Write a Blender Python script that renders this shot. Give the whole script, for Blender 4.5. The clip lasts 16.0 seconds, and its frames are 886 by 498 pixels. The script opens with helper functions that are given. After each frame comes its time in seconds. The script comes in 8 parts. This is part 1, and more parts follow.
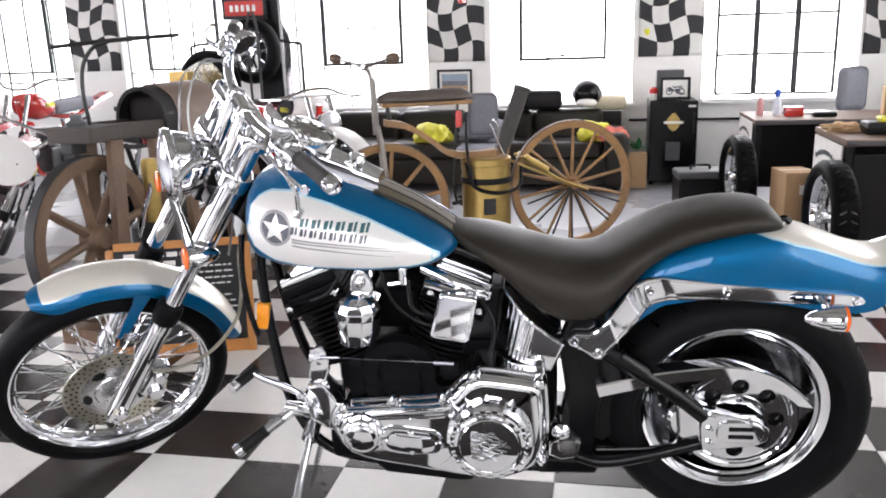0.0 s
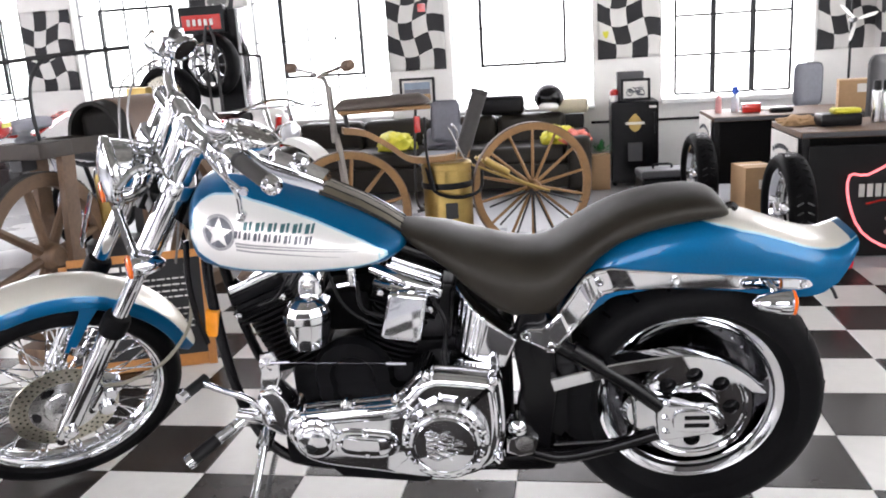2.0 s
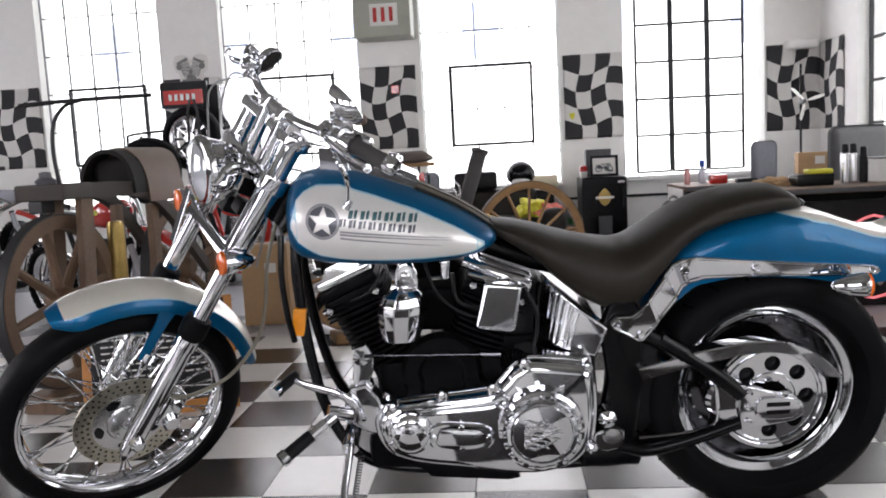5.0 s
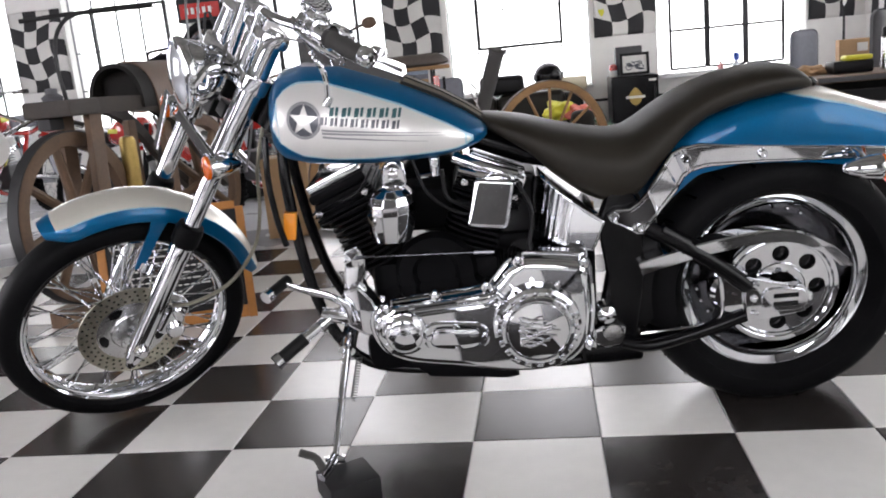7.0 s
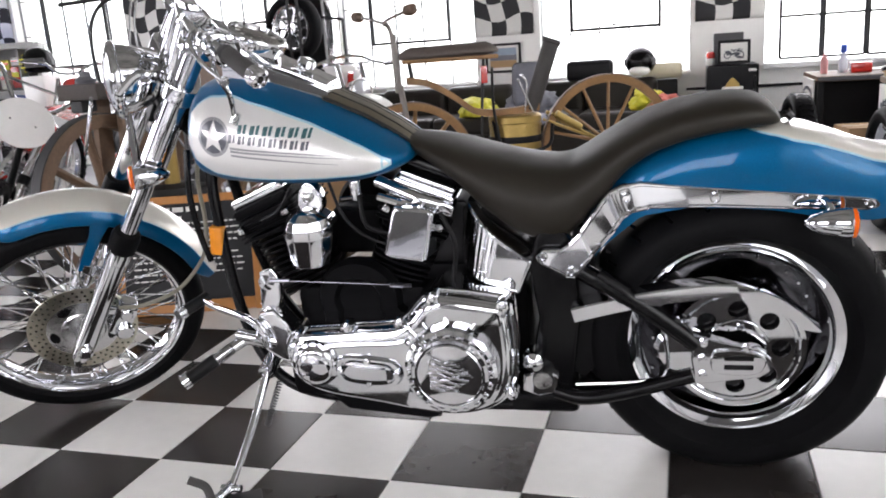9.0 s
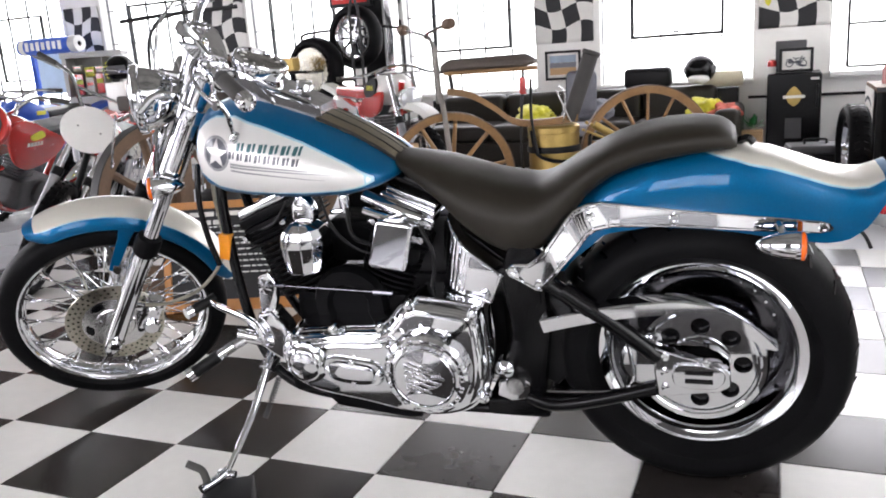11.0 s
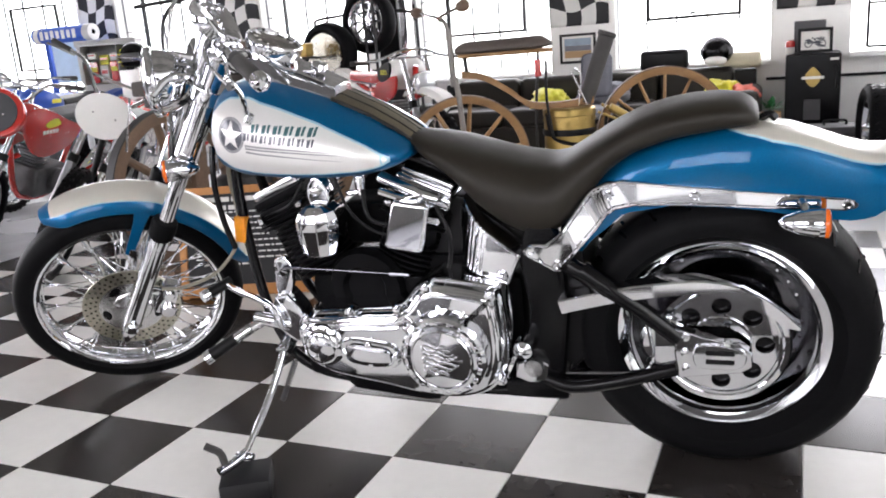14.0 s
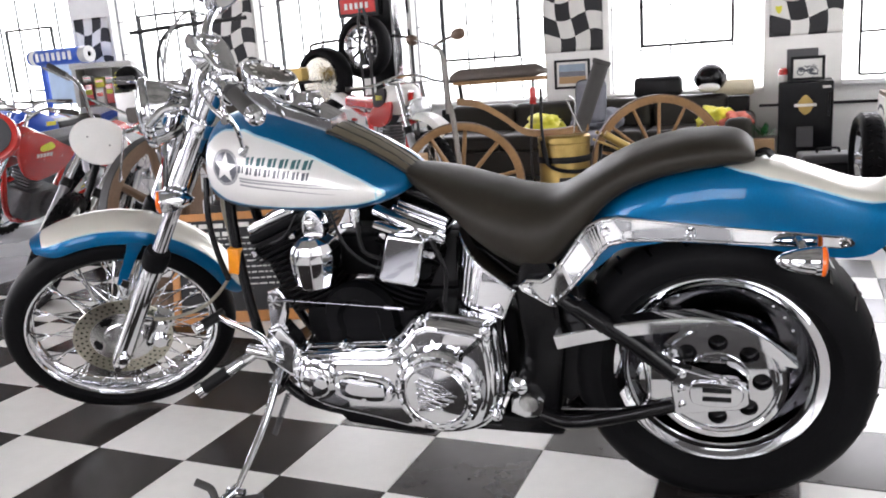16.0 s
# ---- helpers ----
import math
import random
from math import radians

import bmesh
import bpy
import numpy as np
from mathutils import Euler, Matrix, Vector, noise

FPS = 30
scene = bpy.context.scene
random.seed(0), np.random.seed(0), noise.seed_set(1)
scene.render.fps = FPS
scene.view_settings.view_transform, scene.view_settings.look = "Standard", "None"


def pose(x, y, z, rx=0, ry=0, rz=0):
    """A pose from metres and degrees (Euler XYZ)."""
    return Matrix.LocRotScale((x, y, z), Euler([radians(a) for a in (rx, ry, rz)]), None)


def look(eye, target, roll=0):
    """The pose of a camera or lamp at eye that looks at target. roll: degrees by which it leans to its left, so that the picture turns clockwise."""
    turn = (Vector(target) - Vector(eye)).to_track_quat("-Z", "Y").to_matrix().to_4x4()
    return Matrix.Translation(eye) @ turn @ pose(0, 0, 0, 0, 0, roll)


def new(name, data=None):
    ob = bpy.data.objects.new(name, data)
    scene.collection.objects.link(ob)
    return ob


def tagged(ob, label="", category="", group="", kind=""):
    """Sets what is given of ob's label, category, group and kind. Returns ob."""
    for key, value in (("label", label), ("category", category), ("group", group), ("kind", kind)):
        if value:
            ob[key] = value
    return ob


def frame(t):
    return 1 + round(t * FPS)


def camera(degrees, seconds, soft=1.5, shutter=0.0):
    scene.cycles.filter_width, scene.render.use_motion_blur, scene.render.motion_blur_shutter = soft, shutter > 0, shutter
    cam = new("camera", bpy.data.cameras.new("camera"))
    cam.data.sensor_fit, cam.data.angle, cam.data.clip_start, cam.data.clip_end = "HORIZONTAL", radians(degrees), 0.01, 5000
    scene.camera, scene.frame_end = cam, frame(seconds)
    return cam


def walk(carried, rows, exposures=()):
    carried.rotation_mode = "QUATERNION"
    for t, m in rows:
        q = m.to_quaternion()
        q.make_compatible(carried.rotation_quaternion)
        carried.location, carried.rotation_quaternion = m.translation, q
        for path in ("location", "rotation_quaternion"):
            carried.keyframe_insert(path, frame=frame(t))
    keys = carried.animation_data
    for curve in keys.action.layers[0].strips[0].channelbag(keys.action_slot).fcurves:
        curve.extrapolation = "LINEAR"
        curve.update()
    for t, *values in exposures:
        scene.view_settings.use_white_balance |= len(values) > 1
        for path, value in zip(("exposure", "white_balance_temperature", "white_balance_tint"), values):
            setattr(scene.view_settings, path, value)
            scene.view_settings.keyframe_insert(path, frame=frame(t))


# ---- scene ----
cam = camera(57.1, 16.0, soft=1.9)
PATH = [
    (0, (0.78, -1.863, 1.275), (0.396, 0.037, 0.783), -1.8),
    (0.5, (0.782, -1.865, 1.263), (0.39, 0.028, 0.749), -3.0),
    (1, (0.792, -1.855, 1.251), (0.336, 0.017, 0.718), -3.7),
    (1.5, (0.845, -1.84, 1.241), (0.43, 0.042, 0.707), -2.8),
    (2, (0.843, -1.842, 1.235), (0.518, 0.075, 0.768), -3.5),
    (2.5, (0.734, -1.882, 1.239), (0.435, 0.045, 0.795), -3.0),
    (3, (0.556, -1.956, 1.232), (0.363, -0.009, 0.821), -3.9),
    (3.2, (0.501, -1.985, 1.229), (0.33, -0.034, 0.824), -4.3),
    (5.3, (0.416, -1.998, 0.943), (0.278, -0.014, 0.724), -2.6),
    (5.5, (0.393, -1.985, 0.91), (0.268, -0.002, 0.682), -2.4),
    (6, (0.389, -1.974, 0.881), (0.28, 0.009, 0.65), -2.9),
    (6.4, (0.377, -1.961, 0.887), (0.17, 0.01, 0.616), -3.7),
    (6.5, (0.401, -1.972, 0.892), (0.163, -0.009, 0.596), -4.1),
    (7, (0.564, -1.933, 0.942), (0.296, 0.002, 0.512), -5.5),
    (7.2, (0.635, -1.929, 0.96), (0.335, 0.006, 0.549), -5.3),
    (7.5, (0.741, -1.897, 0.978), (0.286, -0.025, 0.441), -5.8),
    (8, (0.858, -1.813, 0.957), (0.383, 0.066, 0.464), -5.5),
    (8.5, (0.93, -1.693, 0.971), (0.438, 0.177, 0.458), -6.8),
    (8.7, (0.963, -1.667, 0.99), (0.446, 0.204, 0.508), -5.3),
    (10.8, (1.291, -1.702, 1.053), (0.528, 0.087, 0.588), -4.1),
    (11, (1.29, -1.702, 1.052), (0.526, 0.088, 0.59), -3.9),
    (11.5, (1.292, -1.695, 1.049), (0.535, 0.101, 0.599), -4.1),
    (12, (1.292, -1.694, 1.049), (0.518, 0.096, 0.602), -4.0),
    (12.5, (1.3, -1.695, 1.048), (0.525, 0.092, 0.595), -4.0),
    (13, (1.3, -1.694, 1.046), (0.537, 0.097, 0.589), -4.0),
    (13.5, (1.295, -1.691, 1.044), (0.522, 0.095, 0.58), -4.2),
    (14, (1.278, -1.692, 1.034), (0.483, 0.076, 0.544), -4.5),
    (14.5, (1.279, -1.698, 1.044), (0.479, 0.071, 0.564), -3.3),
    (15, (1.279, -1.696, 1.044), (0.495, 0.084, 0.576), -3.5),
    (15.5, (1.284, -1.693, 1.054), (0.497, 0.086, 0.589), -3.7),
    (16, (1.27, -1.675, 1.062), (0.487, 0.112, 0.62), -4.1),
]
EXPOSURE = [(0, 0.03), (3.2, 0.03), (5.3, -0.85), (6.0, -0.85), (6.5, -0.75), (7.0, -0.55), (7.5, -0.46), (8.7, -0.38), (10.8, -0.15), (16, -0.15)]
walk(cam, [(t, look(eye, target, roll)) for t, eye, target, roll in PATH], EXPOSURE)

# ---- light ----
world = bpy.data.worlds.new("world")
scene.world = world
world.use_nodes = True
_wn = world.node_tree.nodes
_sky = _wn.new("ShaderNodeTexSky")
_sky.sky_type = "NISHITA"
_sky.sun_disc = False
_sky.sun_elevation = radians(40)
_sky.sun_rotation = radians(200)
world.node_tree.links.new(_sky.outputs[0], _wn["Background"].inputs[0])
_wn["Background"].inputs[1].default_value = 0.12


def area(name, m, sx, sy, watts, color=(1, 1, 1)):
    """Daylight that comes in through one window opening; the west openings are added."""
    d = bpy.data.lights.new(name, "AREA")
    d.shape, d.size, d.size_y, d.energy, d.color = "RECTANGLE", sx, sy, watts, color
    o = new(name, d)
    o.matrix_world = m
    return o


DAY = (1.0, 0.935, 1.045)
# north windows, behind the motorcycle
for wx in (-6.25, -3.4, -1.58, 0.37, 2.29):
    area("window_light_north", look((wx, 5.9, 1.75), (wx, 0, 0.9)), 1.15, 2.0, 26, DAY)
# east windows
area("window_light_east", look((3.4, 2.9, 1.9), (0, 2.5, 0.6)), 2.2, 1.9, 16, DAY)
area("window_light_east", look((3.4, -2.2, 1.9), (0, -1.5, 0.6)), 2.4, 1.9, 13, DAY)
# west windows, unseen, added as fill for the left floor and wall
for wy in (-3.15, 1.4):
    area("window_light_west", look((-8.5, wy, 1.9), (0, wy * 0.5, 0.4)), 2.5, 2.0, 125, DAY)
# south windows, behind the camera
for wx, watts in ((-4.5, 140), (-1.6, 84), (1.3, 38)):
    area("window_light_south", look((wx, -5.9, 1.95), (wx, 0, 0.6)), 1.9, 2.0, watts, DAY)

# ---- helpers ----
I4 = Matrix.Identity(4)


def part(name, bm, material, parent=None, label="", smooth=True, split=35, crisp=True):
    me = bpy.data.meshes.new(name)
    bm.normal_update()
    bm.to_mesh(me)
    bm.free()
    mats = material if isinstance(material, (list, tuple)) else [material]
    for mm in mats:
        me.materials.append(mm)
    if smooth:
        me.shade_smooth()
        if split:
            me.set_sharp_from_angle(angle=radians(split))
    ob = new(name, me)
    if parent is not None:
        ob.parent = parent
    if label:
        ob["label"] = label
    if crisp and smooth and split and parent is not None and len(me.polygons) < 4000:
        wn_mod = ob.modifiers.new("weighted_normal", "WEIGHTED_NORMAL")
        wn_mod.keep_sharp = True
    return ob


def pieces(name, bm, material, parent, label="", smooth=True, split=35):
    """Link each loose piece of a bmesh as a part of its own."""
    bm.verts.index_update()
    seen = set()
    out = []
    for v in bm.verts:
        if v.index in seen:
            continue
        stack, isl = [v], []
        seen.add(v.index)
        while stack:
            q = stack.pop()
            isl.append(q)
            for e in q.link_edges:
                o = e.other_vert(q)
                if o.index not in seen:
                    seen.add(o.index)
                    stack.append(o)
        ids = {q.index: i for i, q in enumerate(isl)}
        b2 = bmesh.new()
        nv = [b2.verts.new(q.co) for q in isl]
        done = set()
        for q in isl:
            for f in q.link_faces:
                if f not in done:
                    done.add(f)
                    try:
                        b2.faces.new([nv[ids[w.index]] for w in f.verts]).material_index = f.material_index
                    except ValueError:
                        pass
        out.append(part(name, b2, material, parent, label, smooth, split, False))
    bm.free()
    return out


def thing(name, m, label, category, group="", kind=""):
    ob = new(name)
    ob.empty_display_size = 0.05
    ob.matrix_world = m
    return tagged(ob, label, category, group, kind)


def box(bm, cx, cy, cz, sx, sy, sz, bevel=0.0, m=None, seg=2, mi=0):
    """An upright box by its centre and its sizes."""
    r = bmesh.ops.create_cube(bm, size=1.0, matrix=(m or I4) @ Matrix.Translation((cx, cy, cz)) @ Matrix.Diagonal((sx, sy, sz, 1)))
    vs = r["verts"]
    fs = {f for v in vs for f in v.link_faces}
    for f in fs:
        f.material_index = mi
    if bevel:
        es = list({e for v in vs for e in v.link_edges})
        r = bmesh.ops.bevel(bm, geom=es, offset=bevel, segments=seg, profile=0.5, affect="EDGES")
        for f in r["faces"]:
            f.material_index = mi
    return bm


def boxed(*a, **k):
    return box(bmesh.new(), *a, **k)


def bridge(bm, rings, closed_u=True, cap=True, loop=False, mi=0):
    """Skin a list of rings of equally many points."""
    vr = [[bm.verts.new(p) for p in ring] for ring in rings]
    n = len(vr[0])
    pairs = list(zip(vr, vr[1:] + (vr[:1] if loop else [])))
    if not loop:
        pairs = list(zip(vr[:-1], vr[1:]))
    for a, b in pairs:
        for i in range(n if closed_u else n - 1):
            j = (i + 1) % n
            try:
                bm.faces.new((a[i], a[j], b[j], b[i])).material_index = mi
            except ValueError:
                pass
    if cap and not loop and closed_u:
        for ring in (vr[0][::-1], vr[-1]):
            try:
                bm.faces.new(ring).material_index = mi
            except ValueError:
                pass
    return bm


def smooth_path(pts, n=6):
    """A Catmull-Rom line through the points."""
    p = [Vector(q) for q in pts]
    if len(p) < 3:
        return p
    p = [p[0] * 2 - p[1]] + p + [p[-1] * 2 - p[-2]]
    out = []
    for i in range(1, len(p) - 2):
        a, b, c, d = p[i - 1:i + 3]
        for s in range(n):
            u = s / n
            out.append(0.5 * ((2 * b) + (c - a) * u + (2 * a - 5 * b + 4 * c - d) * u * u + (3 * b - a - 3 * c + d) * u ** 3))
    out.append(p[-2])
    return out


def tube(bm, pts, r, seg=10, curved=True, n=6, closed=False, mi=0, flat=1.0):
    """A round bar along the points; r is one radius or one for each end."""
    path = smooth_path(pts, n) if curved else [Vector(q) for q in pts]
    if closed:
        path = [Vector(q) for q in pts]
    rings = []
    nrm = None
    m = len(path)
    for i, p in enumerate(path):
        a = path[i - 1] if (i or closed) else p
        b = path[(i + 1) % m] if (i < m - 1 or closed) else p
        t = (b - a).normalized()
        if nrm is None:
            nrm = t.orthogonal().normalized()
        nrm = (nrm - t * nrm.dot(t)).normalized()
        bi = t.cross(nrm)
        rr = r if isinstance(r, (int, float)) else r[0] + (r[1] - r[0]) * i / (m - 1)
        rings.append([p + (nrm * math.cos(q) + bi * math.sin(q) * flat) * rr for q in (2 * math.pi * j / seg for j in range(seg))])
    return bridge(bm, rings, loop=closed, mi=mi)


def tubed(*a, **k):
    return tube(bmesh.new(), *a, **k)


def lathe(bm, prof, m=None, seg=32, mi=0, loop=False):
    """Turn a profile of (radius, height) about z, then place it by m."""
    m = m or I4
    rings = [[m @ Vector((r * math.cos(q), r * math.sin(q), z)) for q in (2 * math.pi * j / seg for j in range(seg))] for r, z in prof]
    return bridge(bm, rings, cap=not loop, loop=loop, mi=mi)


def lathed(*a, **k):
    return lathe(bmesh.new(), *a, **k)


def slab(bm, outline, z0, z1, m=None, bevel=0.0, mi=0, seg=2):
    """A plate: a plane outline drawn up from z0 to z1, then placed by m."""
    m = m or I4
    lo = [bm.verts.new(m @ Vector((x, y, z0))) for x, y in outline]
    hi = [bm.verts.new(m @ Vector((x, y, z1))) for x, y in outline]
    n = len(lo)
    fs = [bm.faces.new(lo[::-1]), bm.faces.new(hi)]
    for i in range(n):
        j = (i + 1) % n
        fs.append(bm.faces.new((lo[i], lo[j], hi[j], hi[i])))
    for f in fs:
        f.material_index = mi
    bmesh.ops.recalc_face_normals(bm, faces=fs)
    if bevel:
        es = [e for e in fs[1].edges] + [e for e in fs[0].edges]
        r = bmesh.ops.bevel(bm, geom=es, offset=bevel, segments=seg, profile=0.5, affect="EDGES")
        for f in r["faces"]:
            f.material_index = mi
    return bm


def slabbed(*a, **k):
    return slab(bmesh.new(), *a, **k)


def round_outline(pts, n=5):
    """A closed smooth outline through plane points."""
    p = [Vector((x, y, 0)) for x, y in pts]
    out = []
    k = len(p)
    for i in range(k):
        a, b, c, d = p[i - 1], p[i], p[(i + 1) % k], p[(i + 2) % k]
        for s in range(n):
            u = s / n
            q = 0.5 * ((2 * b) + (c - a) * u + (2 * a - 5 * b + 4 * c - d) * u * u + (3 * b - a - 3 * c + d) * u ** 3)
            out.append((q.x, q.y))
    return out


def axes(o, x, y, z):
    """A pose from an origin and three axes."""
    m = Matrix.Identity(4)
    for i, v in enumerate((x, y, z, o)):
        for j in range(3):
            m[j][i] = v[j]
    return m


XZ = axes((0, 0, 0), (1, 0, 0), (0, 0, 1), (0, -1, 0))   # plane x,y -> world x,z; depth towards -y


def interp(x, table):
    """Piecewise linear reading of a table of (x, value), x ascending."""
    if x <= table[0][0]:
        return table[0][1]
    for (a, u), (b, v) in zip(table, table[1:]):
        if x <= b:
            return u + (v - u) * (x - a) / (b - a)
    return table[-1][1]


# ---- materials ----
def mat(name, color, rough=0.5, metal=0.0, var=0.12, scale=8.0, bump=0.0, bscale=60.0, coat=0.0, rvar=0.1, color2=None, spec=0.5, emit=0.0, stretch=(1, 1, 1), trans=0.0):
    m = bpy.data.materials.new(name)
    m.use_nodes = True
    nt = m.node_tree
    N, K = nt.nodes, nt.links.new
    b = N["Principled BSDF"]
    b.inputs["Metallic"].default_value = metal
    b.inputs["Roughness"].default_value = rough
    b.inputs["Coat Weight"].default_value = coat
    b.inputs["Coat Roughness"].default_value = 0.04
    b.inputs["Specular IOR Level"].default_value = spec
    b.inputs["Base Color"].default_value = (*color, 1)
    if trans:
        b.inputs["Transmission Weight"].default_value = trans
    if emit:
        b.inputs["Emission Color"].default_value = (*color, 1)
        b.inputs["Emission Strength"].default_value = emit
        return m
    tc = N.new("ShaderNodeTexCoord")
    mp = N.new("ShaderNodeMapping")
    mp.inputs["Scale"].default_value = stretch
    oi = N.new("ShaderNodeObjectInfo")
    rs = N.new("ShaderNodeMath")
    rs.operation = "MULTIPLY"
    rs.inputs[1].default_value = 37.0
    K(oi.outputs["Random"], rs.inputs[0])
    K(rs.outputs[0], mp.inputs["Location"])
    K(tc.outputs["Object"], mp.inputs[0])
    n1 = N.new("ShaderNodeTexNoise")
    n1.inputs["Scale"].default_value = scale
    n1.inputs["Detail"].default_value = 5
    n2 = N.new("ShaderNodeTexNoise")
    n2.inputs["Scale"].default_value = scale * 9
    n2.inputs["Detail"].default_value = 3
    K(mp.outputs[0], n1.inputs[0])
    K(mp.outputs[0], n2.inputs[0])
    if var:
        mixn = N.new("ShaderNodeMath")
        mixn.operation = "MULTIPLY_ADD"
        mixn.inputs[1].default_value = 0.35
        K(n2.outputs[0], mixn.inputs[0])
        sc = N.new("ShaderNodeMath")
        sc.operation = "MULTIPLY"
        sc.inputs[1].default_value = 0.65
        K(n1.outputs[0], sc.inputs[0])
        K(sc.outputs[0], mixn.inputs[2])
        ramp = N.new("ShaderNodeMix")
        ramp.data_type = "RGBA"
        mr = N.new("ShaderNodeMapRange")
        mr.inputs[1].default_value, mr.inputs[2].default_value = 0.3, 0.7
        K(mixn.outputs[0], mr.inputs[0])
        K(mr.outputs[0], ramp.inputs[0])
        c2 = color2 or tuple(min(1, c * (1 + var)) for c in color)
        c1 = color if color2 else tuple(c * (1 - var) for c in color)
        ramp.inputs[6].default_value = (*c1, 1)
        ramp.inputs[7].default_value = (*c2, 1)
        K(ramp.outputs[2], b.inputs["Base Color"])
    if rvar:
        mr2 = N.new("ShaderNodeMapRange")
        mr2.inputs[1].default_value, mr2.inputs[2].default_value = 0.3, 0.7
        mr2.inputs[3].default_value, mr2.inputs[4].default_value = max(0.02, rough * (1 - rvar)), min(1, rough * (1 + rvar))
        K(n1.outputs[0], mr2.inputs[0])
        K(mr2.outputs[0], b.inputs["Roughness"])
    if bump:
        n3 = N.new("ShaderNodeTexNoise")
        n3.inputs["Scale"].default_value = bscale
        n3.inputs["Detail"].default_value = 4
        K(mp.outputs[0], n3.inputs[0])
        bp = N.new("ShaderNodeBump")
        bp.inputs["Strength"].default_value = bump
        bp.inputs["Distance"].default_value = 0.004
        K(n3.outputs[0], bp.inputs["Height"])
        K(bp.outputs[0], b.inputs["Normal"])
    return m


CHROME = mat("chrome", (0.70, 0.71, 0.73), 0.045, 1.0, 0.03, 6, rvar=0.5)
STEEL = mat("brushed_steel", (0.62, 0.62, 0.62), 0.24, 1.0, 0.08, 30, 0.05, 200)
DISC = mat("brake_steel", (0.46, 0.44, 0.36), 0.30, 1.0, 0.12, 20, 0.05, 250)
BLUE = mat("teal_blue_paint", (0.0, 0.072, 0.182), 0.34, 0.40, 0.06, 300, coat=0.45, color2=(0.0, 0.096, 0.226), spec=0.08)
SILVER = mat("silver_paint", (0.66, 0.64, 0.575), 0.36, 0.45, 0.05, 400, coat=1.0)
PEARL = mat("white_silver_paint", (0.69, 0.68, 0.66), 0.36, 0.40, 0.05, 400, coat=0.8)
PIN = mat("pinstripe", (0.30, 0.52, 0.62), 0.35, 0.0, 0.05, coat=0.8)
# shaded copy of the chrome, its shade put into the base colour
SHADECHROME = mat("shaded_chrome", (0.32, 0.325, 0.34), 0.05, 1.0, 0.05, 6, rvar=0.3)
# plain chrome with dark reflections put into its base colour
DARKCHROME = mat("dark_reflection_chrome", (0.10, 0.10, 0.11), 0.12, 1.0, 0.05, 6, rvar=0.3)
BLACK = mat("black_gloss", (0.003, 0.003, 0.0035), 0.2, 0.0, 0.2, 10, spec=0.22)
ENGINE = mat("black_wrinkle_paint", (0.003, 0.003, 0.0035), 0.48, 0.0, 0.3, 30, 0.3, 400, spec=0.06)
RUBBER = mat("tyre_rubber", (0.0050, 0.0050, 0.0055), 0.5, 0.0, 0.25, 12, 0.12, 150, spec=0.05)
GRIP = mat("grip_rubber", (0.04, 0.038, 0.036), 0.7, 0.0, 0.2, 30, 0.2, 300)
LEATHER = mat("black_leather", (0.014, 0.0115, 0.0078), 0.52, 0.0, 0.25, 6, 0.10, 500, rvar=0.2, spec=0.30)
ORANGE = mat("amber_lens", (0.70, 0.12, 0.008), 0.18, 0.0, 0.1, 60, coat=0.6)
AMBER = mat("amber_reflector", (0.85, 0.30, 0.015), 0.25, 0.0, 0.1, 60, coat=0.5)
REDLENS = mat("red_lens", (0.45, 0.01, 0.02), 0.15, 0.0, 0.1, 60, coat=0.6)
GLASS = mat("lamp_glass", (0.55, 0.57, 0.60), 0.06, 0.3, 0.1, 40, coat=1.0)
INK = mat("dark_print", (0.05, 0.055, 0.07), 0.45, 0.0, 0.2, 60, coat=0.6)
INKGREEN = mat("green_print", (0.02, 0.09, 0.10), 0.4, 0.0, 0.15, 60, coat=0.6)
GREYPRINT = mat("grey_print", (0.25, 0.25, 0.26), 0.4, 0.2, 0.15, 60, coat=0.6)
TRIMLEATHER = mat("tank_strap_leather", (0.085, 0.072, 0.045), 0.55, 0.0, 0.2, 20, 0.2, 300)
CABLE = mat("black_cable", (0.005, 0.005, 0.0055), 0.4, 0.0, 0.1, spec=0.2)
SILVERCABLE = mat("silver_braid", (0.30, 0.30, 0.30), 0.35, 0.8, 0.15, 100)
CLEARHOSE = mat("braided_hose", (0.30, 0.28, 0.22), 0.4, 0.3, 0.15, 100)
WALLM = mat("white_wall_paint", (0.82, 0.81, 0.78), 0.75, 0.0, 0.05, 1.5, 0.08, 40)
# unseen ceiling: dark, strongly mottled tone that gives the chrome contrast
CEILM = mat("ceiling_reflection_tone", (0.27, 0.265, 0.235), 0.8, 0.0, 0.7, 0.9)
# unseen walls, made dark so that the chrome mirrors something dark
DARKWALL = mat("dark_reflection_wall", (0.14, 0.135, 0.13), 0.8, 0.0, 0.25, 3, 0.2, 30)
TILEW = mat("white_vinyl_tile", (0.79, 0.78, 0.75), 0.24, 0.0, 0.06, 2.6, 0.06, 9, rvar=0.12)
TILEB = mat("black_vinyl_tile", (0.027, 0.0235, 0.022), 0.22, 0.0, 0.3, 2.6, 0.06, 9, rvar=0.15, spec=0.32)
CONC = mat("pale_floor_paint", (0.46, 0.47, 0.49), 0.3, 0.0, 0.08, 1.2, 0.03, 30, rvar=0.3)
IRON = mat("window_iron", (0.012, 0.012, 0.013), 0.55, 0.0, 0.2, 20)
GREYIRON = mat("grey_window_iron", (0.10, 0.10, 0.11), 0.5, 0.0, 0.15, 20)
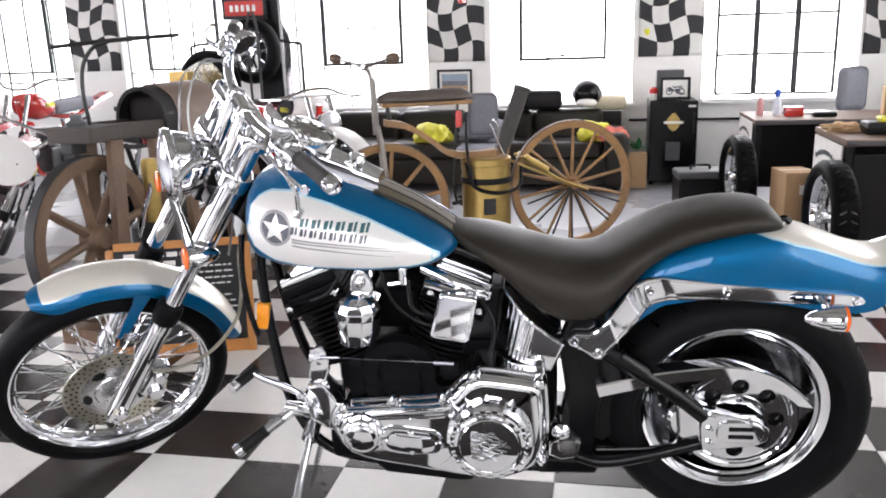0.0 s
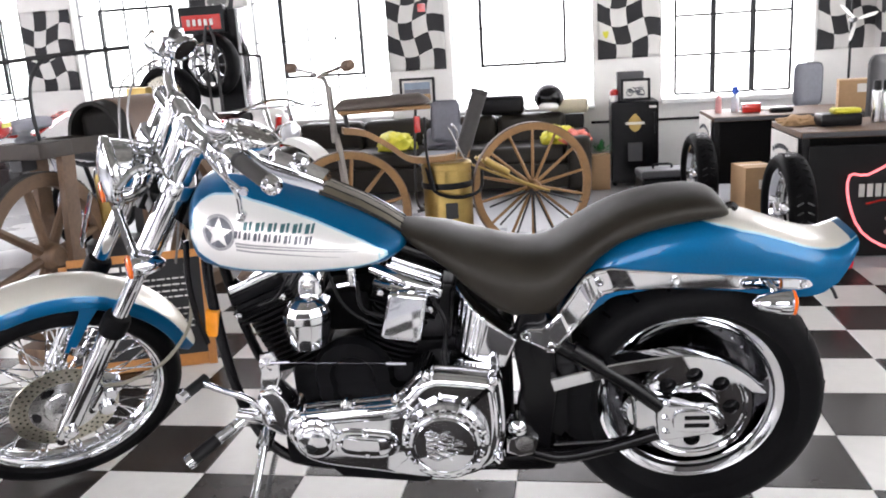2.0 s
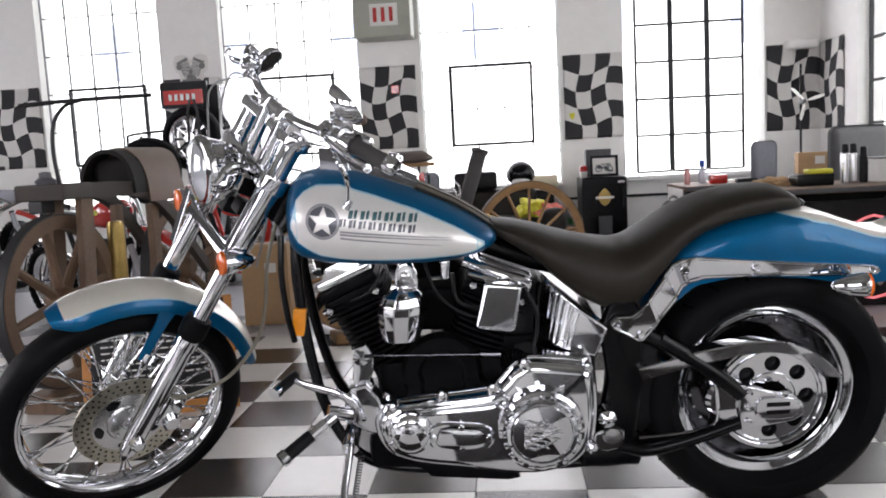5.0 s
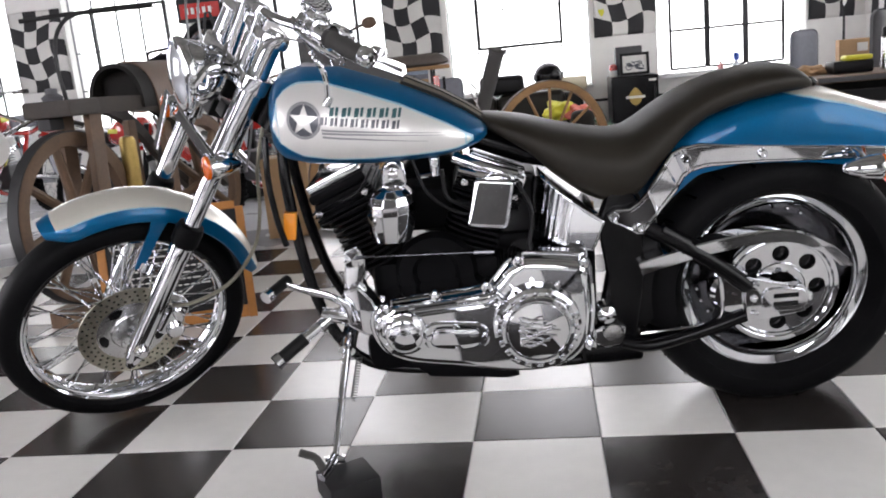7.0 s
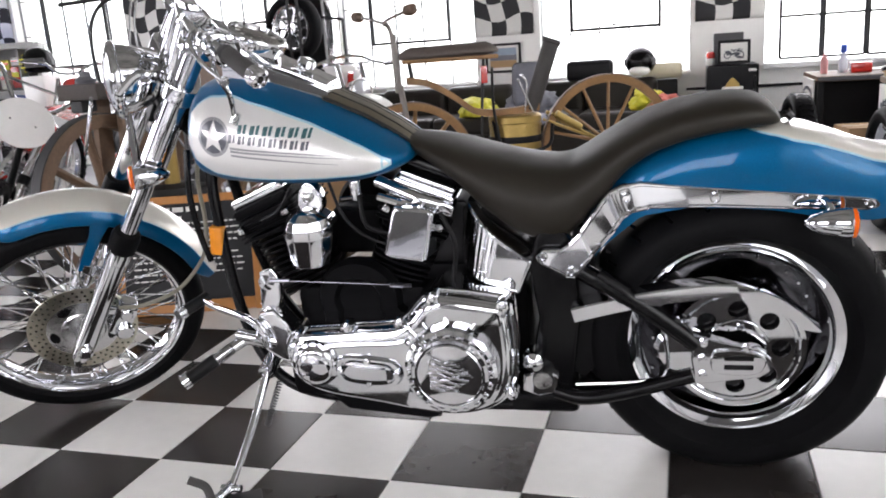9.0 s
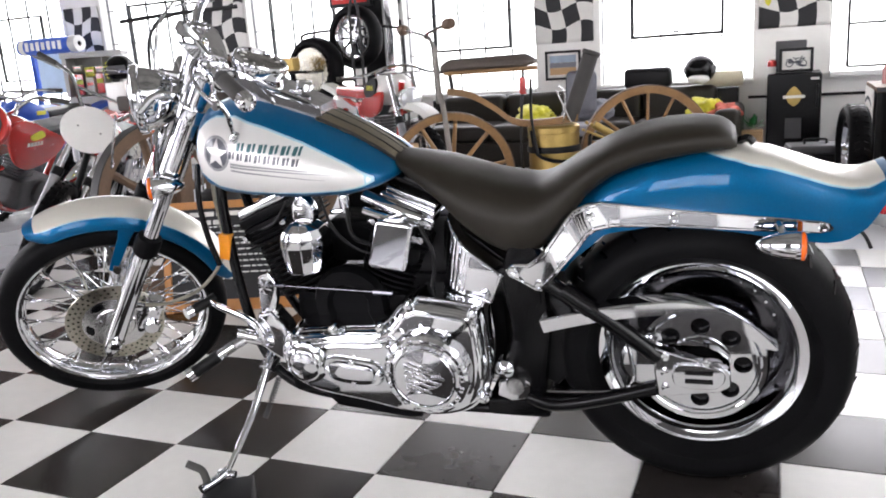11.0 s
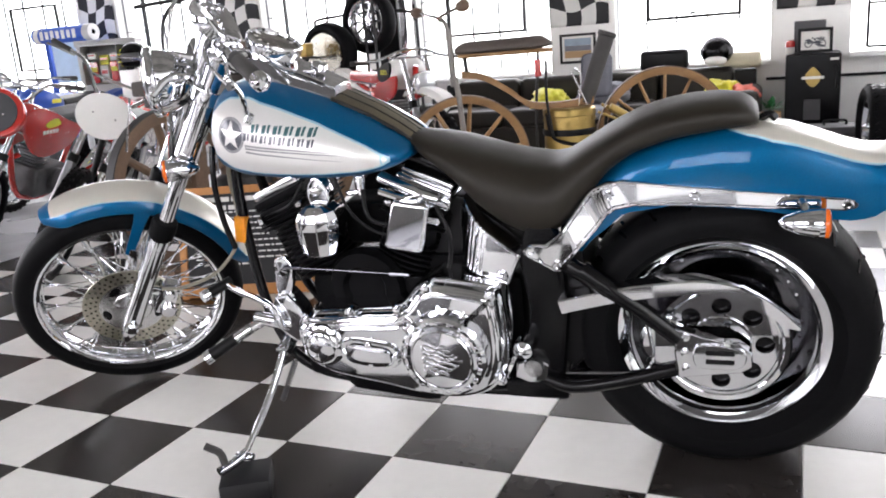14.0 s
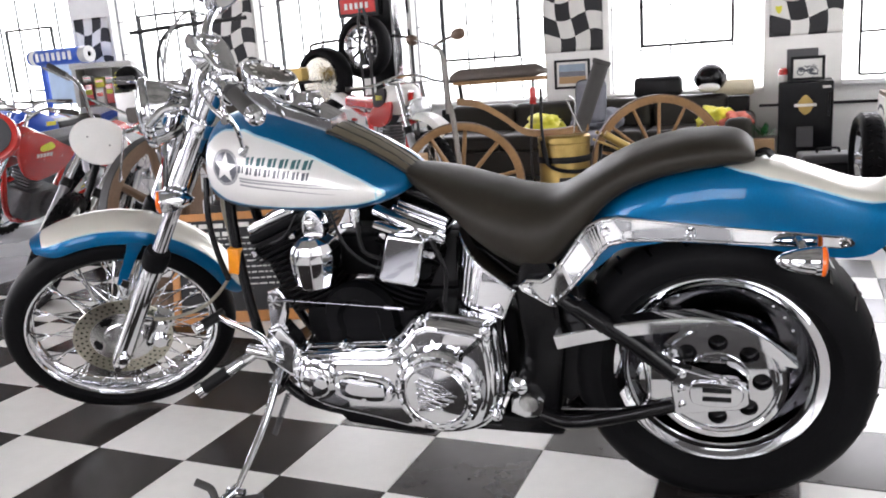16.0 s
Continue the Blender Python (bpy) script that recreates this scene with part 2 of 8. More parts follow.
FRAMEW = mat("white_window_trim", (0.78, 0.78, 0.76), 0.5, 0.0, 0.05, 4)
WOODD = mat("dark_oak", (0.125, 0.074, 0.042), 0.6, 0.0, 0.35, 6, 0.25, 60, stretch=(1, 6, 1))
WOODL = mat("golden_oak", (0.25, 0.135, 0.05), 0.5, 0.0, 0.3, 6, 0.2, 60, stretch=(1, 6, 1))
BRASS = mat("aged_brass", (0.40, 0.285, 0.10), 0.40, 1.0, 0.2, 12, 0.08, 80)
BROWNL = mat("brown_leather", (0.115, 0.070, 0.045), 0.55, 0.0, 0.2, 12, 0.15, 200)
CARD = mat("cardboard", (0.42, 0.27, 0.14), 0.8, 0.0, 0.1, 5, 0.1, 120)
RED = mat("red_paint", (0.48, 0.02, 0.015), 0.25, 0.0, 0.08, 20, coat=1.0)
WHITEP = mat("white_plastic", (0.78, 0.77, 0.74), 0.4, 0.0, 0.04, 10)
BLACKP = mat("black_plastic", (0.005, 0.005, 0.0055), 0.4, 0.0, 0.2, 20, 0.05, 200, spec=0.2)
GREYF = mat("grey_fabric", (0.17, 0.175, 0.20), 0.85, 0.0, 0.15, 30, 0.2, 300)
DGREY = mat("dark_grey_plastic", (0.055, 0.055, 0.058), 0.5, 0.0, 0.15, 20)
BLUEP = mat("blue_plastic", (0.02, 0.08, 0.42), 0.4, 0.0, 0.1, 20)
YELLOW = mat("yellow_print", (0.62, 0.58, 0.04), 0.5, 0.0, 0.1, 30)
FLAGW = mat("flag_white_cloth", (0.66, 0.65, 0.62), 0.85, 0.0, 0.06, 8, 0.1, 200)
FLAGB = mat("flag_black_cloth", (0.022, 0.022, 0.024), 0.8, 0.0, 0.2, 8, 0.1, 200)
PAPER = mat("paper", (0.70, 0.69, 0.65), 0.7, 0.0, 0.06, 20)
CHARB = mat("chalk_black_board", (0.006, 0.006, 0.007), 0.5, 0.0, 0.2, 10, spec=0.3)
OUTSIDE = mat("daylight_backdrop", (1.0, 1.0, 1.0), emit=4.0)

# ---- room ----
TILE = 0.3265
XW, XE, YS, YN, ZC = -8.6, 3.46, -6.0, 6.0, 3.5


def wall_with_openings(name, length, height, openings, m, label, thick=0.22, paint=WALLM):
    """A wall along x with its inner face at y = 0, thick towards +y, with openings (x0, x1, z0, z1)."""
    xs = sorted({0.0, length, *[o[0] for o in openings], *[o[1] for o in openings]})
    zs = sorted({0.0, height, *[o[2] for o in openings], *[o[3] for o in openings]})
    bm = bmesh.new()
    filled = lambda i, k: 0 <= i < len(xs) - 1 and 0 <= k < len(zs) - 1 and not any(o[0] - 1e-6 <= xs[i] and xs[i + 1] <= o[1] + 1e-6 and o[2] - 1e-6 <= zs[k] and zs[k + 1] <= o[3] + 1e-6 for o in openings)
    q = lambda *p: bm.faces.new([bm.verts.new(m @ Vector(v)) for v in p])
    for i in range(len(xs) - 1):
        for k in range(len(zs) - 1):
            if not filled(i, k):
                continue
            a, b, c, d = xs[i], xs[i + 1], zs[k], zs[k + 1]
            q((a, 0, c), (b, 0, c), (b, 0, d), (a, 0, d))
            q((b, thick, c), (a, thick, c), (a, thick, d), (b, thick, d))
            if not filled(i - 1, k):
                q((a, thick, c), (a, 0, c), (a, 0, d), (a, thick, d))
            if not filled(i + 1, k):
                q((b, 0, c), (b, thick, c), (b, thick, d), (b, 0, d))
            if not filled(i, k - 1):
                q((a, thick, c), (b, thick, c), (b, 0, c), (a, 0, c))
            if not filled(i, k + 1):
                q((a, 0, d), (b, 0, d), (b, thick, d), (a, thick, d))
    bmesh.ops.remove_doubles(bm, verts=bm.verts, dist=1e-5)
    return tagged(part(name, bm, paint, smooth=False), label, "wall", kind="structure")


# openings in world x of the north wall
NORTH = [(-8.45, -6.78), (-6.15, -4.72), (-4.12, -2.87), (-2.26, -0.90), (-0.29, 1.03), (1.64, 2.95)]
wall_with_openings("wall_north", XE - XW + 0.22, ZC, [(a - XW, b - XW, 0.68, 2.95) for a, b in NORTH], Matrix.Translation((XW, YN, 0)), "white painted wall with tall factory windows")
wall_with_openings("wall_east", YN - YS, ZC, [(a - 2.2, b - 2.2, 0.75, 2.95) for a, b in [(3.0, 5.3)]] + [(6.6, 9.4, 0.75, 2.95)], axes((XE, YN, 0), (0, -1, 0), (1, 0, 0), (0, 0, 1)), "white painted side wall with factory windows")
# south and west walls are unseen; their dark tone shapes the reflections
wall_with_openings("wall_south", XE - XW, ZC, [(XE - x - 1.0, XE - x + 1.0, 0.9, 2.95) for x in (1.3, -1.6, -4.5)], axes((XE, YS, 0), (-1, 0, 0), (0, -1, 0), (0, 0, 1)), "unseen wall with windows, darkened for the chrome reflections", paint=DARKWALL)
wall_with_openings("wall_west", YN - YS, ZC, [(1.5, 4.2, 0.75, 2.95), (6.05, 8.75, 0.75, 2.95)], axes((XW, YS, 0), (0, 1, 0), (-1, 0, 0), (0, 0, 1)), "unseen wall with added windows, darkened for the chrome reflections", paint=DARKWALL)
tagged(part("ceiling", boxed((XW + XE) / 2, 0, ZC + 0.06, XE - XW + 0.5, YN - YS + 0.5, 0.12), CEILM, smooth=False), "unseen ceiling, mottled dark to shape the chrome reflections", "ceiling", kind="structure")
tagged(part("ground", boxed(0, 0, -0.35, 400, 400, 0.1), CONC, smooth=False), "pale paved ground outside the building", "ground", kind="structure")
tagged(part("backdrop", boxed(-2.5, 16, 4, 60, 0.1, 16), OUTSIDE, smooth=False), "plain bright overcast sky outside the windows", "sky", kind="structure")
tagged(part("backdrop", boxed(-20, 0, 4, 0.1, 40, 16), OUTSIDE, smooth=False), "plain bright overcast sky outside the windows", "sky", kind="structure")
tagged(part("backdrop", boxed(14, 0, 4, 0.1, 40, 16), OUTSIDE, smooth=False), "plain bright overcast sky outside the windows", "sky", kind="structure")
tagged(part("backdrop", boxed(-2.5, -16, 4, 60, 0.1, 16), OUTSIDE, smooth=False), "plain bright overcast sky outside the windows", "sky", kind="structure")


def mullions(name, m, w, h, cols, rows, sash, label, bar=0.026, thin=0.010):
    """An iron factory window: thin bars and one heavier hinged sash (c0, c1, r0, r1)."""
    ob = thing(name, m, label, "window", "factory windows", "structure")
    bm = bmesh.new()
    for i in range(cols + 1):
        box(bm, w * i / cols, 0, h / 2, thin, 0.03, h)
    for k in range(rows + 1):
        box(bm, w / 2, 0.002, h * k / rows, w, 0.026, thin)
    part("window_frame", bm, GREYIRON, ob, smooth=False)
    if sash and sash != "all":
        x0, x1, z0, z1 = sash
        bm = bmesh.new()
        box(bm, x0, -0.02, (z0 + z1) / 2, bar, 0.035, z1 - z0 + bar)
        box(bm, x1, -0.02, (z0 + z1) / 2, bar, 0.035, z1 - z0 + bar)
        box(bm, (x0 + x1) / 2, -0.022, z0, x1 - x0 - bar, 0.035, bar)
        box(bm, (x0 + x1) / 2, -0.022, z1, x1 - x0 - bar, 0.035, bar)
        box(bm, (x0 + x1) / 2, -0.06, z0 + 0.03, 0.05, 0.04, 0.02)
        part("sash", bm, IRON, ob, "black iron hinged sash", smooth=False)
    bm = boxed(w / 2, -0.09, -0.02, w + 0.02, 0.2, 0.035, 0.006)
    part("window_sill", bm, FRAMEW, ob, smooth=False)
    return ob


wn = 0
for a, b in NORTH[:5]:
    wn += 1
    w = b - a
    s0 = (w - 0.80) / 2
    mullions(f"window_{wn}", Matrix.Translation((a, YN + 0.12, 0.68)), w, 2.27, 5, 6, (s0 + 0.02, s0 + 0.80, 0.41, 1.17), "tall factory window with thin bars and a black hinged sash")


def grid_window(name, m, w, h, label):
    """A window of three heavy black columns of panes in a white opening."""
    ob = thing(name, m, label, "window", "factory windows", "structure")
    cw = w / 3
    for c in range(3):
        bm = bmesh.new()
        x0, x1 = c * cw + 0.012, (c + 1) * cw - 0.012
        for x in (x0, x1):
            box(bm, x, 0, h / 2, 0.022, 0.03, h)
        for k in range(7):
            box(bm, (x0 + x1) / 2, 0.002, h * k / 6, x1 - x0, 0.028, 0.02)
        part("window_frame", bm, IRON, ob, "black iron window grid", smooth=False)
    part("window_sill", boxed(w / 2, -0.09, -0.05, w + 0.25, 0.2, 0.04, 0.006), FRAMEW, ob, smooth=False)
    return ob


grid_window("window_6", Matrix.Translation((1.76, YN + 0.10, 0.735)), 1.03, 2.1, "factory window with a heavy black pane grid")
grid_window("window_7", axes((XE + 0.1, YN - 0.82, 0.735), (0, -1, 0), (1, 0, 0), (0, 0, 1)), 2.26, 2.1, "side window with a heavy black pane grid")
grid_window("window_8", axes((XE + 0.1, YN - 6.62, 0.735), (0, -1, 0), (1, 0, 0), (0, 0, 1)), 2.76, 2.1, "side window with a heavy black pane grid")
# unseen west windows, added to hold the fill light
for i, y in enumerate((-4.5, 0.05)):
    grid_window(f"window_{12 + i}", axes((XW - 0.1, y, 0.75), (0, 1, 0), (-1, 0, 0), (0, 0, 1)), 2.7, 2.1, "side window with a heavy black pane grid")
for i, x in enumerate((1.3, -1.6, -4.5)):
    grid_window(f"window_{9 + i}", axes((x + 0.98, YS - 0.1, 0.9), (-1, 0, 0), (0, -1, 0), (0, 0, 1)), 1.96, 2.0, "factory window behind the viewer")

# neighbouring house beyond the windows, faint; its glow stands in for daylight glare
HOUSE = mat("glowing_house_front", (0.93, 0.93, 0.96), emit=1.6)
PANE = mat("glowing_blue_grey_pane", (0.62, 0.66, 0.80), emit=1.0)
house = thing("neighbour_house", Matrix.Translation((0, 12.0, 0)), "pale neighbouring house with blue-grey windows, glowing in place of daylight", "house")
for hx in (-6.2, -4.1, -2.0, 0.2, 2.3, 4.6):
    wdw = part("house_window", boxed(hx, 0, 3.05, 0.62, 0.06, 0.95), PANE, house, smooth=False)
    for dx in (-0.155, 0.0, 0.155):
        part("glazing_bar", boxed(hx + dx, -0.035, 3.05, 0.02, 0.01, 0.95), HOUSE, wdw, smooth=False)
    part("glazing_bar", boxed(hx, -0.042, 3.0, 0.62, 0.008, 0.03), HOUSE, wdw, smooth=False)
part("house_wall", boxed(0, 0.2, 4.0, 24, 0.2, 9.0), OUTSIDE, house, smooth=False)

# ---- motorcycle ----
# Bike frame: x forwards, y to its left, z up; it leans to its left on the side stand.
_yaw, _lean = radians(4.6), radians(7.4)
_l0 = Vector((math.sin(_yaw), -math.cos(_yaw), 0))
BIKE = axes((1.108, 0.312, 0.0), (-math.cos(_yaw), -math.sin(_yaw), 0), _l0 * math.cos(_lean) - Vector((0, 0, math.sin(_lean))), _l0 * math.sin(_lean) + Vector((0, 0, math.cos(_lean))))
bike = thing("motorcycle", BIKE, "teal blue and silver cruiser motorcycle leaning on its chrome side stand", "motorcycle")
SIDE = axes((0, 0, 0), (1, 0, 0), (0, 0, 1), (0, 1, 0))   # plane (x, z), depth along +y (mirrored; normals are recalculated)


def plate(outline, y0, y1, material, name, parent=bike, bevel=0.0, label="", smooth=True, seg=2):
    """A plate in the bike's side plane between y0 and y1."""
    return part(name, slabbed(outline, y0, y1, SIDE, bevel, seg=seg), material, parent, label, smooth)


def ydisc(x, z, y, prof, seg=32):
    """Turned about the y axis at (x, z); prof is (radius, outward distance from y)."""
    return lathed(prof, axes((x, y, z), (1, 0, 0), (0, 0, -1), (0, 1, 0)), seg)


def bolt(bm, x, y, z, r=0.008, h=0.006):
    lathe(bm, [(r, 0), (r, h * 0.6), (r * 0.75, h), (0.0005, h)], axes((x, y, z), (1, 0, 0), (0, 0, -1), (0, 1, 0)), 10)


# --- front end: s-frame, origin at the hub, z up the fork legs, y left, x ahead ---
_rake, _steer = radians(33.3), radians(37.0)
_k = Vector((-math.sin(_rake), 0, math.cos(_rake)))
_rot = Matrix.Rotation(_steer, 4, _k)
FRONT = Matrix.Translation((1.804, -0.038, 0.345)) @ _rot @ axes((0, 0, 0), (math.cos(_rake), 0, math.sin(_rake)), (0, 1, 0), _k) @ Matrix.Translation((-0.04, 0, 0))


def fpart(name, bm, material, parent=bike, label="", smooth=True):
    bm.transform(FRONT)
    return part(name, bm, material, parent, label, smooth)


HUBAX = axes((0, 0, 0), (1, 0, 0), (0, 0, -1), (0, 1, 0))


def tyre_profile(r_out, r_in, half, n=9):
    """A round tyre section as a closed ring of (radius, width)."""
    c, h = (r_out + r_in) / 2, (r_out - r_in) / 2
    p = []
    for i in range(20):
        a = 2 * math.pi * i / 20
        ca, sa = math.cos(a), math.sin(a)
        p.append((c + h * math.copysign(abs(ca) ** 0.85, ca), half * math.copysign(abs(sa) ** 0.8, sa) * (1.0 if ca > -0.4 else 0.9)))
    return p


# front tyre with tread grooves as sunken blocks
bm = lathed(tyre_profile(0.344, 0.268, 0.049), HUBAX, 72, loop=True)
front_wheel = fpart("front_wheel", lathed([(0.03, -0.05), (0.034, -0.03), (0.026, -0.02), (0.026, 0.02), (0.034, 0.03), (0.03, 0.05)], HUBAX, 24), CHROME, bike, "spoked chrome front wheel")
fpart("tyre", bm, RUBBER, front_wheel, "black rubber tyre")
bm = bmesh.new()
for i in range(66):
    a = 2 * math.pi * i / 66
    for s in (-1, 1):
        m = Matrix.Rotation(a, 4, "Y") @ Matrix.Translation((0.3365, s * 0.019, 0)) @ Matrix.Rotation(s * 0.28, 4, "Z") @ Matrix.Rotation(s * 0.5, 4, "X")
        box(bm, 0, 0, 0, 0.006, 0.026, 0.017, m=m)
fpart("tread", bm, RUBBER, front_wheel, smooth=False)["kind"] = "stuff"
# rim: hollow chrome ring
fpart("rim", lathed([(0.285, -0.038), (0.287, -0.034), (0.276, -0.031), (0.273, -0.027), (0.267, -0.024), (0.261, -0.012), (0.258, 0), (0.261, 0.012), (0.267, 0.024), (0.273, 0.027), (0.276, 0.031), (0.287, 0.034), (0.285, 0.038), (0.277, 0.037), (0.268, 0.0), (0.277, -0.037)], HUBAX, 72, loop=True), CHROME, front_wheel, "polished chrome rim")
bm = bmesh.new()
for i in range(64):
    a = 2 * math.pi * i / 64
    s = 1 if i % 2 else -1
    off = 1 if (i // 2) % 2 else -1
    p0 = (0.040 * math.cos(a + off * 1.35), s * 0.040, 0.040 * math.sin(a + off * 1.35))
    p1 = (0.259 * math.cos(a + off * 0.06), s * 0.008, 0.259 * math.sin(a + off * 0.06))
    tube(bm, [p0, p1], 0.0023, 6, curved=False)
    q = Vector(p1) - Vector(p0)
    tube(bm, [Vector(p1) - q.normalized() * 0.02, p1], 0.0034, 6, curved=False)
bm.transform(FRONT)
pieces("spoke", bm, CHROME, front_wheel)
# brake disc with holes
brake_disc = fpart("brake_disc", lathed([(0.146, 0.062), (0.146, 0.067), (0.098, 0.067), (0.098, 0.062)], HUBAX, 64, loop=True), DISC, bike, "drilled steel front brake disc")
bm = bmesh.new()
for i in range(36):
    a = 2 * math.pi * i / 36
    for k, r in enumerate((0.108, 0.122, 0.136)):
        b = a + k * 0.06
        lathe(bm, [(0.0040, 0.0672), (0.0001, 0.0676)], Matrix.Rotation(b, 4, "Y") @ Matrix.Translation((r, 0, 0)) @ HUBAX, 6)
bm.transform(FRONT)
pieces("drill_hole", bm, BLACK, brake_disc, smooth=False)
bm = lathed([(0.098, 0.0625), (0.098, 0.0665), (0.060, 0.068), (0.056, 0.072), (0.022, 0.073), (0.022, 0.0625)], HUBAX, 48, loop=True)
fpart("disc_carrier", bm, STEEL, brake_disc)
bm = bmesh.new()
for i in range(5):
    m = Matrix.Rotation(2 * math.pi * (i + 0.5) / 5, 4, "Y")
    slab(bm, round_outline([(0.066, 0.0), (0.078, 0.022), (0.090, 0.012), (0.092, 0.0), (0.090, -0.012), (0.078, -0.022)], 2), 0.0672, 0.0678, m @ HUBAX)
bm.transform(FRONT)
pieces("carrier_slot", bm, BLACK, brake_disc, smooth=False)
bm = bmesh.new()
for i in range(5):
    m = Matrix.Rotation(2 * math.pi * i / 5, 4, "Y")
    lathe(bm, [(0.008, 0.066), (0.008, 0.072), (0.004, 0.075)], m @ Matrix.Translation((0.045, 0, 0)) @ HUBAX, 10)
bm.transform(FRONT)
pieces("disc_bolt", bm, CHROME, brake_disc)
# caliper behind the leg
bm = bmesh.new()
box(bm, -0.085, 0.075, 0.075, 0.06, 0.06, 0.11, 0.012)
lathe(bm, [(0.026, 0.09), (0.026, 0.112), (0.02, 0.118), (0.0005, 0.118)], Matrix.Translation((-0.098, 0, 0.045)) @ HUBAX, 20)
lathe(bm, [(0.018, 0.09), (0.018, 0.112), (0.014, 0.116), (0.0005, 0.116)], Matrix.Translation((-0.085, 0, 0.105)) @ HUBAX, 20)
box(bm, -0.045, 0.085, 0.10, 0.05, 0.02, 0.03, 0.006)
fpart("brake_caliper", bm, CHROME, bike, "chrome front brake caliper")
# fork legs
for s, side in ((1, "left"), (-1, "right")):
    y = 0.132 * s
    m = Matrix.Translation((0, y, 0))
    leg = fpart("fork_leg", lathed([(0.012, -0.075), (0.017, -0.06), (0.024, -0.045), (0.027, -0.02), (0.0285, 0.02), (0.0285, 0.30), (0.0315, 0.303), (0.0315, 0.335), (0.0285, 0.345)], m, 28), CHROME, bike, "polished chrome fork leg")
    fpart("dust_cover", lathed([(0.031, 0.335), (0.036, 0.345), (0.037, 0.385), (0.033, 0.398), (0.024, 0.40)], m, 24), RUBBER, leg, "black rubber dust boot")
    fpart("fork_tube", lathed([(0.0225, 0.39), (0.0225, 0.60), (0.0335, 0.605), (0.0335, 0.80), (0.026, 0.806), (0.026, 0.93), (0.028, 0.935), (0.020, 0.955), (0.0005, 0.957)], m, 28), CHROME, leg)
    bm = bmesh.new()
    lathe(bm, [(0.02, 0), (0.02, 0.018), (0.013, 0.024), (0.0005, 0.024)], axes((0.0, y + 0.02 * s, 0.0), (1, 0, 0), (0, 0, -1), (0, s, 0)), 16)
    fpart("axle_nut", bm, CHROME, leg)
# triple clamps
for z, h, nm in ((0.815, 0.045, "lower_triple_clamp"), (0.935, 0.03, "upper_triple_clamp")):
    fpart(nm, slabbed(round_outline([(0.035, 0.07), (0.04, 0.14), (0.0, 0.172), (-0.04, 0.14), (-0.06, 0.0), (-0.04, -0.14), (0.0, -0.172), (0.04, -0.14), (0.035, -0.07), (0.03, 0)]), z - h / 2, z + h / 2, None, 0.006), CHROME, bike, "chrome fork yoke")
# front fender: silver crown with blue flanks and thin stripe
FENDER_U = [-1 + k / 7 for k in range(4)] + [-0.542] + [-1 + k / 7 for k in range(4, 11)] + [0.542] + [-1 + k / 7 for k in range(11, 15)]


def fender_ring(a, r, half, drop):
    """One cross-section of the front fender at angle a."""
    out = []
    for u in FENDER_U:
        w = half * math.sin(u * math.pi / 2)
        rr = r - drop * (1 - math.cos(u * math.pi / 2)) ** 1.0
        out.append((rr * math.cos(a), w, rr * math.sin(a)))
    return out


bm = bmesh.new()
rings, inner = [], []
A0, A1 = radians(38), radians(141)
for i in range(41):
    u = i / 40
    a = A0 + (A1 - A0) * u
    taper = min(1, 0.5 + 0.5 * math.sin(min(1, u * 9) * math.pi / 2)) * min(1, 0.6 + 0.4 * math.sin(min(1, (1 - u) * 9) * math.pi / 2))
    r = 0.402 + (0.004 if u < 0.5 else 0) + 0.012 * math.sin(math.pi * u)
    rings.append(fender_ring(a, r, 0.074 * taper, 0.052 * taper))
    inner.append(fender_ring(a, r - 0.003, 0.071 * taper, 0.052 * taper))
vr = [[bm.verts.new(p) for p in ring] for ring in rings]
vi = [[bm.verts.new(p) for p in ring] for ring in inner]
for i in range(40):
    for j in range(16):
        f = bm.faces.new((vr[i][j], vr[i][j + 1], vr[i + 1][j + 1], vr[i + 1][j]))
        f.material_index = 1 if j < 3 or j > 12 or i < 2 else (2 if j in (3, 12) else 0)
        bm.faces.new((vi[i + 1][j], vi[i + 1][j + 1], vi[i][j + 1], vi[i][j])).material_index = 1
    for j in (0, 16):
        bm.faces.new((vr[i][j], vr[i + 1][j], vi[i + 1][j], vi[i][j])).material_index = 1
for i in (0, 40):
    for j in range(16):
        bm.faces.new((vr[i][j], vr[i][j + 1], vi[i][j + 1], vi[i][j])).material_index = 1
bmesh.ops.recalc_face_normals(bm, faces=bm.faces)
front_fender = fpart("front_fender", bm, [SILVER, BLUE, PIN], bike, "silver and blue painted front fender")
for s in (1, -1):
    bm = slabbed([(-0.004, 0.366), (-0.052, 0.372), (-0.045, 0.325), (-0.042, 0.25), (-0.038, 0.205), (-0.016, 0.205), (-0.013, 0.25), (-0.012, 0.325)], 0.068, 0.074, axes((0, 0, 0), (1, 0, 0), (0, 0, 1), (0, s, 0)), 0.002)
    bm.transform(Matrix.Translation((0.085, 0, 0)))
    fpart("fender_stay", bm, BLUE, front_fender, "blue painted fender stay")
    bm = slabbed([(0.03, 0.23), (0.0, 0.225), (0.0, 0.205), (0.03, 0.195), (0.06, 0.205), (0.06, 0.23)], 0.066, 0.078, axes((0, 0, 0), (1, 0, 0), (0, 0, 1), (0, s, 0)), 0.002)
    fpart("stay_foot", bm, CHROME, front_fender)
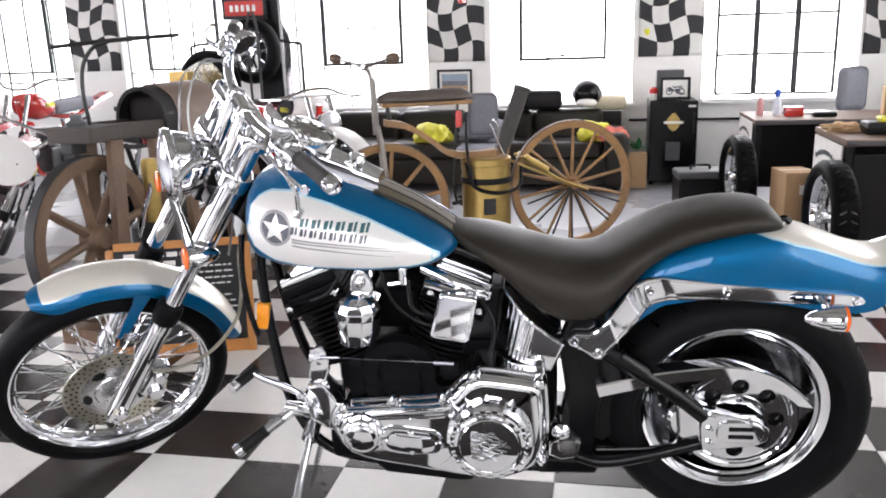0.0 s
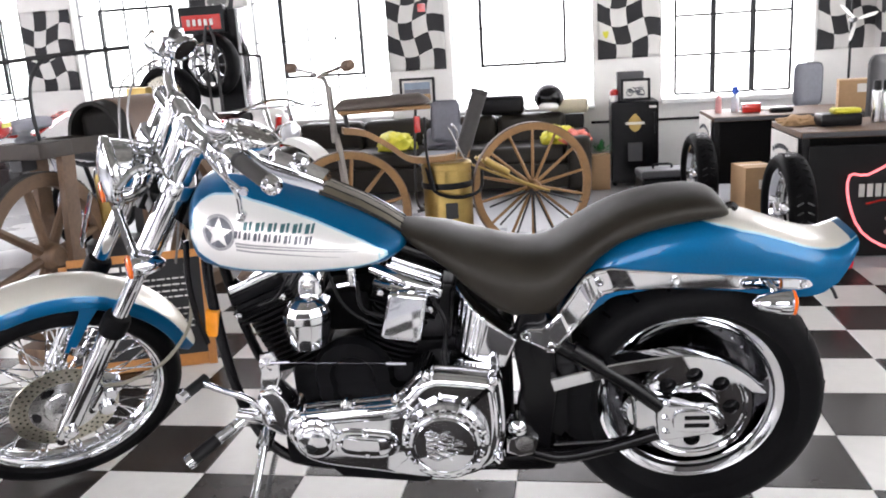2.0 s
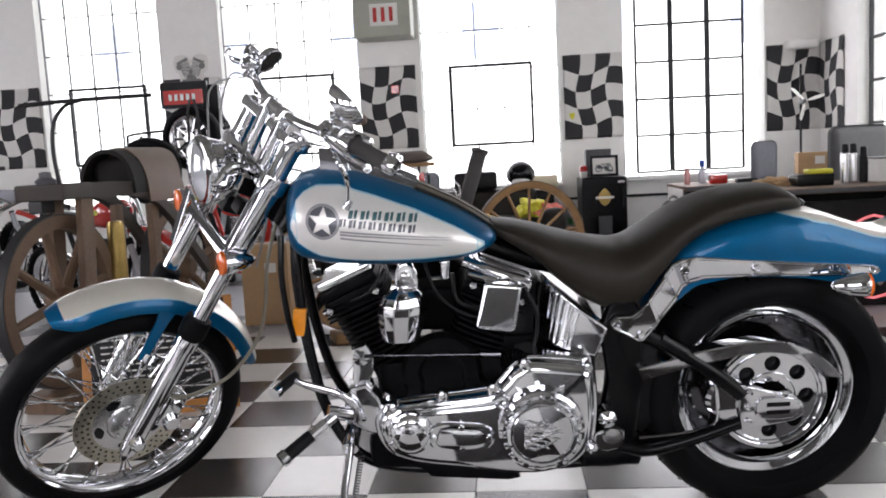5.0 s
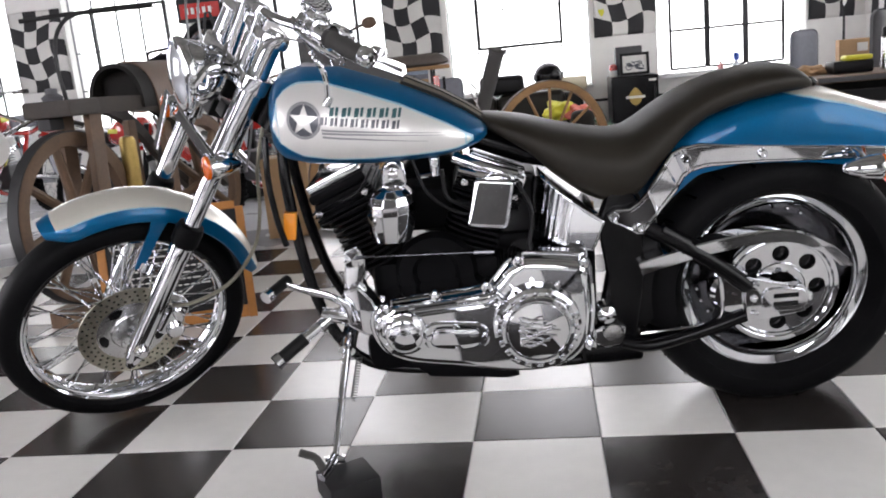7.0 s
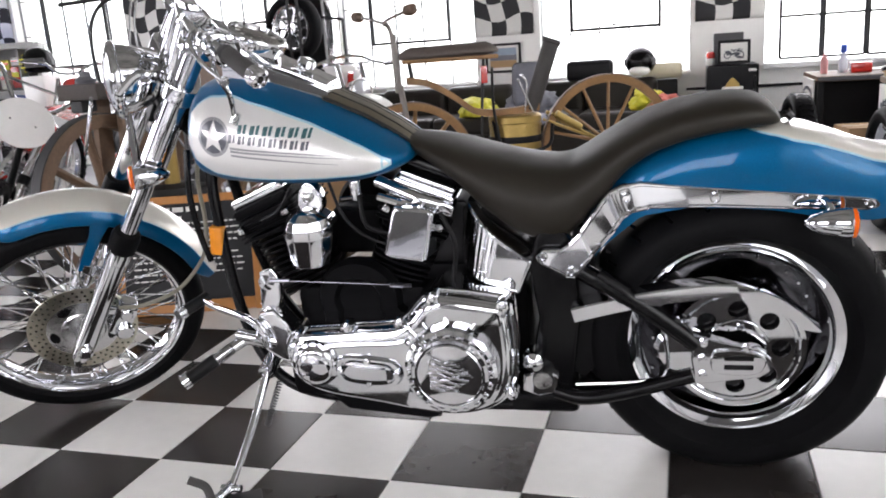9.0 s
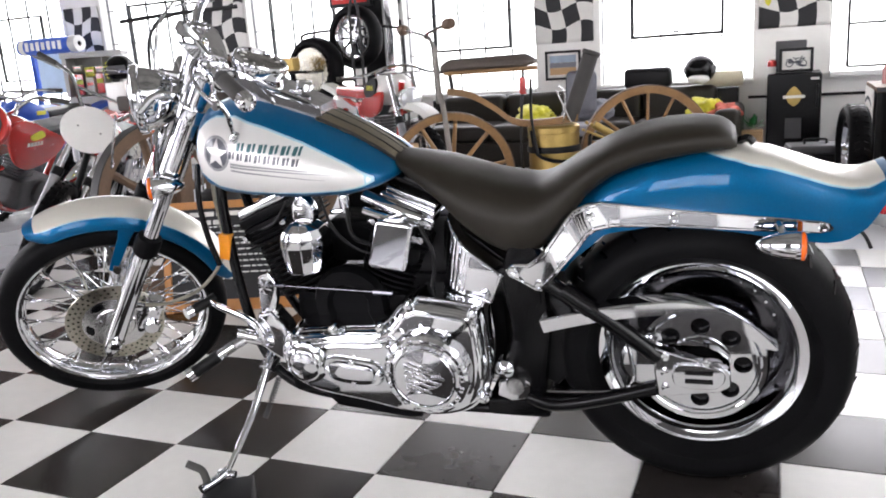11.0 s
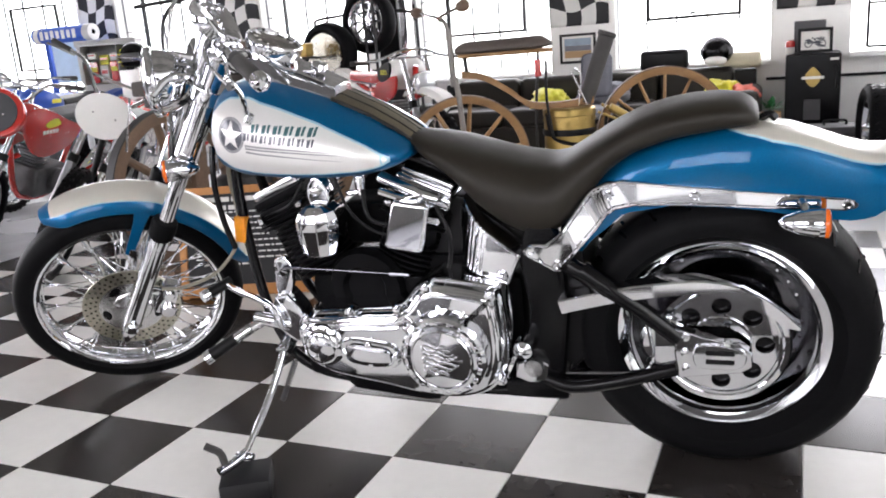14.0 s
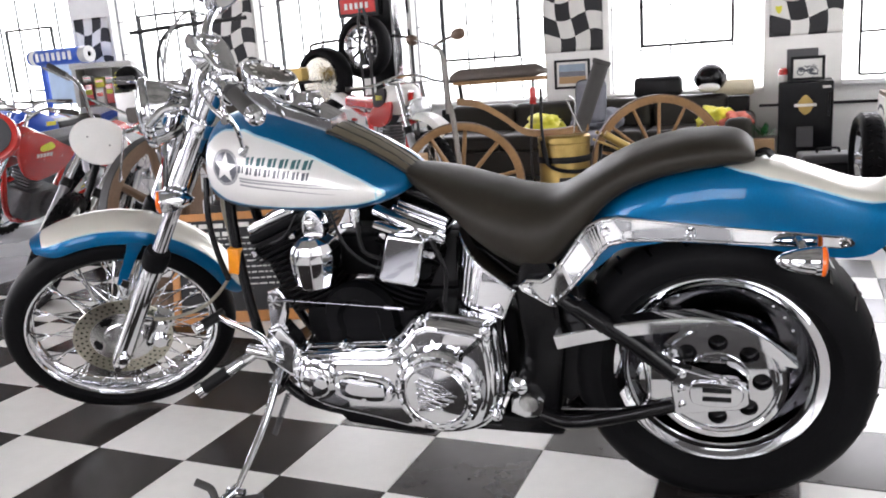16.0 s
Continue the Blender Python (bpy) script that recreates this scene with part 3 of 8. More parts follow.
# brake hose
fpart("brake_hose", tubed([(-0.06, 0.10, 0.12), (-0.12, 0.11, 0.15), (-0.20, 0.10, 0.22), (-0.23, 0.09, 0.34), (-0.19, 0.10, 0.46), (-0.12, 0.10, 0.6), (-0.09, 0.06, 0.78)], 0.0055, 8), CLEARHOSE, bike, "clear sheathed brake hose")
# headlight: chrome bottle with glass facing ahead
hm = Matrix.Translation((0.080, 0, 0.760)) @ Matrix.Rotation(radians(116), 4, "Y")
bm = lathed([(0.0005, -0.070), (0.018, -0.068), (0.036, -0.062), (0.053, -0.050), (0.067, -0.033), (0.077, -0.010), (0.083, 0.010), (0.086, 0.026), (0.090, 0.030), (0.0905, 0.044), (0.083, 0.050)], hm, 48)
headlight = fpart("headlight", bm, CHROME, bike, "round chrome headlight bowl")
fpart("trim_ring", lathed([(0.087, 0.028), (0.093, 0.031), (0.0955, 0.040), (0.093, 0.049), (0.084, 0.055)], hm, 48), CHROME, headlight, "bright chrome trim ring")
fpart("lens", lathed([(0.084, 0.048), (0.07, 0.058), (0.04, 0.067), (0.0005, 0.070)], hm, 36), GLASS, headlight, "clear headlight glass")
bm = bmesh.new()
tube(bm, [(0.03, 0.06, 0.815), (0.09, 0.07, 0.80), (0.12, 0.09, 0.75)], 0.011, 10)
tube(bm, [(0.03, -0.06, 0.815), (0.09, -0.07, 0.80), (0.12, -0.09, 0.75)], 0.011, 10)
box(bm, 0.05, 0, 0.80, 0.05, 0.09, 0.03, 0.006)
fpart("headlight_bracket", bm, CHROME, headlight)
bm = bmesh.new()
for (x, y, z, w) in ((-0.01, 0.04, 0.70, 0.04), (-0.01, -0.03, 0.68, 0.05), (-0.01, 0.0, 0.75, 0.05)):
    box(bm, x, y, z, w, w * 1.2, w, 0.006)
fpart("wiring", bm, CABLE, headlight, "black wiring under the headlight")
# strut plate that joins the legs below the yoke
bm = boxed(0.035, 0.0, 0.60, 0.012, 0.29, 0.03, 0.003)
box(bm, 0.045, 0.085, 0.66, 0.006, 0.03, 0.15, 0.002, m=Matrix.Rotation(radians(10), 4, "Y"))
fpart("signal_bar", bm, CHROME, bike, "chrome turn signal bar")
# front turn signals


def bullet(name, m, parent, label, stalk=None, wrap=None):
    """A chrome bullet turn signal along +z of m with an amber lens at z = 0."""
    bmb = lathed([(0.030, 0.004), (0.031, 0.012), (0.029, 0.03), (0.024, 0.055), (0.015, 0.078), (0.006, 0.088), (0.0005, 0.09)], m, 24)
    if stalk:
        tube(bmb, stalk, 0.008, 10)
    o = wrap(name, bmb, CHROME, parent, label)
    wrap("lens", lathed([(0.0300, 0.004), (0.0300, -0.003), (0.024, -0.007), (0.0005, -0.008)], m, 24), ORANGE, o, "amber lens")
    return o


for s in (1, -1):
    m = Matrix.Translation((0.050, 0.180 * s, 0.585)) @ Matrix.Rotation(radians(-66), 4, "Y")
    bullet("turn_signal", m, bike, "chrome bullet turn signal with an amber lens", [(0.03, 0.12 * s, 0.60), (0.018, 0.165 * s, 0.605)], fpart)
# centre, long axis and back of each mirror
MIRRORS = {1: ((0.105, 0.365, 1.098), (-0.074, 0.071, -0.038), (-0.55, -0.08, 0.93)), -1: ((-0.010, -0.235, 1.035), (0.0, 0.3, 1.0), (-0.4, 1.0, 0.3))}
# handlebar, risers; the bars sit back on their risers
FRONT = Matrix.Translation((-0.028, 0.024, 0)) @ FRONT
BAR_ENDS = {1: (0.035, 0.028), -1: (0.010, 0.008)}   # how far each end sits ahead and up
bm = bmesh.new()
for s in (1, -1):
    tube(bm, [(0.022, 0.048 * s, 0.80), (0.034, 0.048 * s, 0.955)], 0.0185, 16, curved=False)
    lathe(bm, [(0.021, -0.016), (0.023, -0.012), (0.023, 0.012), (0.019, 0.018), (0.0005, 0.020)], Matrix.Translation((0.035, 0.048 * s, 0.962)), 18)
    dx, dz = BAR_ENDS[s]
    tube(bm, [(0.035, 0.0, 0.962), (0.034 + 0.1 * dx, 0.08 * s, 0.964 + 0.1 * dz), (0.024 + 0.4 * dx, 0.16 * s, 0.968 + 0.4 * dz), (0.002 + 0.8 * dx, 0.24 * s, 0.975 + 0.8 * dz), (-0.026 + dx, 0.335 * s, 0.987 + dz), (-0.063 + dx, 0.442 * s, 0.998 + dz)], 0.0128, 12)
box(bm, 0.035, 0, 0.963, 0.034, 0.075, 0.030, 0.008)
handlebar = fpart("handlebar", bm, CHROME, bike, "wide chrome handlebar on risers")
for s in (1, -1):
    dx, dz = BAR_ENDS[s]
    shift = Matrix.Translation((dx, 0.013 * s, dz))
    d = Vector((-0.037, 0.110 * s, 0.013)).normalized()
    o = Vector((-0.026 + dx, 0.335 * s, 0.987 + dz))
    zx = d.orthogonal().normalized()
    gm = axes(o, zx, d.cross(zx), d)
    g = fpart("grip", lathed([(0.013, -0.002), (0.0185, 0.0), (0.0185, 0.098), (0.016, 0.102)], gm, 20), GRIP, handlebar, "dark rubber hand grip")
    fpart("grip_end", lathed([(0.018, 0.098), (0.0215, 0.101), (0.0215, 0.120), (0.017, 0.128), (0.010, 0.129), (0.008, 0.126), (0.0005, 0.126)], gm, 24), CHROME, g)
    bm = lathed([(0.020, -0.062), (0.029, -0.056), (0.031, -0.048), (0.031, -0.034), (0.026, -0.030), (0.026, -0.008), (0.030, -0.006), (0.030, 0.001), (0.021, 0.003)], gm, 24)
    fpart("switch_housing", bm, CHROME, handlebar)
    bm = boxed(-0.005, 0.268 * s, 1.012, 0.040, 0.048, 0.030, 0.009)
    box(bm, 0.005, 0.258 * s, 0.985, 0.042, 0.044, 0.044, 0.012)
    bm.transform(shift)
    fpart("master_cylinder", bm, CHROME, handlebar)
    # lever, its bracket
    bm = bmesh.new()
    tube(bm, [(0.035, 0.255 * s, 0.985), (0.045, 0.30 * s, 0.975), (0.03, 0.37 * s, 0.970), (0.0, 0.435 * s, 0.974)], (0.010, 0.007), 10, flat=0.6)
    tube(bm, [(-0.005, 0.435 * s, 0.974), (0.001, 0.440 * s, 0.974)], 0.010, 10, curved=False)
    bm.transform(shift)
    fpart("lever", bm, CHROME, handlebar, "chrome hand lever")
    # mirror on a stem
    mc, axis, face = MIRRORS[s]
    bm = tubed([(0.005 + dx, 0.262 * s, 1.0 + dz), (0.03 + dx, 0.265 * s, 1.03 + dz), (mc[0] * 0.8 + 0.01, 0.5 * mc[1] + 0.140 * s, 0.5 * mc[2] + 0.52), mc], 0.006, 8)
    mirror = fpart("mirror", bm, CHROME, handlebar, "chrome teardrop mirror")
    ax, fc = Vector(axis).normalized(), Vector(face)
    fc = (fc - ax * fc.dot(ax)).normalized()
    mm = axes(mc, ax, fc.cross(ax), fc)
    bm = lathed([(0.0005, -0.030), (0.02, -0.027), (0.036, -0.018), (0.043, -0.004), (0.044, 0.004), (0.041, 0.006), (0.039, 0.002), (0.0005, 0.002)], mm @ Matrix.Diagonal((1.18 if s > 0 else 0.95, 0.80, 1.0, 1)), 32)
    for v in bm.verts:
        q = mm.inverted() @ v.co
        q.y *= 1.0 + 5.0 * q.x
        v.co = mm @ q
    fpart("mirror_shell", bm, CHROME, mirror)
# cables from the bars
bm = bmesh.new()
tube(bm, [(0.0, 0.22, 0.965), (0.045, 0.17, 0.93), (0.03, 0.12, 0.83), (-0.05, 0.08, 0.68), (-0.10, 0.06, 0.55)], 0.003, 8)
tube(bm, [(0.0, -0.25, 0.965), (0.09, -0.20, 0.96), (0.11, -0.10, 0.86), (0.03, -0.02, 0.72), (-0.09, -0.02, 0.6)], 0.0028, 8)
tube(bm, [(0.0, -0.27, 0.97), (0.10, -0.25, 0.90), (0.10, -0.14, 0.80), (0.05, -0.06, 0.66)], 0.0028, 8)
fpart("control_cable", bm, SILVERCABLE, handlebar, "thin silver braided control cables")
bm = bmesh.new()
tube(bm, [(0.02, 0.27, 0.975), (0.01, 0.32, 0.958), (-0.025, 0.33, 0.93), (-0.055, 0.33, 0.885)], 0.006, 10)
lathe(bm, [(0.009, -0.012), (0.011, 0), (0.009, 0.012)], Matrix.Translation((-0.06, 0.33, 0.878)), 12)
fpart("clutch_cable_end", bm, CHROME, handlebar, "chrome cable elbow")

# --- tank ---
# stations: x, top z, bottom z, half width
TANK = [(1.236, 0.905, 0.83, 0.06), (1.228, 0.952, 0.80, 0.118), (1.198, 0.986, 0.777, 0.155), (1.135, 1.000, 0.762, 0.185), (1.05, 0.994, 0.756, 0.198), (0.97, 0.962, 0.752, 0.196), (0.89, 0.930, 0.752, 0.190), (0.81, 0.890, 0.756, 0.176), (0.75, 0.852, 0.768, 0.152), (0.715, 0.826, 0.782, 0.118), (0.70, 0.812, 0.792, 0.075)]
_tk = sorted(TANK)
tank_top = lambda x: interp(x, [(t[0], t[1]) for t in _tk])
tank_bot = lambda x: interp(x, [(t[0], t[2]) for t in _tk])
tank_half = lambda x: interp(x, [(t[0], t[3]) for t in _tk])


def tank_ring(x, zt, zb, hw, n=36, grow=0.0):
    """An egg-shaped section, fullest below the middle, flat beneath."""
    out = []
    zc = zb + (zt - zb) * 0.40
    for i in range(n):
        a = 2 * math.pi * i / n
        c, s = math.cos(a), math.sin(a)
        if s >= 0:
            y, z = hw * math.copysign(abs(c) ** 0.75, c), zc + (zt - zc) * s ** 1.0
        else:
            y, z = hw * math.copysign(abs(c) ** 0.55, c), zc - (zc - zb) * (-s) ** 0.6
        out.append((x, y, z))
    return out


def tank_side(x, z):
    """The tank's left flank: y at (x, z)."""
    zt, zb, hw = tank_top(x), tank_bot(x), tank_half(x)
    zc = zb + (zt - zb) * 0.40
    if z >= zc:
        s = min(0.999, (z - zc) / (zt - zc))
        return hw * math.sqrt(1 - s * s) ** 0.75
    s = min(0.999, ((zc - z) / (zc - zb))) ** (1 / 0.6)
    return hw * math.sqrt(1 - s * s) ** 0.55


bm = bmesh.new()
xs = [1.236 - 0.536 * i / 40 for i in range(41)]
bridge(bm, [tank_ring(x, tank_top(x), tank_bot(x), tank_half(x)) for x in xs])
bmesh.ops.recalc_face_normals(bm, faces=bm.faces)
bmesh.ops.smooth_vert(bm, verts=bm.verts, factor=0.5, use_axis_x=True, use_axis_y=True, use_axis_z=True)
fuel_tank = part("fuel_tank", bm, BLUE, bike, "teal blue fuel tank", split=0)


def decal(outline, lift, material, name, parent, label="", grid=26, rows=9):
    """A thin painted patch laid on the tank's left flank. Outline: lower and upper edge tables of (x, z)."""
    lo, hi = outline
    b2 = bmesh.new()
    x0, x1 = lo[0][0], lo[-1][0]
    vv = []
    for i in range(grid + 1):
        x = x0 + (x1 - x0) * i / grid
        a, b = interp(x, lo), interp(x, hi)
        vv.append([b2.verts.new((x, tank_side(x, a + (b - a) * k / rows) + lift, a + (b - a) * k / rows)) for k in range(rows + 1)])
    for i in range(grid):
        for k in range(rows):
            b2.faces.new((vv[i][k], vv[i][k + 1], vv[i + 1][k + 1], vv[i + 1][k]))
    bmesh.ops.recalc_face_normals(b2, faces=b2.faces)
    return part(name, b2, material, parent, label, split=0)


P_LO = [(0.742, 0.800), (0.765, 0.789), (0.80, 0.785), (0.90, 0.784), (1.00, 0.786), (1.08, 0.792), (1.145, 0.805), (1.190, 0.830), (1.210, 0.865)]
P_HI = [(0.742, 0.804), (0.765, 0.822), (0.80, 0.845), (0.90, 0.896), (1.00, 0.936), (1.08, 0.964), (1.145, 0.966), (1.190, 0.942), (1.210, 0.872)]
grow = lambda tab, d, s: [(x + (d * 0.7 if i == len(tab) - 1 else (-d * 1.6 if i == 0 else 0)), z + s * d) for i, (x, z) in enumerate(tab)]
decal((grow(P_LO, 0.0035, -1), grow(P_HI, 0.0035, 1)), 0.0016, PIN, "pinstripe", fuel_tank, "pale blue pinstripe border")
panel = decal((P_LO, P_HI), 0.0026, PEARL, "painted_panel", fuel_tank, "silver painted side panel")


def on_tank(bm, lift):
    """Lay plane shapes given as (x, -, z) onto the left flank."""
    for v in bm.verts:
        v.co.y = tank_side(v.co.x, v.co.z) + lift
    bmesh.ops.recalc_face_normals(bm, faces=bm.faces)
    return bm


def flat(bm, pts):
    bm.faces.new([bm.verts.new((x, 0, z)) for x, z in pts])


BX, BZ, BR = 1.126, 0.886, 0.043
bm = bmesh.new()
for i in range(28):
    a, b = 2 * math.pi * i / 28, 2 * math.pi * (i + 1) / 28
    for r0, r1 in ((0.036, BR),):
        flat(bm, [(BX + r0 * math.cos(a), BZ + r0 * math.sin(a)), (BX + r1 * math.cos(a), BZ + r1 * math.sin(a)), (BX + r1 * math.cos(b), BZ + r1 * math.sin(b)), (BX + r0 * math.cos(b), BZ + r0 * math.sin(b))])
part("badge_ring", on_tank(bm, 0.0034), GREYPRINT, panel, "round grey emblem with a star", split=0)
bm = bmesh.new()
star = [(BX + (0.037 if i % 2 == 0 else 0.0155) * math.cos(math.pi / 2 + math.pi * i / 5 + 0.12), BZ + (0.037 if i % 2 == 0 else 0.0155) * math.sin(math.pi / 2 + math.pi * i / 5 + 0.12)) for i in range(10)]
for i in range(10):
    j = (i + 1) % 10
    a0 = math.atan2(star[i][1] - BZ, star[i][0] - BX)
    a1 = math.atan2(star[j][1] - BZ, star[j][0] - BX)
    if a1 < a0 - 3:
        a1 += 2 * math.pi
    arc = [(BX + 0.036 * math.cos(a0 + (a1 - a0) * k / 3), BZ + 0.036 * math.sin(a0 + (a1 - a0) * k / 3)) for k in range(4)]
    for k in range(3):
        s0 = (star[i][0] + (star[j][0] - star[i][0]) * k / 3, star[i][1] + (star[j][1] - star[i][1]) * k / 3)
        s1 = (star[i][0] + (star[j][0] - star[i][0]) * (k + 1) / 3, star[i][1] + (star[j][1] - star[i][1]) * (k + 1) / 3)
        flat(bm, [s0, arc[k], arc[k + 1], s1])
part("badge_field", on_tank(bm, 0.0032), INK, panel, "dark emblem field round a star", split=0)
# maker's lettering as plain slanted bars in two rows
bm, bm2 = bmesh.new(), bmesh.new()


def letter_bars(b, x_start, z0, z1, n, w, gap, slope):
    """A row of plain blocks, one for each letter: two slanted bars."""
    x = x_start
    for i in range(n):
        dz = slope * (x_start - x)
        za, zb2 = z0 + dz, z1 + dz
        h = zb2 - za
        stem = lambda xa, ww: flat(b, [(xa, za), (xa - ww, za), (xa - ww - 0.22 * h, zb2), (xa - 0.22 * h, zb2)])
        stem(x, w * 0.46)
        stem(x - w * 0.62, w * 0.30)
        x -= w + gap


letter_bars(bm, 1.064, 0.892, 0.911, 6, 0.0225, 0.0060, -0.13)
letter_bars(bm2, 1.088, 0.874, 0.892, 8, 0.0185, 0.0050, -0.15)
bmesh.ops.subdivide_edges(bm, edges=bm.edges, cuts=1, use_grid_fill=True)
bmesh.ops.subdivide_edges(bm2, edges=bm2.edges, cuts=1, use_grid_fill=True)
part("lettering", on_tank(bm, 0.0035), INKGREEN, panel, "dark slanted lettering bars", split=0)
part("lettering", on_tank(bm2, 0.0035), INK, panel, "dark slanted lettering bars", split=0)
for k, (z, x1) in enumerate(((0.862, 0.811), (0.855, 0.80), (0.846, 0.842))):
    bm, n = bmesh.new(), 12
    for i in range(n):
        xa, xb = 1.085 + (x1 - 1.085) * i / n, 1.085 + (x1 - 1.085) * (i + 1) / n
        za, zb = z - 0.034 * i / n, z - 0.034 * (i + 1) / n
        wa, wb = 0.0022 * (1 - i / n) + 0.0004, 0.0022 * (1 - (i + 1) / n) + 0.0004
        flat(bm, [(xa, za - wa), (xa, za + wa), (xb, zb + wb), (xb, zb - wb)])
    part("speed_line", on_tank(bm, 0.0035), GREYPRINT, panel, "thin grey speed line", split=0)

# tank dash: speedometer housing, strap
def along_top(x, y, lift):
    hw = max(0.01, tank_half(x))
    c = min(0.999, abs(y) / hw) ** (1 / 0.75)
    zt, zb = tank_top(x), tank_bot(x)
    zc = zb + (zt - zb) * 0.40
    return zc + (zt - zc) * math.sqrt(max(0, 1 - c * c)) + lift


bm = bmesh.new()
rings = []
for i in range(15):
    u = i / 14
    x = 0.905 - 0.215 * u
    w = 0.062 - 0.010 * u
    zz = lambda y, d: max(along_top(x, y, 0), 0.795) + d
    half = [(w, -0.010), (w, 0.004), (w * 0.90, 0.007), (w * 0.36, 0.010), (w * 0.30, 0.012)]
    ring = [(x, y, zz(y, d)) for y, d in half] + [(x, -y, zz(y, d)) for y, d in reversed(half)]
    rings.append(ring)
bridge(bm, rings)
bmesh.ops.recalc_face_normals(bm, faces=bm.faces)
tank_strap = part("tank_strap", bm, TRIMLEATHER, fuel_tank, "olive-brown leather tank strap with dark seams")
for yy, rr in ((0.97, 0.0045), (0.34, 0.0022), (-0.34, 0.0022), (-0.97, 0.0045)):
    pts = []
    for i in range(12):
        x = 0.902 - 0.208 * i / 11
        y = yy * (0.062 - 0.010 * i / 11)
        pts.append((x, y, max(along_top(x, y, 0), 0.795) + (0.0105 if abs(yy) < 0.5 else 0.004)))
    part("seam", tubed(pts, rr, 6, n=2), BLACKP, tank_strap)
bm = bmesh.new()
rings = []
for i in range(13):
    u = i / 12
    x = 1.14 - 0.245 * u
    w = interp(u, [(0, 0.055), (0.25, 0.066), (0.6, 0.058), (1, 0.050)])
    zt = interp(u, [(0, 1.066), (0.3, 1.062), (0.45, 1.026), (0.8, 0.988), (1, 0.964)])
    zb = along_top(x, 0, -0.02)
    rings.append([(x, w, zb), (x, w * 0.98, zt - 0.020), (x, w * 0.90, zt - 0.003), (x, w * 0.80, zt), (x, -w * 0.80, zt), (x, -w * 0.90, zt - 0.003), (x, -w * 0.98, zt - 0.020), (x, -w, zb)])
bridge(bm, rings)
bmesh.ops.recalc_face_normals(bm, faces=bm.faces)
dash = part("dash_console", bm, CHROME, fuel_tank, "chrome tank dash with a round speedometer")
sm = Matrix.Translation((1.074, -0.008, 1.068)) @ Matrix.Rotation(radians(-27), 4, "Y")
part("speedometer", lathed([(0.066, -0.02), (0.072, 0.0), (0.072, 0.012), (0.068, 0.018), (0.062, 0.019), (0.060, 0.012), (0.0005, 0.011)], sm, 40), CHROME, dash)
dial = part("dial", lathed([(0.060, 0.0125), (0.03, 0.0140), (0.0005, 0.0145)], sm, 32), mat("dial_glass", (0.035, 0.028, 0.022), 0.03, 0.0, 0.3, 60, coat=1.0, spec=0.8), dash, "dark speedometer dial under glass")
for k in range(9):
    a = radians(-130 + 32.5 * k)
    part("dial_mark", boxed(0.046, 0, 0.0142, 0.011, 0.003, 0.0012, m=sm @ Matrix.Rotation(a, 4, "Z")), PAPER, dial, smooth=False)
bm = lathed([(0.02, 0.0), (0.022, 0.008), (0.018, 0.016), (0.0005, 0.018)], Matrix.Translation((0.955, 0.0, 1.002)) @ Matrix.Rotation(radians(-25), 4, "Y"), 20)
box(bm, 0.965, 0.03, 1.0, 0.03, 0.012, 0.012, 0.003)
part("ignition_switch", bm, CHROME, dash)

# --- seat ---
# stations: x, crown z, lower edge z, half width
SEAT = [(0.722, 0.836, 0.815, 0.040), (0.705, 0.833, 0.800, 0.068), (0.66, 0.824, 0.775, 0.098), (0.60, 0.810, 0.735, 0.126), (0.545, 0.793, 0.678, 0.143), (0.49, 0.777, 0.632, 0.152), (0.44, 0.766, 0.606, 0.156), (0.385, 0.758, 0.597, 0.157), (0.35, 0.762, 0.612, 0.155), (0.32, 0.778, 0.642, 0.150), (0.28, 0.803, 0.692, 0.142), (0.235, 0.829, 0.746, 0.134), (0.18, 0.855, 0.784, 0.126), (0.12, 0.874, 0.805, 0.119), (0.06, 0.885, 0.817, 0.113), (0.0, 0.888, 0.825, 0.107), (-0.045, 0.882, 0.829, 0.099), (-0.068, 0.868, 0.830, 0.088), (-0.080, 0.853, 0.833, 0.072)]


def seat_ring(x, zt, zb, hw, n=36):
    """A domed crown over a soft shoulder and an upright flank."""
    out = []
    zc = zb + (zt - zb) * 0.52
    for i in range(n):
        a = 2 * math.pi * i / n
        c, s = math.cos(a), math.sin(a)
        if s >= 0:
            y, z = hw * math.copysign(abs(c) ** 0.72, c), zc + (zt - zc) * s ** 0.92
        else:
            y, z = hw * math.copysign(abs(c) ** 0.34, c), zc - (zc - zb) * (-s) ** 0.8
        out.append((x, y, z))
    return out


bm = bmesh.new()
ss = sorted(SEAT)
xs = [0.722 - 0.802 * i / 60 for i in range(61)]
sv = lambda x, k: interp(x, [(t[0], t[k]) for t in ss])
bridge(bm, [seat_ring(x, sv(x, 1), sv(x, 2), sv(x, 3)) for x in xs])
bmesh.ops.recalc_face_normals(bm, faces=bm.faces)
bmesh.ops.smooth_vert(bm, verts=bm.verts, factor=0.5, use_axis_x=True, use_axis_y=True, use_axis_z=True)
seat = part("seat", bm, LEATHER, bike, "black leather two-up seat", split=0)
part("seat_bracket", tubed([(-0.075, 0, 0.826), (-0.10, 0, 0.838), (-0.115, 0, 0.828)], 0.009, 8), BLACK, seat)

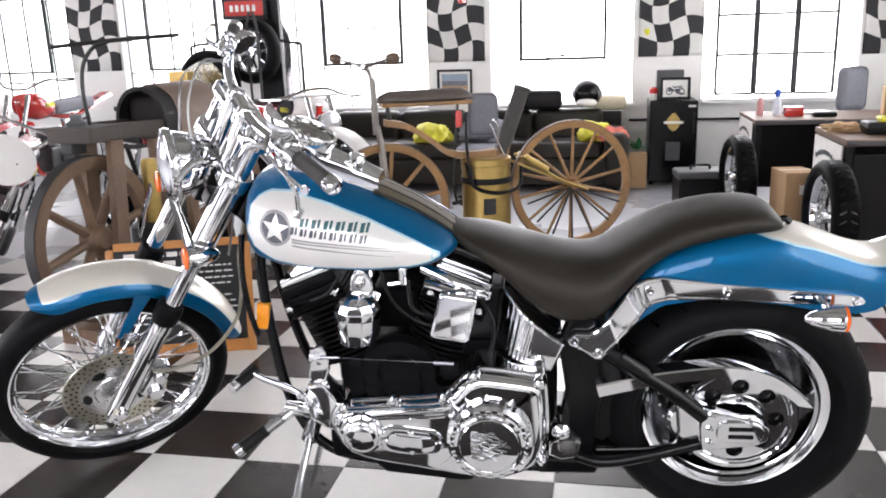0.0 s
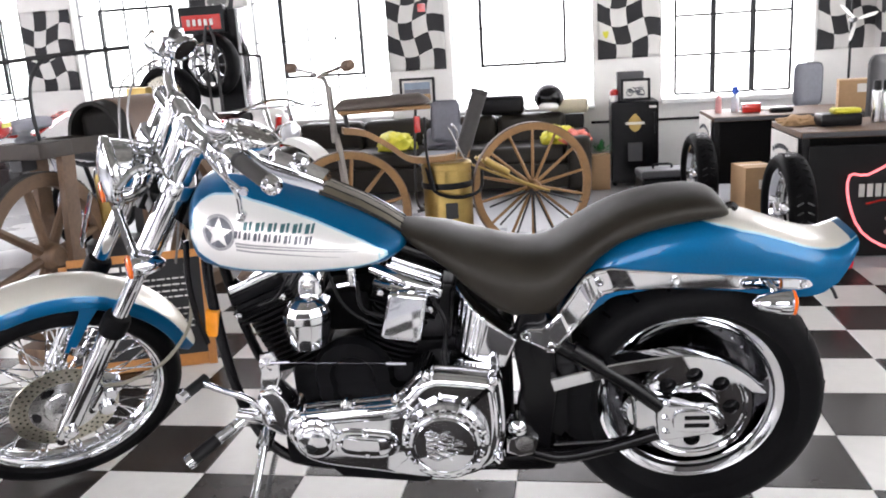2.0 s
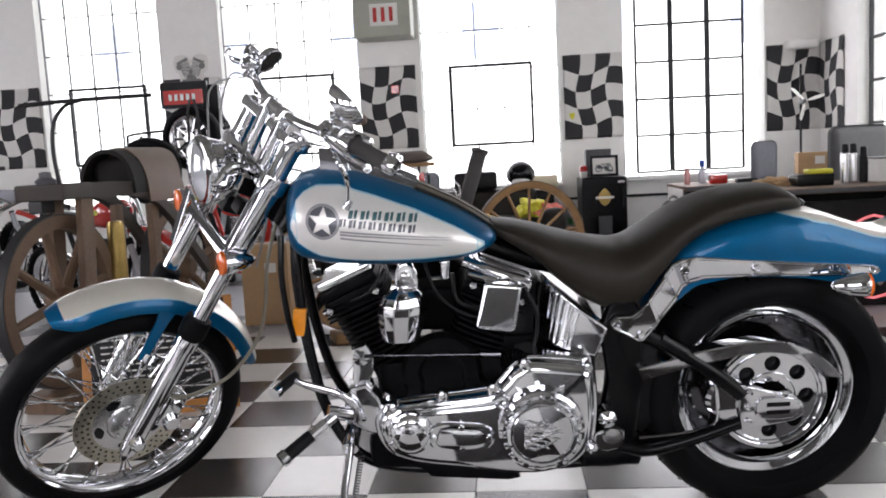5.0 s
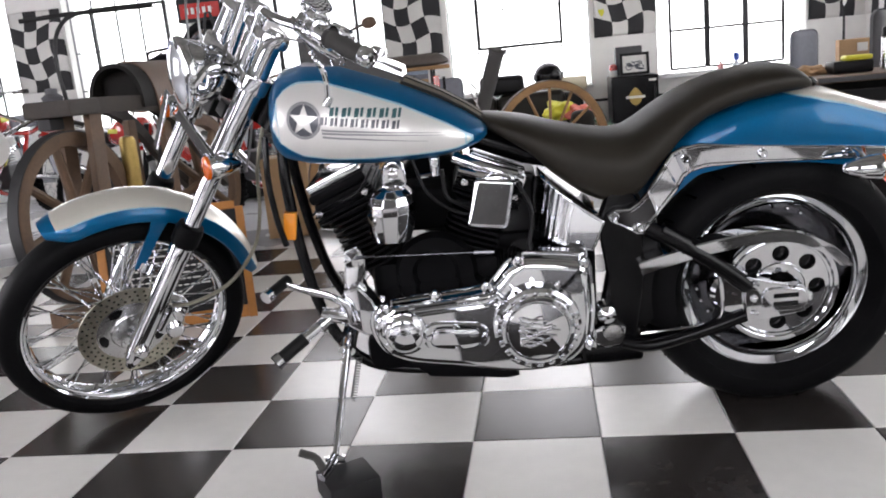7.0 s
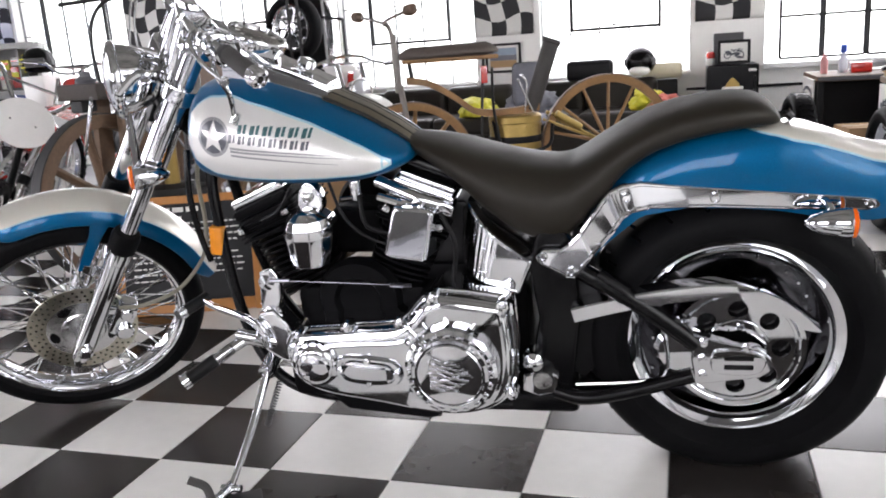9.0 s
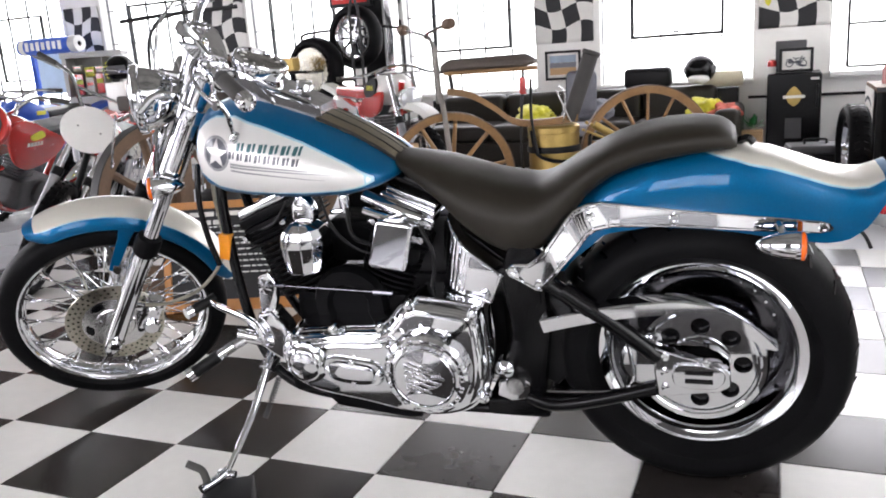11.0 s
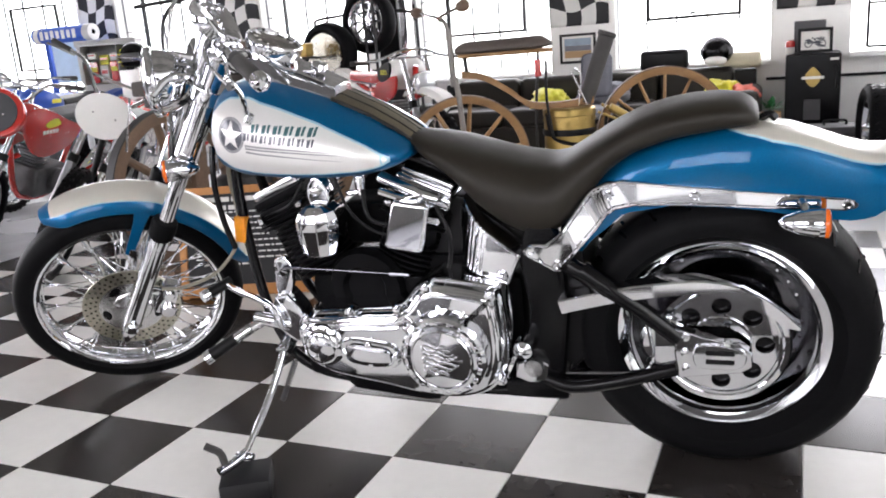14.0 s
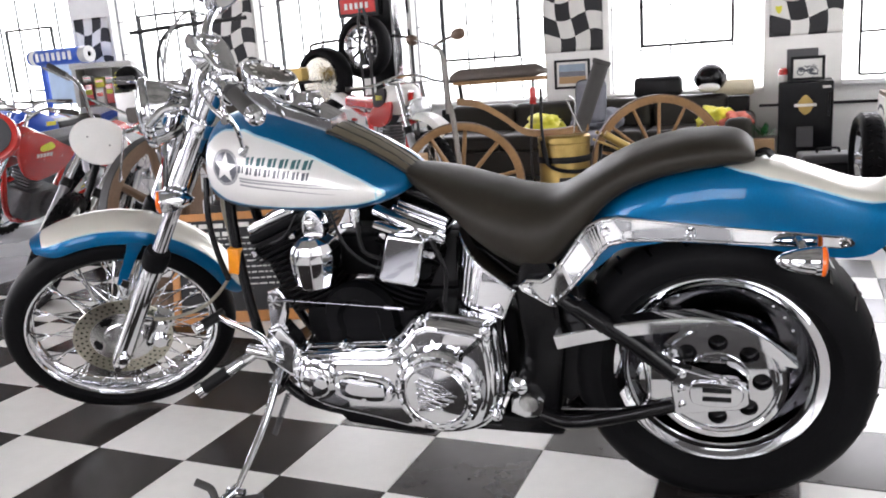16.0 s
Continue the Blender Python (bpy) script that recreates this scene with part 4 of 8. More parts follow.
# --- rear fender with flared tail ---
RF = [(0.33, 0.60, 0.52, 0.10), (0.28, 0.72, 0.585, 0.11), (0.20, 0.778, 0.655, 0.116), (0.10, 0.812, 0.672, 0.118), (0.0, 0.828, 0.668, 0.118), (-0.08, 0.828, 0.66, 0.116), (-0.15, 0.812, 0.646, 0.113), (-0.21, 0.790, 0.637, 0.110), (-0.26, 0.770, 0.632, 0.108), (-0.30, 0.759, 0.638, 0.106), (-0.335, 0.757, 0.664, 0.104), (-0.362, 0.765, 0.704, 0.098), (-0.382, 0.774, 0.742, 0.085)]
rf = sorted(RF)
fv = lambda x, k: interp(x, [(t[0], t[k]) for t in rf])
bm = bmesh.new()
N = 22
xs = [0.33 - 0.712 * i / 46 for i in range(47)]
grid_o, grid_i = [], []
for x in xs:
    zt, zb, hw = fv(x, 1), fv(x, 2), fv(x, 3)
    ro, ri = [], []
    ab = interp(x, [(-0.40, 1.02), (-0.10, 1.02), (-0.05, 1.16), (0.0, 1.48), (0.4, 1.48)])
    for j in range(N + 1):
        k = min(j, N - j)
        a = (ab - 0.06) * k / 6 if k <= 6 else ab + (math.pi / 2 - ab) * (k - 7) / 4
        a = math.pi - a if j > N - j else a
        c, s = math.cos(a), math.sin(a)
        y = hw * math.copysign(abs(c) ** 0.42, c)
        z = zb + (zt - zb) * s ** 0.72
        ro.append(bm.verts.new((x, y, z)))
        ri.append(bm.verts.new((x, y * 0.965, zb + (zt - zb - 0.005) * s ** 0.72)))
    grid_o.append(ro)
    grid_i.append(ri)
for i in range(46):
    for j in range(N):
        x = xs[i]
        f = bm.faces.new((grid_o[i][j], grid_o[i][j + 1], grid_o[i + 1][j + 1], grid_o[i + 1][j]))
        f.material_index = 1 if (7 <= j <= 14 and x < 0.0 and i < 45) else (2 if (j in (6, 15) and x < 0.0) else 0)
        bm.faces.new((grid_i[i][j + 1], grid_i[i][j], grid_i[i + 1][j], grid_i[i + 1][j + 1]))
    for j in (0, N):
        bm.faces.new((grid_o[i][j], grid_o[i + 1][j], grid_i[i + 1][j], grid_i[i][j]))
for i in (0, 46):
    for j in range(N):
        bm.faces.new((grid_o[i][j], grid_o[i][j + 1], grid_i[i][j + 1], grid_i[i][j]))
bmesh.ops.recalc_face_normals(bm, faces=bm.faces)
rear_fender = part("rear_fender", bm, [BLUE, SILVER, PIN], bike, "teal blue rear fender with a silver top and flared tail", split=50)
bm = boxed(-0.378, 0, 0.70, 0.03, 0.10, 0.055, 0.01)
part("tail_light", bm, REDLENS, rear_fender, "red tail light under the fender tip")
bm = tubed([(-0.315, 0.05, 0.66), (-0.34, 0.06, 0.63), (-0.352, 0.065, 0.605)], 0.004, 8)
part("antenna_stalk", bm, CABLE, rear_fender)

# fender struts
# a bent plate, from its front lobe to the rounded rear end: top (x, z), bottom (x, z), outer face y
STRUT = [((0.428, 0.582), (0.420, 0.567), 0.166), ((0.410, 0.597), (0.393, 0.552), 0.166), ((0.375, 0.597), (0.362, 0.532), 0.166), ((0.352, 0.613), (0.344, 0.531), 0.166), ((0.332, 0.634), (0.308, 0.572), 0.166),
         ((0.328, 0.640), (0.302, 0.580), 0.160), ((0.290, 0.693), (0.256, 0.632), 0.152), ((0.286, 0.698), (0.252, 0.637), 0.145), ((0.268, 0.717), (0.238, 0.655), 0.136), ((0.240, 0.729), (0.219, 0.667), 0.132), ((0.205, 0.734), (0.180, 0.675), 0.130),
         ((0.05, 0.716), (0.05, 0.674), 0.128), ((-0.11, 0.700), (-0.11, 0.665), 0.126), ((-0.245, 0.686), (-0.245, 0.659), 0.124), ((-0.262, 0.681), (-0.262, 0.663), 0.124), ((-0.268, 0.674), (-0.268, 0.668), 0.124)]


def strut_mesh(s):
    """The strut on side s, with a raised edge round a sunken face."""
    rings = []
    for (xt, zt), (xb, zb), y in STRUT:
        a, b = Vector((xt, 0, zt)), Vector((xb, 0, zb))
        d = 0.004 if (a - b).length > 0.03 else 0.0
        sec = ((0.0, -0.014), (0.0, -0.002), (0.05, 0.0), (0.11, 0.0), (0.16, -d), (0.84, -d), (0.89, 0.0), (0.95, 0.0), (1.0, -0.002), (1.0, -0.014))
        rings.append([a.lerp(b, u) + Vector((0, s * (y + e), 0)) for u, e in sec])
    b2 = bridge(bmesh.new(), rings)
    bmesh.ops.recalc_face_normals(b2, faces=b2.faces)
    return b2


for s in (1, -1):
    strut = part("fender_strut", strut_mesh(s), CHROME, bike, "polished chrome fender strut", split=22)
    bm = bmesh.new()
    for x, z, y in ((0.412, 0.581, 0.163), (0.351, 0.545, 0.163), (0.232, 0.700, 0.128), (0.05, 0.695, 0.125), (-0.25, 0.672, 0.121)):
        lathe(bm, [(0.011, 0), (0.011, 0.004), (0.008, 0.008), (0.005, 0.008), (0.005, 0.005), (0.0005, 0.005)], axes((x, s * y, z), (1, 0, 0), (0, 0, -1), (0, s, 0)), 14)
    pieces("strut_bolt", bm, CHROME, strut)
    # rear turn signal
    m = Matrix.Translation((-0.205, s * 0.185, 0.655)) @ Matrix.Rotation(radians(90), 4, "Y") @ Matrix.Rotation(radians(3), 4, "X")
    bullet("turn_signal", m, bike, "chrome bullet turn signal with an amber lens", [(-0.16, s * 0.14, 0.688), (-0.165, s * 0.165, 0.68), (-0.17, s * 0.185, 0.662)], lambda n, b, mt, p, lb="": part(n, b, mt, p, lb))

# --- rear wheel ---
RH = (-0.006, 0.337)


def ry(prof, y=0.0, seg=64, loop=False):
    return lathed(prof, axes((RH[0], y, RH[1]), (1, 0, 0), (0, 0, -1), (0, 1, 0)), seg, loop=loop)


rear_wheel = part("rear_wheel", ry([(0.05, -0.09), (0.055, -0.05), (0.04, -0.04), (0.04, 0.04), (0.055, 0.05), (0.05, 0.09)], 0, 28), CHROME, bike, "solid chrome rear wheel with a wide tyre")
part("tyre", ry(tyre_profile(0.344, 0.226, 0.128), loop=True, seg=84), RUBBER, rear_wheel, "wide black rubber tyre")
bm = bmesh.new()
for i in range(26):
    a = 2 * math.pi * i / 26
    for s in (-1, 1):
        for (yy, rr, tilt) in ((0.086, 0.3325, 0.42), (0.029, 0.3420, 0.12)):
            m = Matrix.Translation((RH[0], 0, RH[1])) @ Matrix.Rotation(a + (0.1 if s > 0 else 0), 4, "Y") @ Matrix.Translation((rr, s * yy, 0)) @ Matrix.Rotation(s * 0.35, 4, "X") @ Matrix.Rotation(s * tilt, 4, "Z")
            box(bm, 0, 0, 0, 0.003, 0.036, 0.007, m=m)
part("tread", bm, BLACK, rear_wheel, smooth=False)["kind"] = "stuff"
part("rim", ry([(0.237, 0.080), (0.241, 0.076), (0.240, 0.066), (0.222, 0.060), (0.212, 0.050), (0.209, 0.02), (0.209, -0.02), (0.212, -0.052), (0.218, -0.062), (0.240, -0.066), (0.241, -0.076), (0.237, -0.080), (0.228, -0.076), (0.206, -0.05), (0.198, -0.02), (0.198, 0.0), (0.2015, 0.03), (0.206, 0.060), (0.214, 0.066), (0.217, 0.072), (0.229, 0.0775)], loop=True, seg=84), CHROME, rear_wheel, "deep polished chrome rim")
# chrome disc; the dark it mirrors is painted in
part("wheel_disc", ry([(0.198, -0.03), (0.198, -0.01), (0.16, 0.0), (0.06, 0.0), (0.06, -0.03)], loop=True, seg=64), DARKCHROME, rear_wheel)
bm = bmesh.new()
for i in range(30):
    a = 2 * math.pi * i / 30
    bolt(bm, RH[0] + 0.180 * math.cos(a), -0.005, RH[1] + 0.180 * math.sin(a), 0.0045, 0.006)
pieces("rim_rivet", bm, CHROME, rear_wheel)
# belt pulley with round holes
def pulley():
    b2 = bmesh.new()
    n_h, r_h, r_c = 8, 0.0215, 0.094
    ro, rin = 0.132, 0.045
    for face_y in (0.118, 0.110):
        for h in range(n_h):
            a0 = 2 * math.pi * h / n_h
            hole = [(r_c * math.cos(a0) + r_h * math.cos(q), r_c * math.sin(a0) + r_h * math.sin(q)) for q in (a0 + 2 * math.pi * k / 20 for k in range(20))]
            w = math.pi / n_h
            out = []
            for k in range(20):
                q = 2 * math.pi * k / 20
                dx, dy = math.cos(q), math.sin(q)
                rr = r_c + dx * 0.05
                aa = w * max(-1, min(1, dy * 1.42))
                rad = ro if dx * 1.42 >= 1 else (rin if dx * 1.42 <= -1 else r_c + (ro - r_c if dx > 0 else r_c - rin) * dx * 1.42)
                out.append((rad * math.cos(a0 + aa), rad * math.sin(a0 + aa)))
            hv = [b2.verts.new((RH[0] + x, face_y, RH[1] + z)) for x, z in hole]
            ov = [b2.verts.new((RH[0] + x, face_y, RH[1] + z)) for x, z in out]
            for k in range(20):
                j = (k + 1) % 20
                b2.faces.new((hv[k], ov[k], ov[j], hv[j]))
            if face_y > 0.115:
                hb = [b2.verts.new((RH[0] + x, 0.110, RH[1] + z)) for x, z in hole]
                for k in range(20):
                    j = (k + 1) % 20
                    b2.faces.new((hv[k], hv[j], hb[j], hb[k]))
    bmesh.ops.remove_doubles(b2, verts=b2.verts, dist=1e-5)
    bmesh.ops.recalc_face_normals(b2, faces=b2.faces)
    return b2


pulley_ob = part("belt_pulley", pulley(), CHROME, rear_wheel, "chrome belt pulley with round holes")
part("pulley_rim", ry([(0.131, 0.070), (0.131, 0.118), (0.136, 0.122), (0.146, 0.122), (0.150, 0.118), (0.154, 0.095), (0.154, 0.066), (0.146, 0.062)], loop=True), CHROME, rear_wheel)

for r in (0.127, 0.066):
    part("pulley_ring", ry([(r + 0.004, 0.117), (r + 0.003, 0.123), (r - 0.002, 0.123), (r - 0.004, 0.117)], loop=True), CHROME, rear_wheel)
# added black disc that stands in for the shade inside the holes
part("pulley_back", ry([(0.128, 0.096), (0.128, 0.100), (0.0005, 0.100)]), BLACK, rear_wheel)

# --- swing arm, axle carriers, shocks tubes ---
for s in (1, -1):
    ya, yb = (0.135, 0.165) if s > 0 else (-0.165, -0.135)
    arm = part("swing_arm", tubed([(0.40, s * 0.15, 0.235), (0.33, s * 0.155, 0.222), (0.22, s * 0.155, 0.245), (0.09, s * 0.152, 0.285)], 0.018, 12), BLACK, bike, "black tubular swing arm")
    part("upper_arm", tubed([(0.345, s * 0.135, 0.545), (0.25, s * 0.15, 0.49), (0.17, s * 0.152, 0.435), (0.085, s * 0.152, 0.365)], 0.021, 14), BLACK, arm)
    part("arm_sleeve", tubed([(0.30, s * 0.143, 0.525), (0.235, s * 0.15, 0.483)], 0.025, 14, curved=False), BLACK, arm)
    car = plate([(0.092, 0.395), (0.03, 0.375), (-0.045, 0.36), (-0.072, 0.338), (-0.074, 0.305), (-0.05, 0.288), (0.085, 0.268), (0.095, 0.33)], ya, yb, CHROME, "axle_carrier", bike, 0.004, "chrome rear axle carrier")
    slot = round_outline([(0.05, 0.352), (0.052, 0.31), (0.02, 0.298), (-0.04, 0.300), (-0.06, 0.322), (-0.055, 0.345), (-0.02, 0.357), (0.02, 0.36)], 3)
    plate(slot, s * 0.164 if s > 0 else -0.172, 0.172 if s > 0 else -0.164, CHROME, "axle_cover", car, 0.003)
    bm = bmesh.new()
    for k in range(2):
        box(bm, -0.004, s * 0.1715, 0.318 + 0.022 * k, 0.062, 0.004, 0.013, 0.002)
    pieces("cover_slot", bm, BLACK, car)
    bm = bmesh.new()
    for x, z in ((0.07, 0.375), (0.07, 0.295), (-0.02, 0.365), (0.072, 0.335)):
        lathe(bm, [(0.009, 0), (0.009, 0.005), (0.0005, 0.007)], axes((x, s * 0.165, z), (1, 0, 0), (0, 0, -1), (0, s, 0)), 10)
    pieces("carrier_bolt", bm, CHROME, car)
# hub cover drum on the left, between arms
part("hub_spacer", lathed([(0.055, 0.0), (0.06, 0.02), (0.06, 0.05), (0.05, 0.06), (0.0005, 0.06)], axes((0.115, 0.09, 0.345), (1, 0, 0), (0, 0, -1), (0, 1, 0)), 28), CHROME, bike)
# belt guard over the pulley
bm = bmesh.new()
path = [(0.355, 0.452), (0.29, 0.469), (0.20, 0.490), (0.10, 0.505), (0.03, 0.510), (-0.03, 0.501), (-0.08, 0.480), (-0.125, 0.448), (-0.168, 0.405)]
ps = smooth_path([(x, 0, z) for x, z in path], 5)
rings = []
for i, p in enumerate(ps):
    u = i / (len(ps) - 1)
    a, b = ps[max(0, i - 1)], ps[min(len(ps) - 1, i + 1)]
    t = (b - a).normalized()
    nn = Vector((t.z, 0, -t.x))
    if nn.z > 0:
        nn = -nn
    h = interp(u, [(0, 0.030), (0.5, 0.028), (0.8, 0.026), (0.95, 0.022), (1, 0.004)])
    rings.append([(p.x, 0.166, p.z), (p.x, 0.166 - 0.004, p.z + 0.003), (p.x, 0.118, p.z + 0.003), (p.x, 0.116, p.z), (p.x + nn.x * h * 0.2, 0.116, p.z + nn.z * h * 0.2), (p.x + nn.x * 0.004, 0.160, p.z + nn.z * 0.004), (p.x + nn.x * h, 0.160, p.z + nn.z * h), (p.x + nn.x * h, 0.166, p.z + nn.z * h)])
bridge(bm, rings)
bmesh.ops.recalc_face_normals(bm, faces=bm.faces)
part("belt_guard", bm, CHROME, bike, "chrome belt guard")
bm = bmesh.new()
tube(bm, [(0.35, 0.15, 0.255), (0.24, 0.15, 0.262), (0.165, 0.15, 0.275), (0.145, 0.15, 0.31), (0.155, 0.15, 0.40), (0.175, 0.15, 0.43)], 0.005, 8)
part("lower_guard_rod", bm, CHROME, bike)
plate([(0.175, 0.435), (0.11, 0.40), (0.10, 0.34), (0.125, 0.27), (0.165, 0.26), (0.155, 0.33), (0.16, 0.40)], 0.118, 0.124, CHROME, "debris_guard", bike, 0.002)

# --- frame, oil tank, side covers ---
bm = bmesh.new()
for s in (1, -1):
    tube(bm, [(1.222, s * 0.04, 0.80), (1.222, s * 0.06, 0.70), (1.203, s * 0.085, 0.52), (1.165, s * 0.11, 0.36), (1.09, s * 0.13, 0.245), (0.96, s * 0.13, 0.195), (0.7, s * 0.13, 0.185), (0.45, s * 0.13, 0.19), (0.38, s * 0.13, 0.25), (0.37, s * 0.13, 0.40), (0.385, s * 0.12, 0.56), (0.40, s * 0.10, 0.68)], 0.0145, 12)
tube(bm, [(1.24, 0, 0.92), (1.0, 0, 0.88), (0.8, 0, 0.80), (0.6, 0, 0.72), (0.40, 0, 0.68)], 0.03, 12)
tube(bm, [(1.27, 0, 0.86), (1.215, 0, 0.95)], 0.035, 16, curved=False)
tube(bm, [(1.245, 0, 0.84), (1.16, 0, 0.96)], 0.045, 16, curved=False)
part("frame", bm, BLACK, bike, "black steel tube frame")
bm = slabbed([(0.40, 0.70), (0.345, 0.60), (0.335, 0.42), (0.36, 0.22), (0.40, 0.17), (0.46, 0.17), (0.46, 0.26), (0.43, 0.42), (0.45, 0.56)], 0.10, 0.145, SIDE, 0.012)
part("seat_post_cover", bm, BLACK, bike, "black frame side casting")
plate([(0.405, 0.53), (0.385, 0.575), (0.355, 0.55), (0.352, 0.49), (0.385, 0.47)], 0.143, 0.151, BLACK, "strut_mount", bike, 0.003)
# swing arm pivot, covers
part("pivot_cover", ydisc(0.443, 0.335, 0.15, [(0.024, 0), (0.026, 0.03), (0.023, 0.045), (0.012, 0.054), (0.0005, 0.056)], 24), CHROME, bike, "chrome swing arm pivot cap")
part("pivot_cover", ydisc(0.425, 0.275, 0.14, [(0.024, 0), (0.025, 0.03), (0.022, 0.036), (0.0005, 0.037)], 20), STEEL, bike)
plate([(0.47, 0.28), (0.42, 0.30), (0.39, 0.28), (0.395, 0.235), (0.44, 0.225), (0.475, 0.24)], 0.13, 0.16, CHROME, "footpeg_mount", bike, 0.006)
bm = bmesh.new()
box(bm, 0.425, 0.06, 0.205, 0.16, 0.2, 0.05, 0.012)
box(bm, 0.30, 0.05, 0.225, 0.10, 0.15, 0.05, 0.012)
part("frame_casting", bm, BLACK, bike, "black lower frame casting")
# inner fender / dark mass before the rear tyre
part("inner_fender", slabbed([(0.36, 0.55), (0.30, 0.56), (0.285, 0.42), (0.285, 0.30), (0.33, 0.25), (0.37, 0.27)], -0.11, 0.11, SIDE, 0.008), BLACKP, bike, "black plastic inner fender")
# oil tank with chrome cover; ripples in its shape imitate streaked reflections
OT = [(0.600, 0.665), (0.582, 0.676), (0.50, 0.615), (0.445, 0.570), (0.440, 0.558), (0.470, 0.505), (0.478, 0.502), (0.60, 0.538), (0.612, 0.545)]
oil = plate(OT, -0.10, 0.076, BLACK, "oil_tank", bike, 0.012, "black oil tank")
bm = bmesh.new()
rings = []
for i in range(57):
    u = i / 56
    a, b = Vector((0.433, 0, 0.571)).lerp(Vector((0.584, 0, 0.690)), u), Vector((0.467, 0, 0.494)).lerp(Vector((0.608, 0, 0.537)), u)
    rear = min(1.0, u / 0.03)
    roll = max(0.0, (u - 0.46) / 0.54)
    y = 0.166 + 0.006 * rear - 0.085 * roll ** 2.2 + 0.0016 * math.sin(u * 92) * min(1.0, roll * 4)
    sec = ((0.0, -0.055), (0.0, -0.006), (0.03, -0.001), (0.07, 0.0), (0.10, -0.0015), (0.5, 0.0005), (0.90, -0.0015), (0.93, 0.0), (0.97, -0.001), (1.0, -0.006), (1.0, -0.055))
    rings.append([a.lerp(b, v) + Vector((0, y + e, 0)) for v, e in sec])
bridge(bm, rings)
bmesh.ops.recalc_face_normals(bm, faces=bm.faces)
part("oil_tank_cover", bm, CHROME, oil, "chrome oil tank cover, its rolled front rippled for reflection streaks", split=40)
# coil / chrome box
_cb = slabbed([(0.744, 0.688), (0.737, 0.697), (0.658, 0.686), (0.648, 0.677), (0.669, 0.576), (0.680, 0.567), (0.760, 0.578), (0.769, 0.588)], 0.07, 0.178, SIDE, 0.010, seg=3)
_cb.transform(Matrix.Translation((0, 0.12, 0.61)) @ Matrix.Rotation(radians(11), 4, "X") @ Matrix.Translation((0, -0.12, -0.61)))
cc = part("coil_cover", _cb, CHROME, bike, "chrome coil cover box")
part("coil_cap", boxed(0.70, 0.12, 0.696, 0.05, 0.07, 0.02, 0.008), CHROME, cc)

# --- engine ---
bm = bmesh.new()
box(bm, 0.80, 0, 0.36, 0.46, 0.22, 0.26, 0.03)
box(bm, 0.57, 0, 0.37, 0.24, 0.20, 0.24, 0.03)
box(bm, 0.86, 0.05, 0.25, 0.40, 0.20, 0.10, 0.02)
crank = part("engine_case", bm, ENGINE, bike, "black engine and gearbox case")
part("cam_boss", ydisc(0.86, 0.46, 0.09, [(0.10, 0), (0.105, 0.02), (0.095, 0.04), (0.06, 0.045), (0.05, 0.03), (0.0005, 0.03)], 36), ENGINE, crank)
for ang, cx, cz, front in ((22.5, 0.985, 0.44, 1), (-22.5, 0.80, 0.44, 0)):
    m = Matrix.Translation((cx, 0, cz)) @ Matrix.Rotation(radians(ang), 4, "Y")
    bm = bmesh.new()
    for i in range(11):
        z = 0.045 + 0.0155 * i
        slab(bm, round_outline([(0.075, 0.04), (0.065, 0.085), (0, 0.1), (-0.065, 0.085), (-0.075, 0.04), (-0.075, -0.04), (-0.065, -0.085), (0, -0.1), (0.065, -0.085), (0.075, -0.04)], 2), z, z + 0.006, m)
    cyl = part("cylinder", slabbed(round_outline([(0.055, 0.04), (0, 0.07), (-0.055, 0.04), (-0.055, -0.04), (0, -0.07), (0.055, -0.04)], 3), 0.0, 0.215, m), ENGINE, bike, "black finned cylinder")
    pieces("fin", bm, ENGINE, cyl)
    bm = bmesh.new()
    box(bm, 0, 0, 0.235, 0.16, 0.185, 0.05, 0.012, m=m)
    for i in range(4):
        box(bm, 0, 0, 0.207 + 0.012 * i, 0.172, 0.2, 0.005, 0.001, m=m)
    part("cylinder_head", bm, ENGINE, cyl)
    bm = bmesh.new()
    if front:
        part("rocker_base", boxed(0, 0, 0.272, 0.160, 0.185, 0.026, 0.008, m=m), ENGINE, cyl)
    else:
        box(bm, 0, 0, 0.277, 0.165, 0.19, 0.03, 0.008, m=m)
    box(bm, 0, 0.0, 0.297, 0.15, 0.165, 0.024 if front else 0.018, 0.007, m=m)
    for i in range(0 if front else 3):
        box(bm, 0, -0.05 + 0.05 * i, 0.312, 0.135, 0.02, 0.012, 0.004, m=m)
    part("rocker_cover", bm, CHROME, cyl, "chrome ribbed rocker cover")
    bm = bmesh.new()
    for xx in (-0.065, 0.065):
        lathe(bm, [(0.009, 0.0), (0.009, 0.02), (0.0005, 0.022)], m @ Matrix.Translation((xx, 0.1, 0.24)) @ Matrix.Rotation(radians(-90), 4, "X"), 10)
    pieces("head_bolt", bm, CHROME, cyl)
bm = bmesh.new()
lathe(bm, [(0.0005, 0.0), (0.105, 0.0), (0.115, 0.015), (0.115, 0.07), (0.10, 0.09), (0.0005, 0.09)], axes((0.86, -0.11, 0.60), (1, 0, 0), (0, 0, 1), (0, -1, 0)), 36)
part("air_cleaner", bm, ENGINE, bike, "black round air cleaner")
part("intake", boxed(0.875, -0.03, 0.60, 0.13, 0.13, 0.12, 0.02), ENGINE, bike, "black intake and carburettor")
part("battery_box", boxed(0.655, -0.01, 0.58, 0.13, 0.13, 0.20, 0.015), BLACKP, bike, "black battery box")
part("gearbox_top", boxed(0.62, -0.02, 0.50, 0.2, 0.18, 0.06, 0.015), ENGINE, bike)
# horn with its bracket
bm = bmesh.new()
rings = []
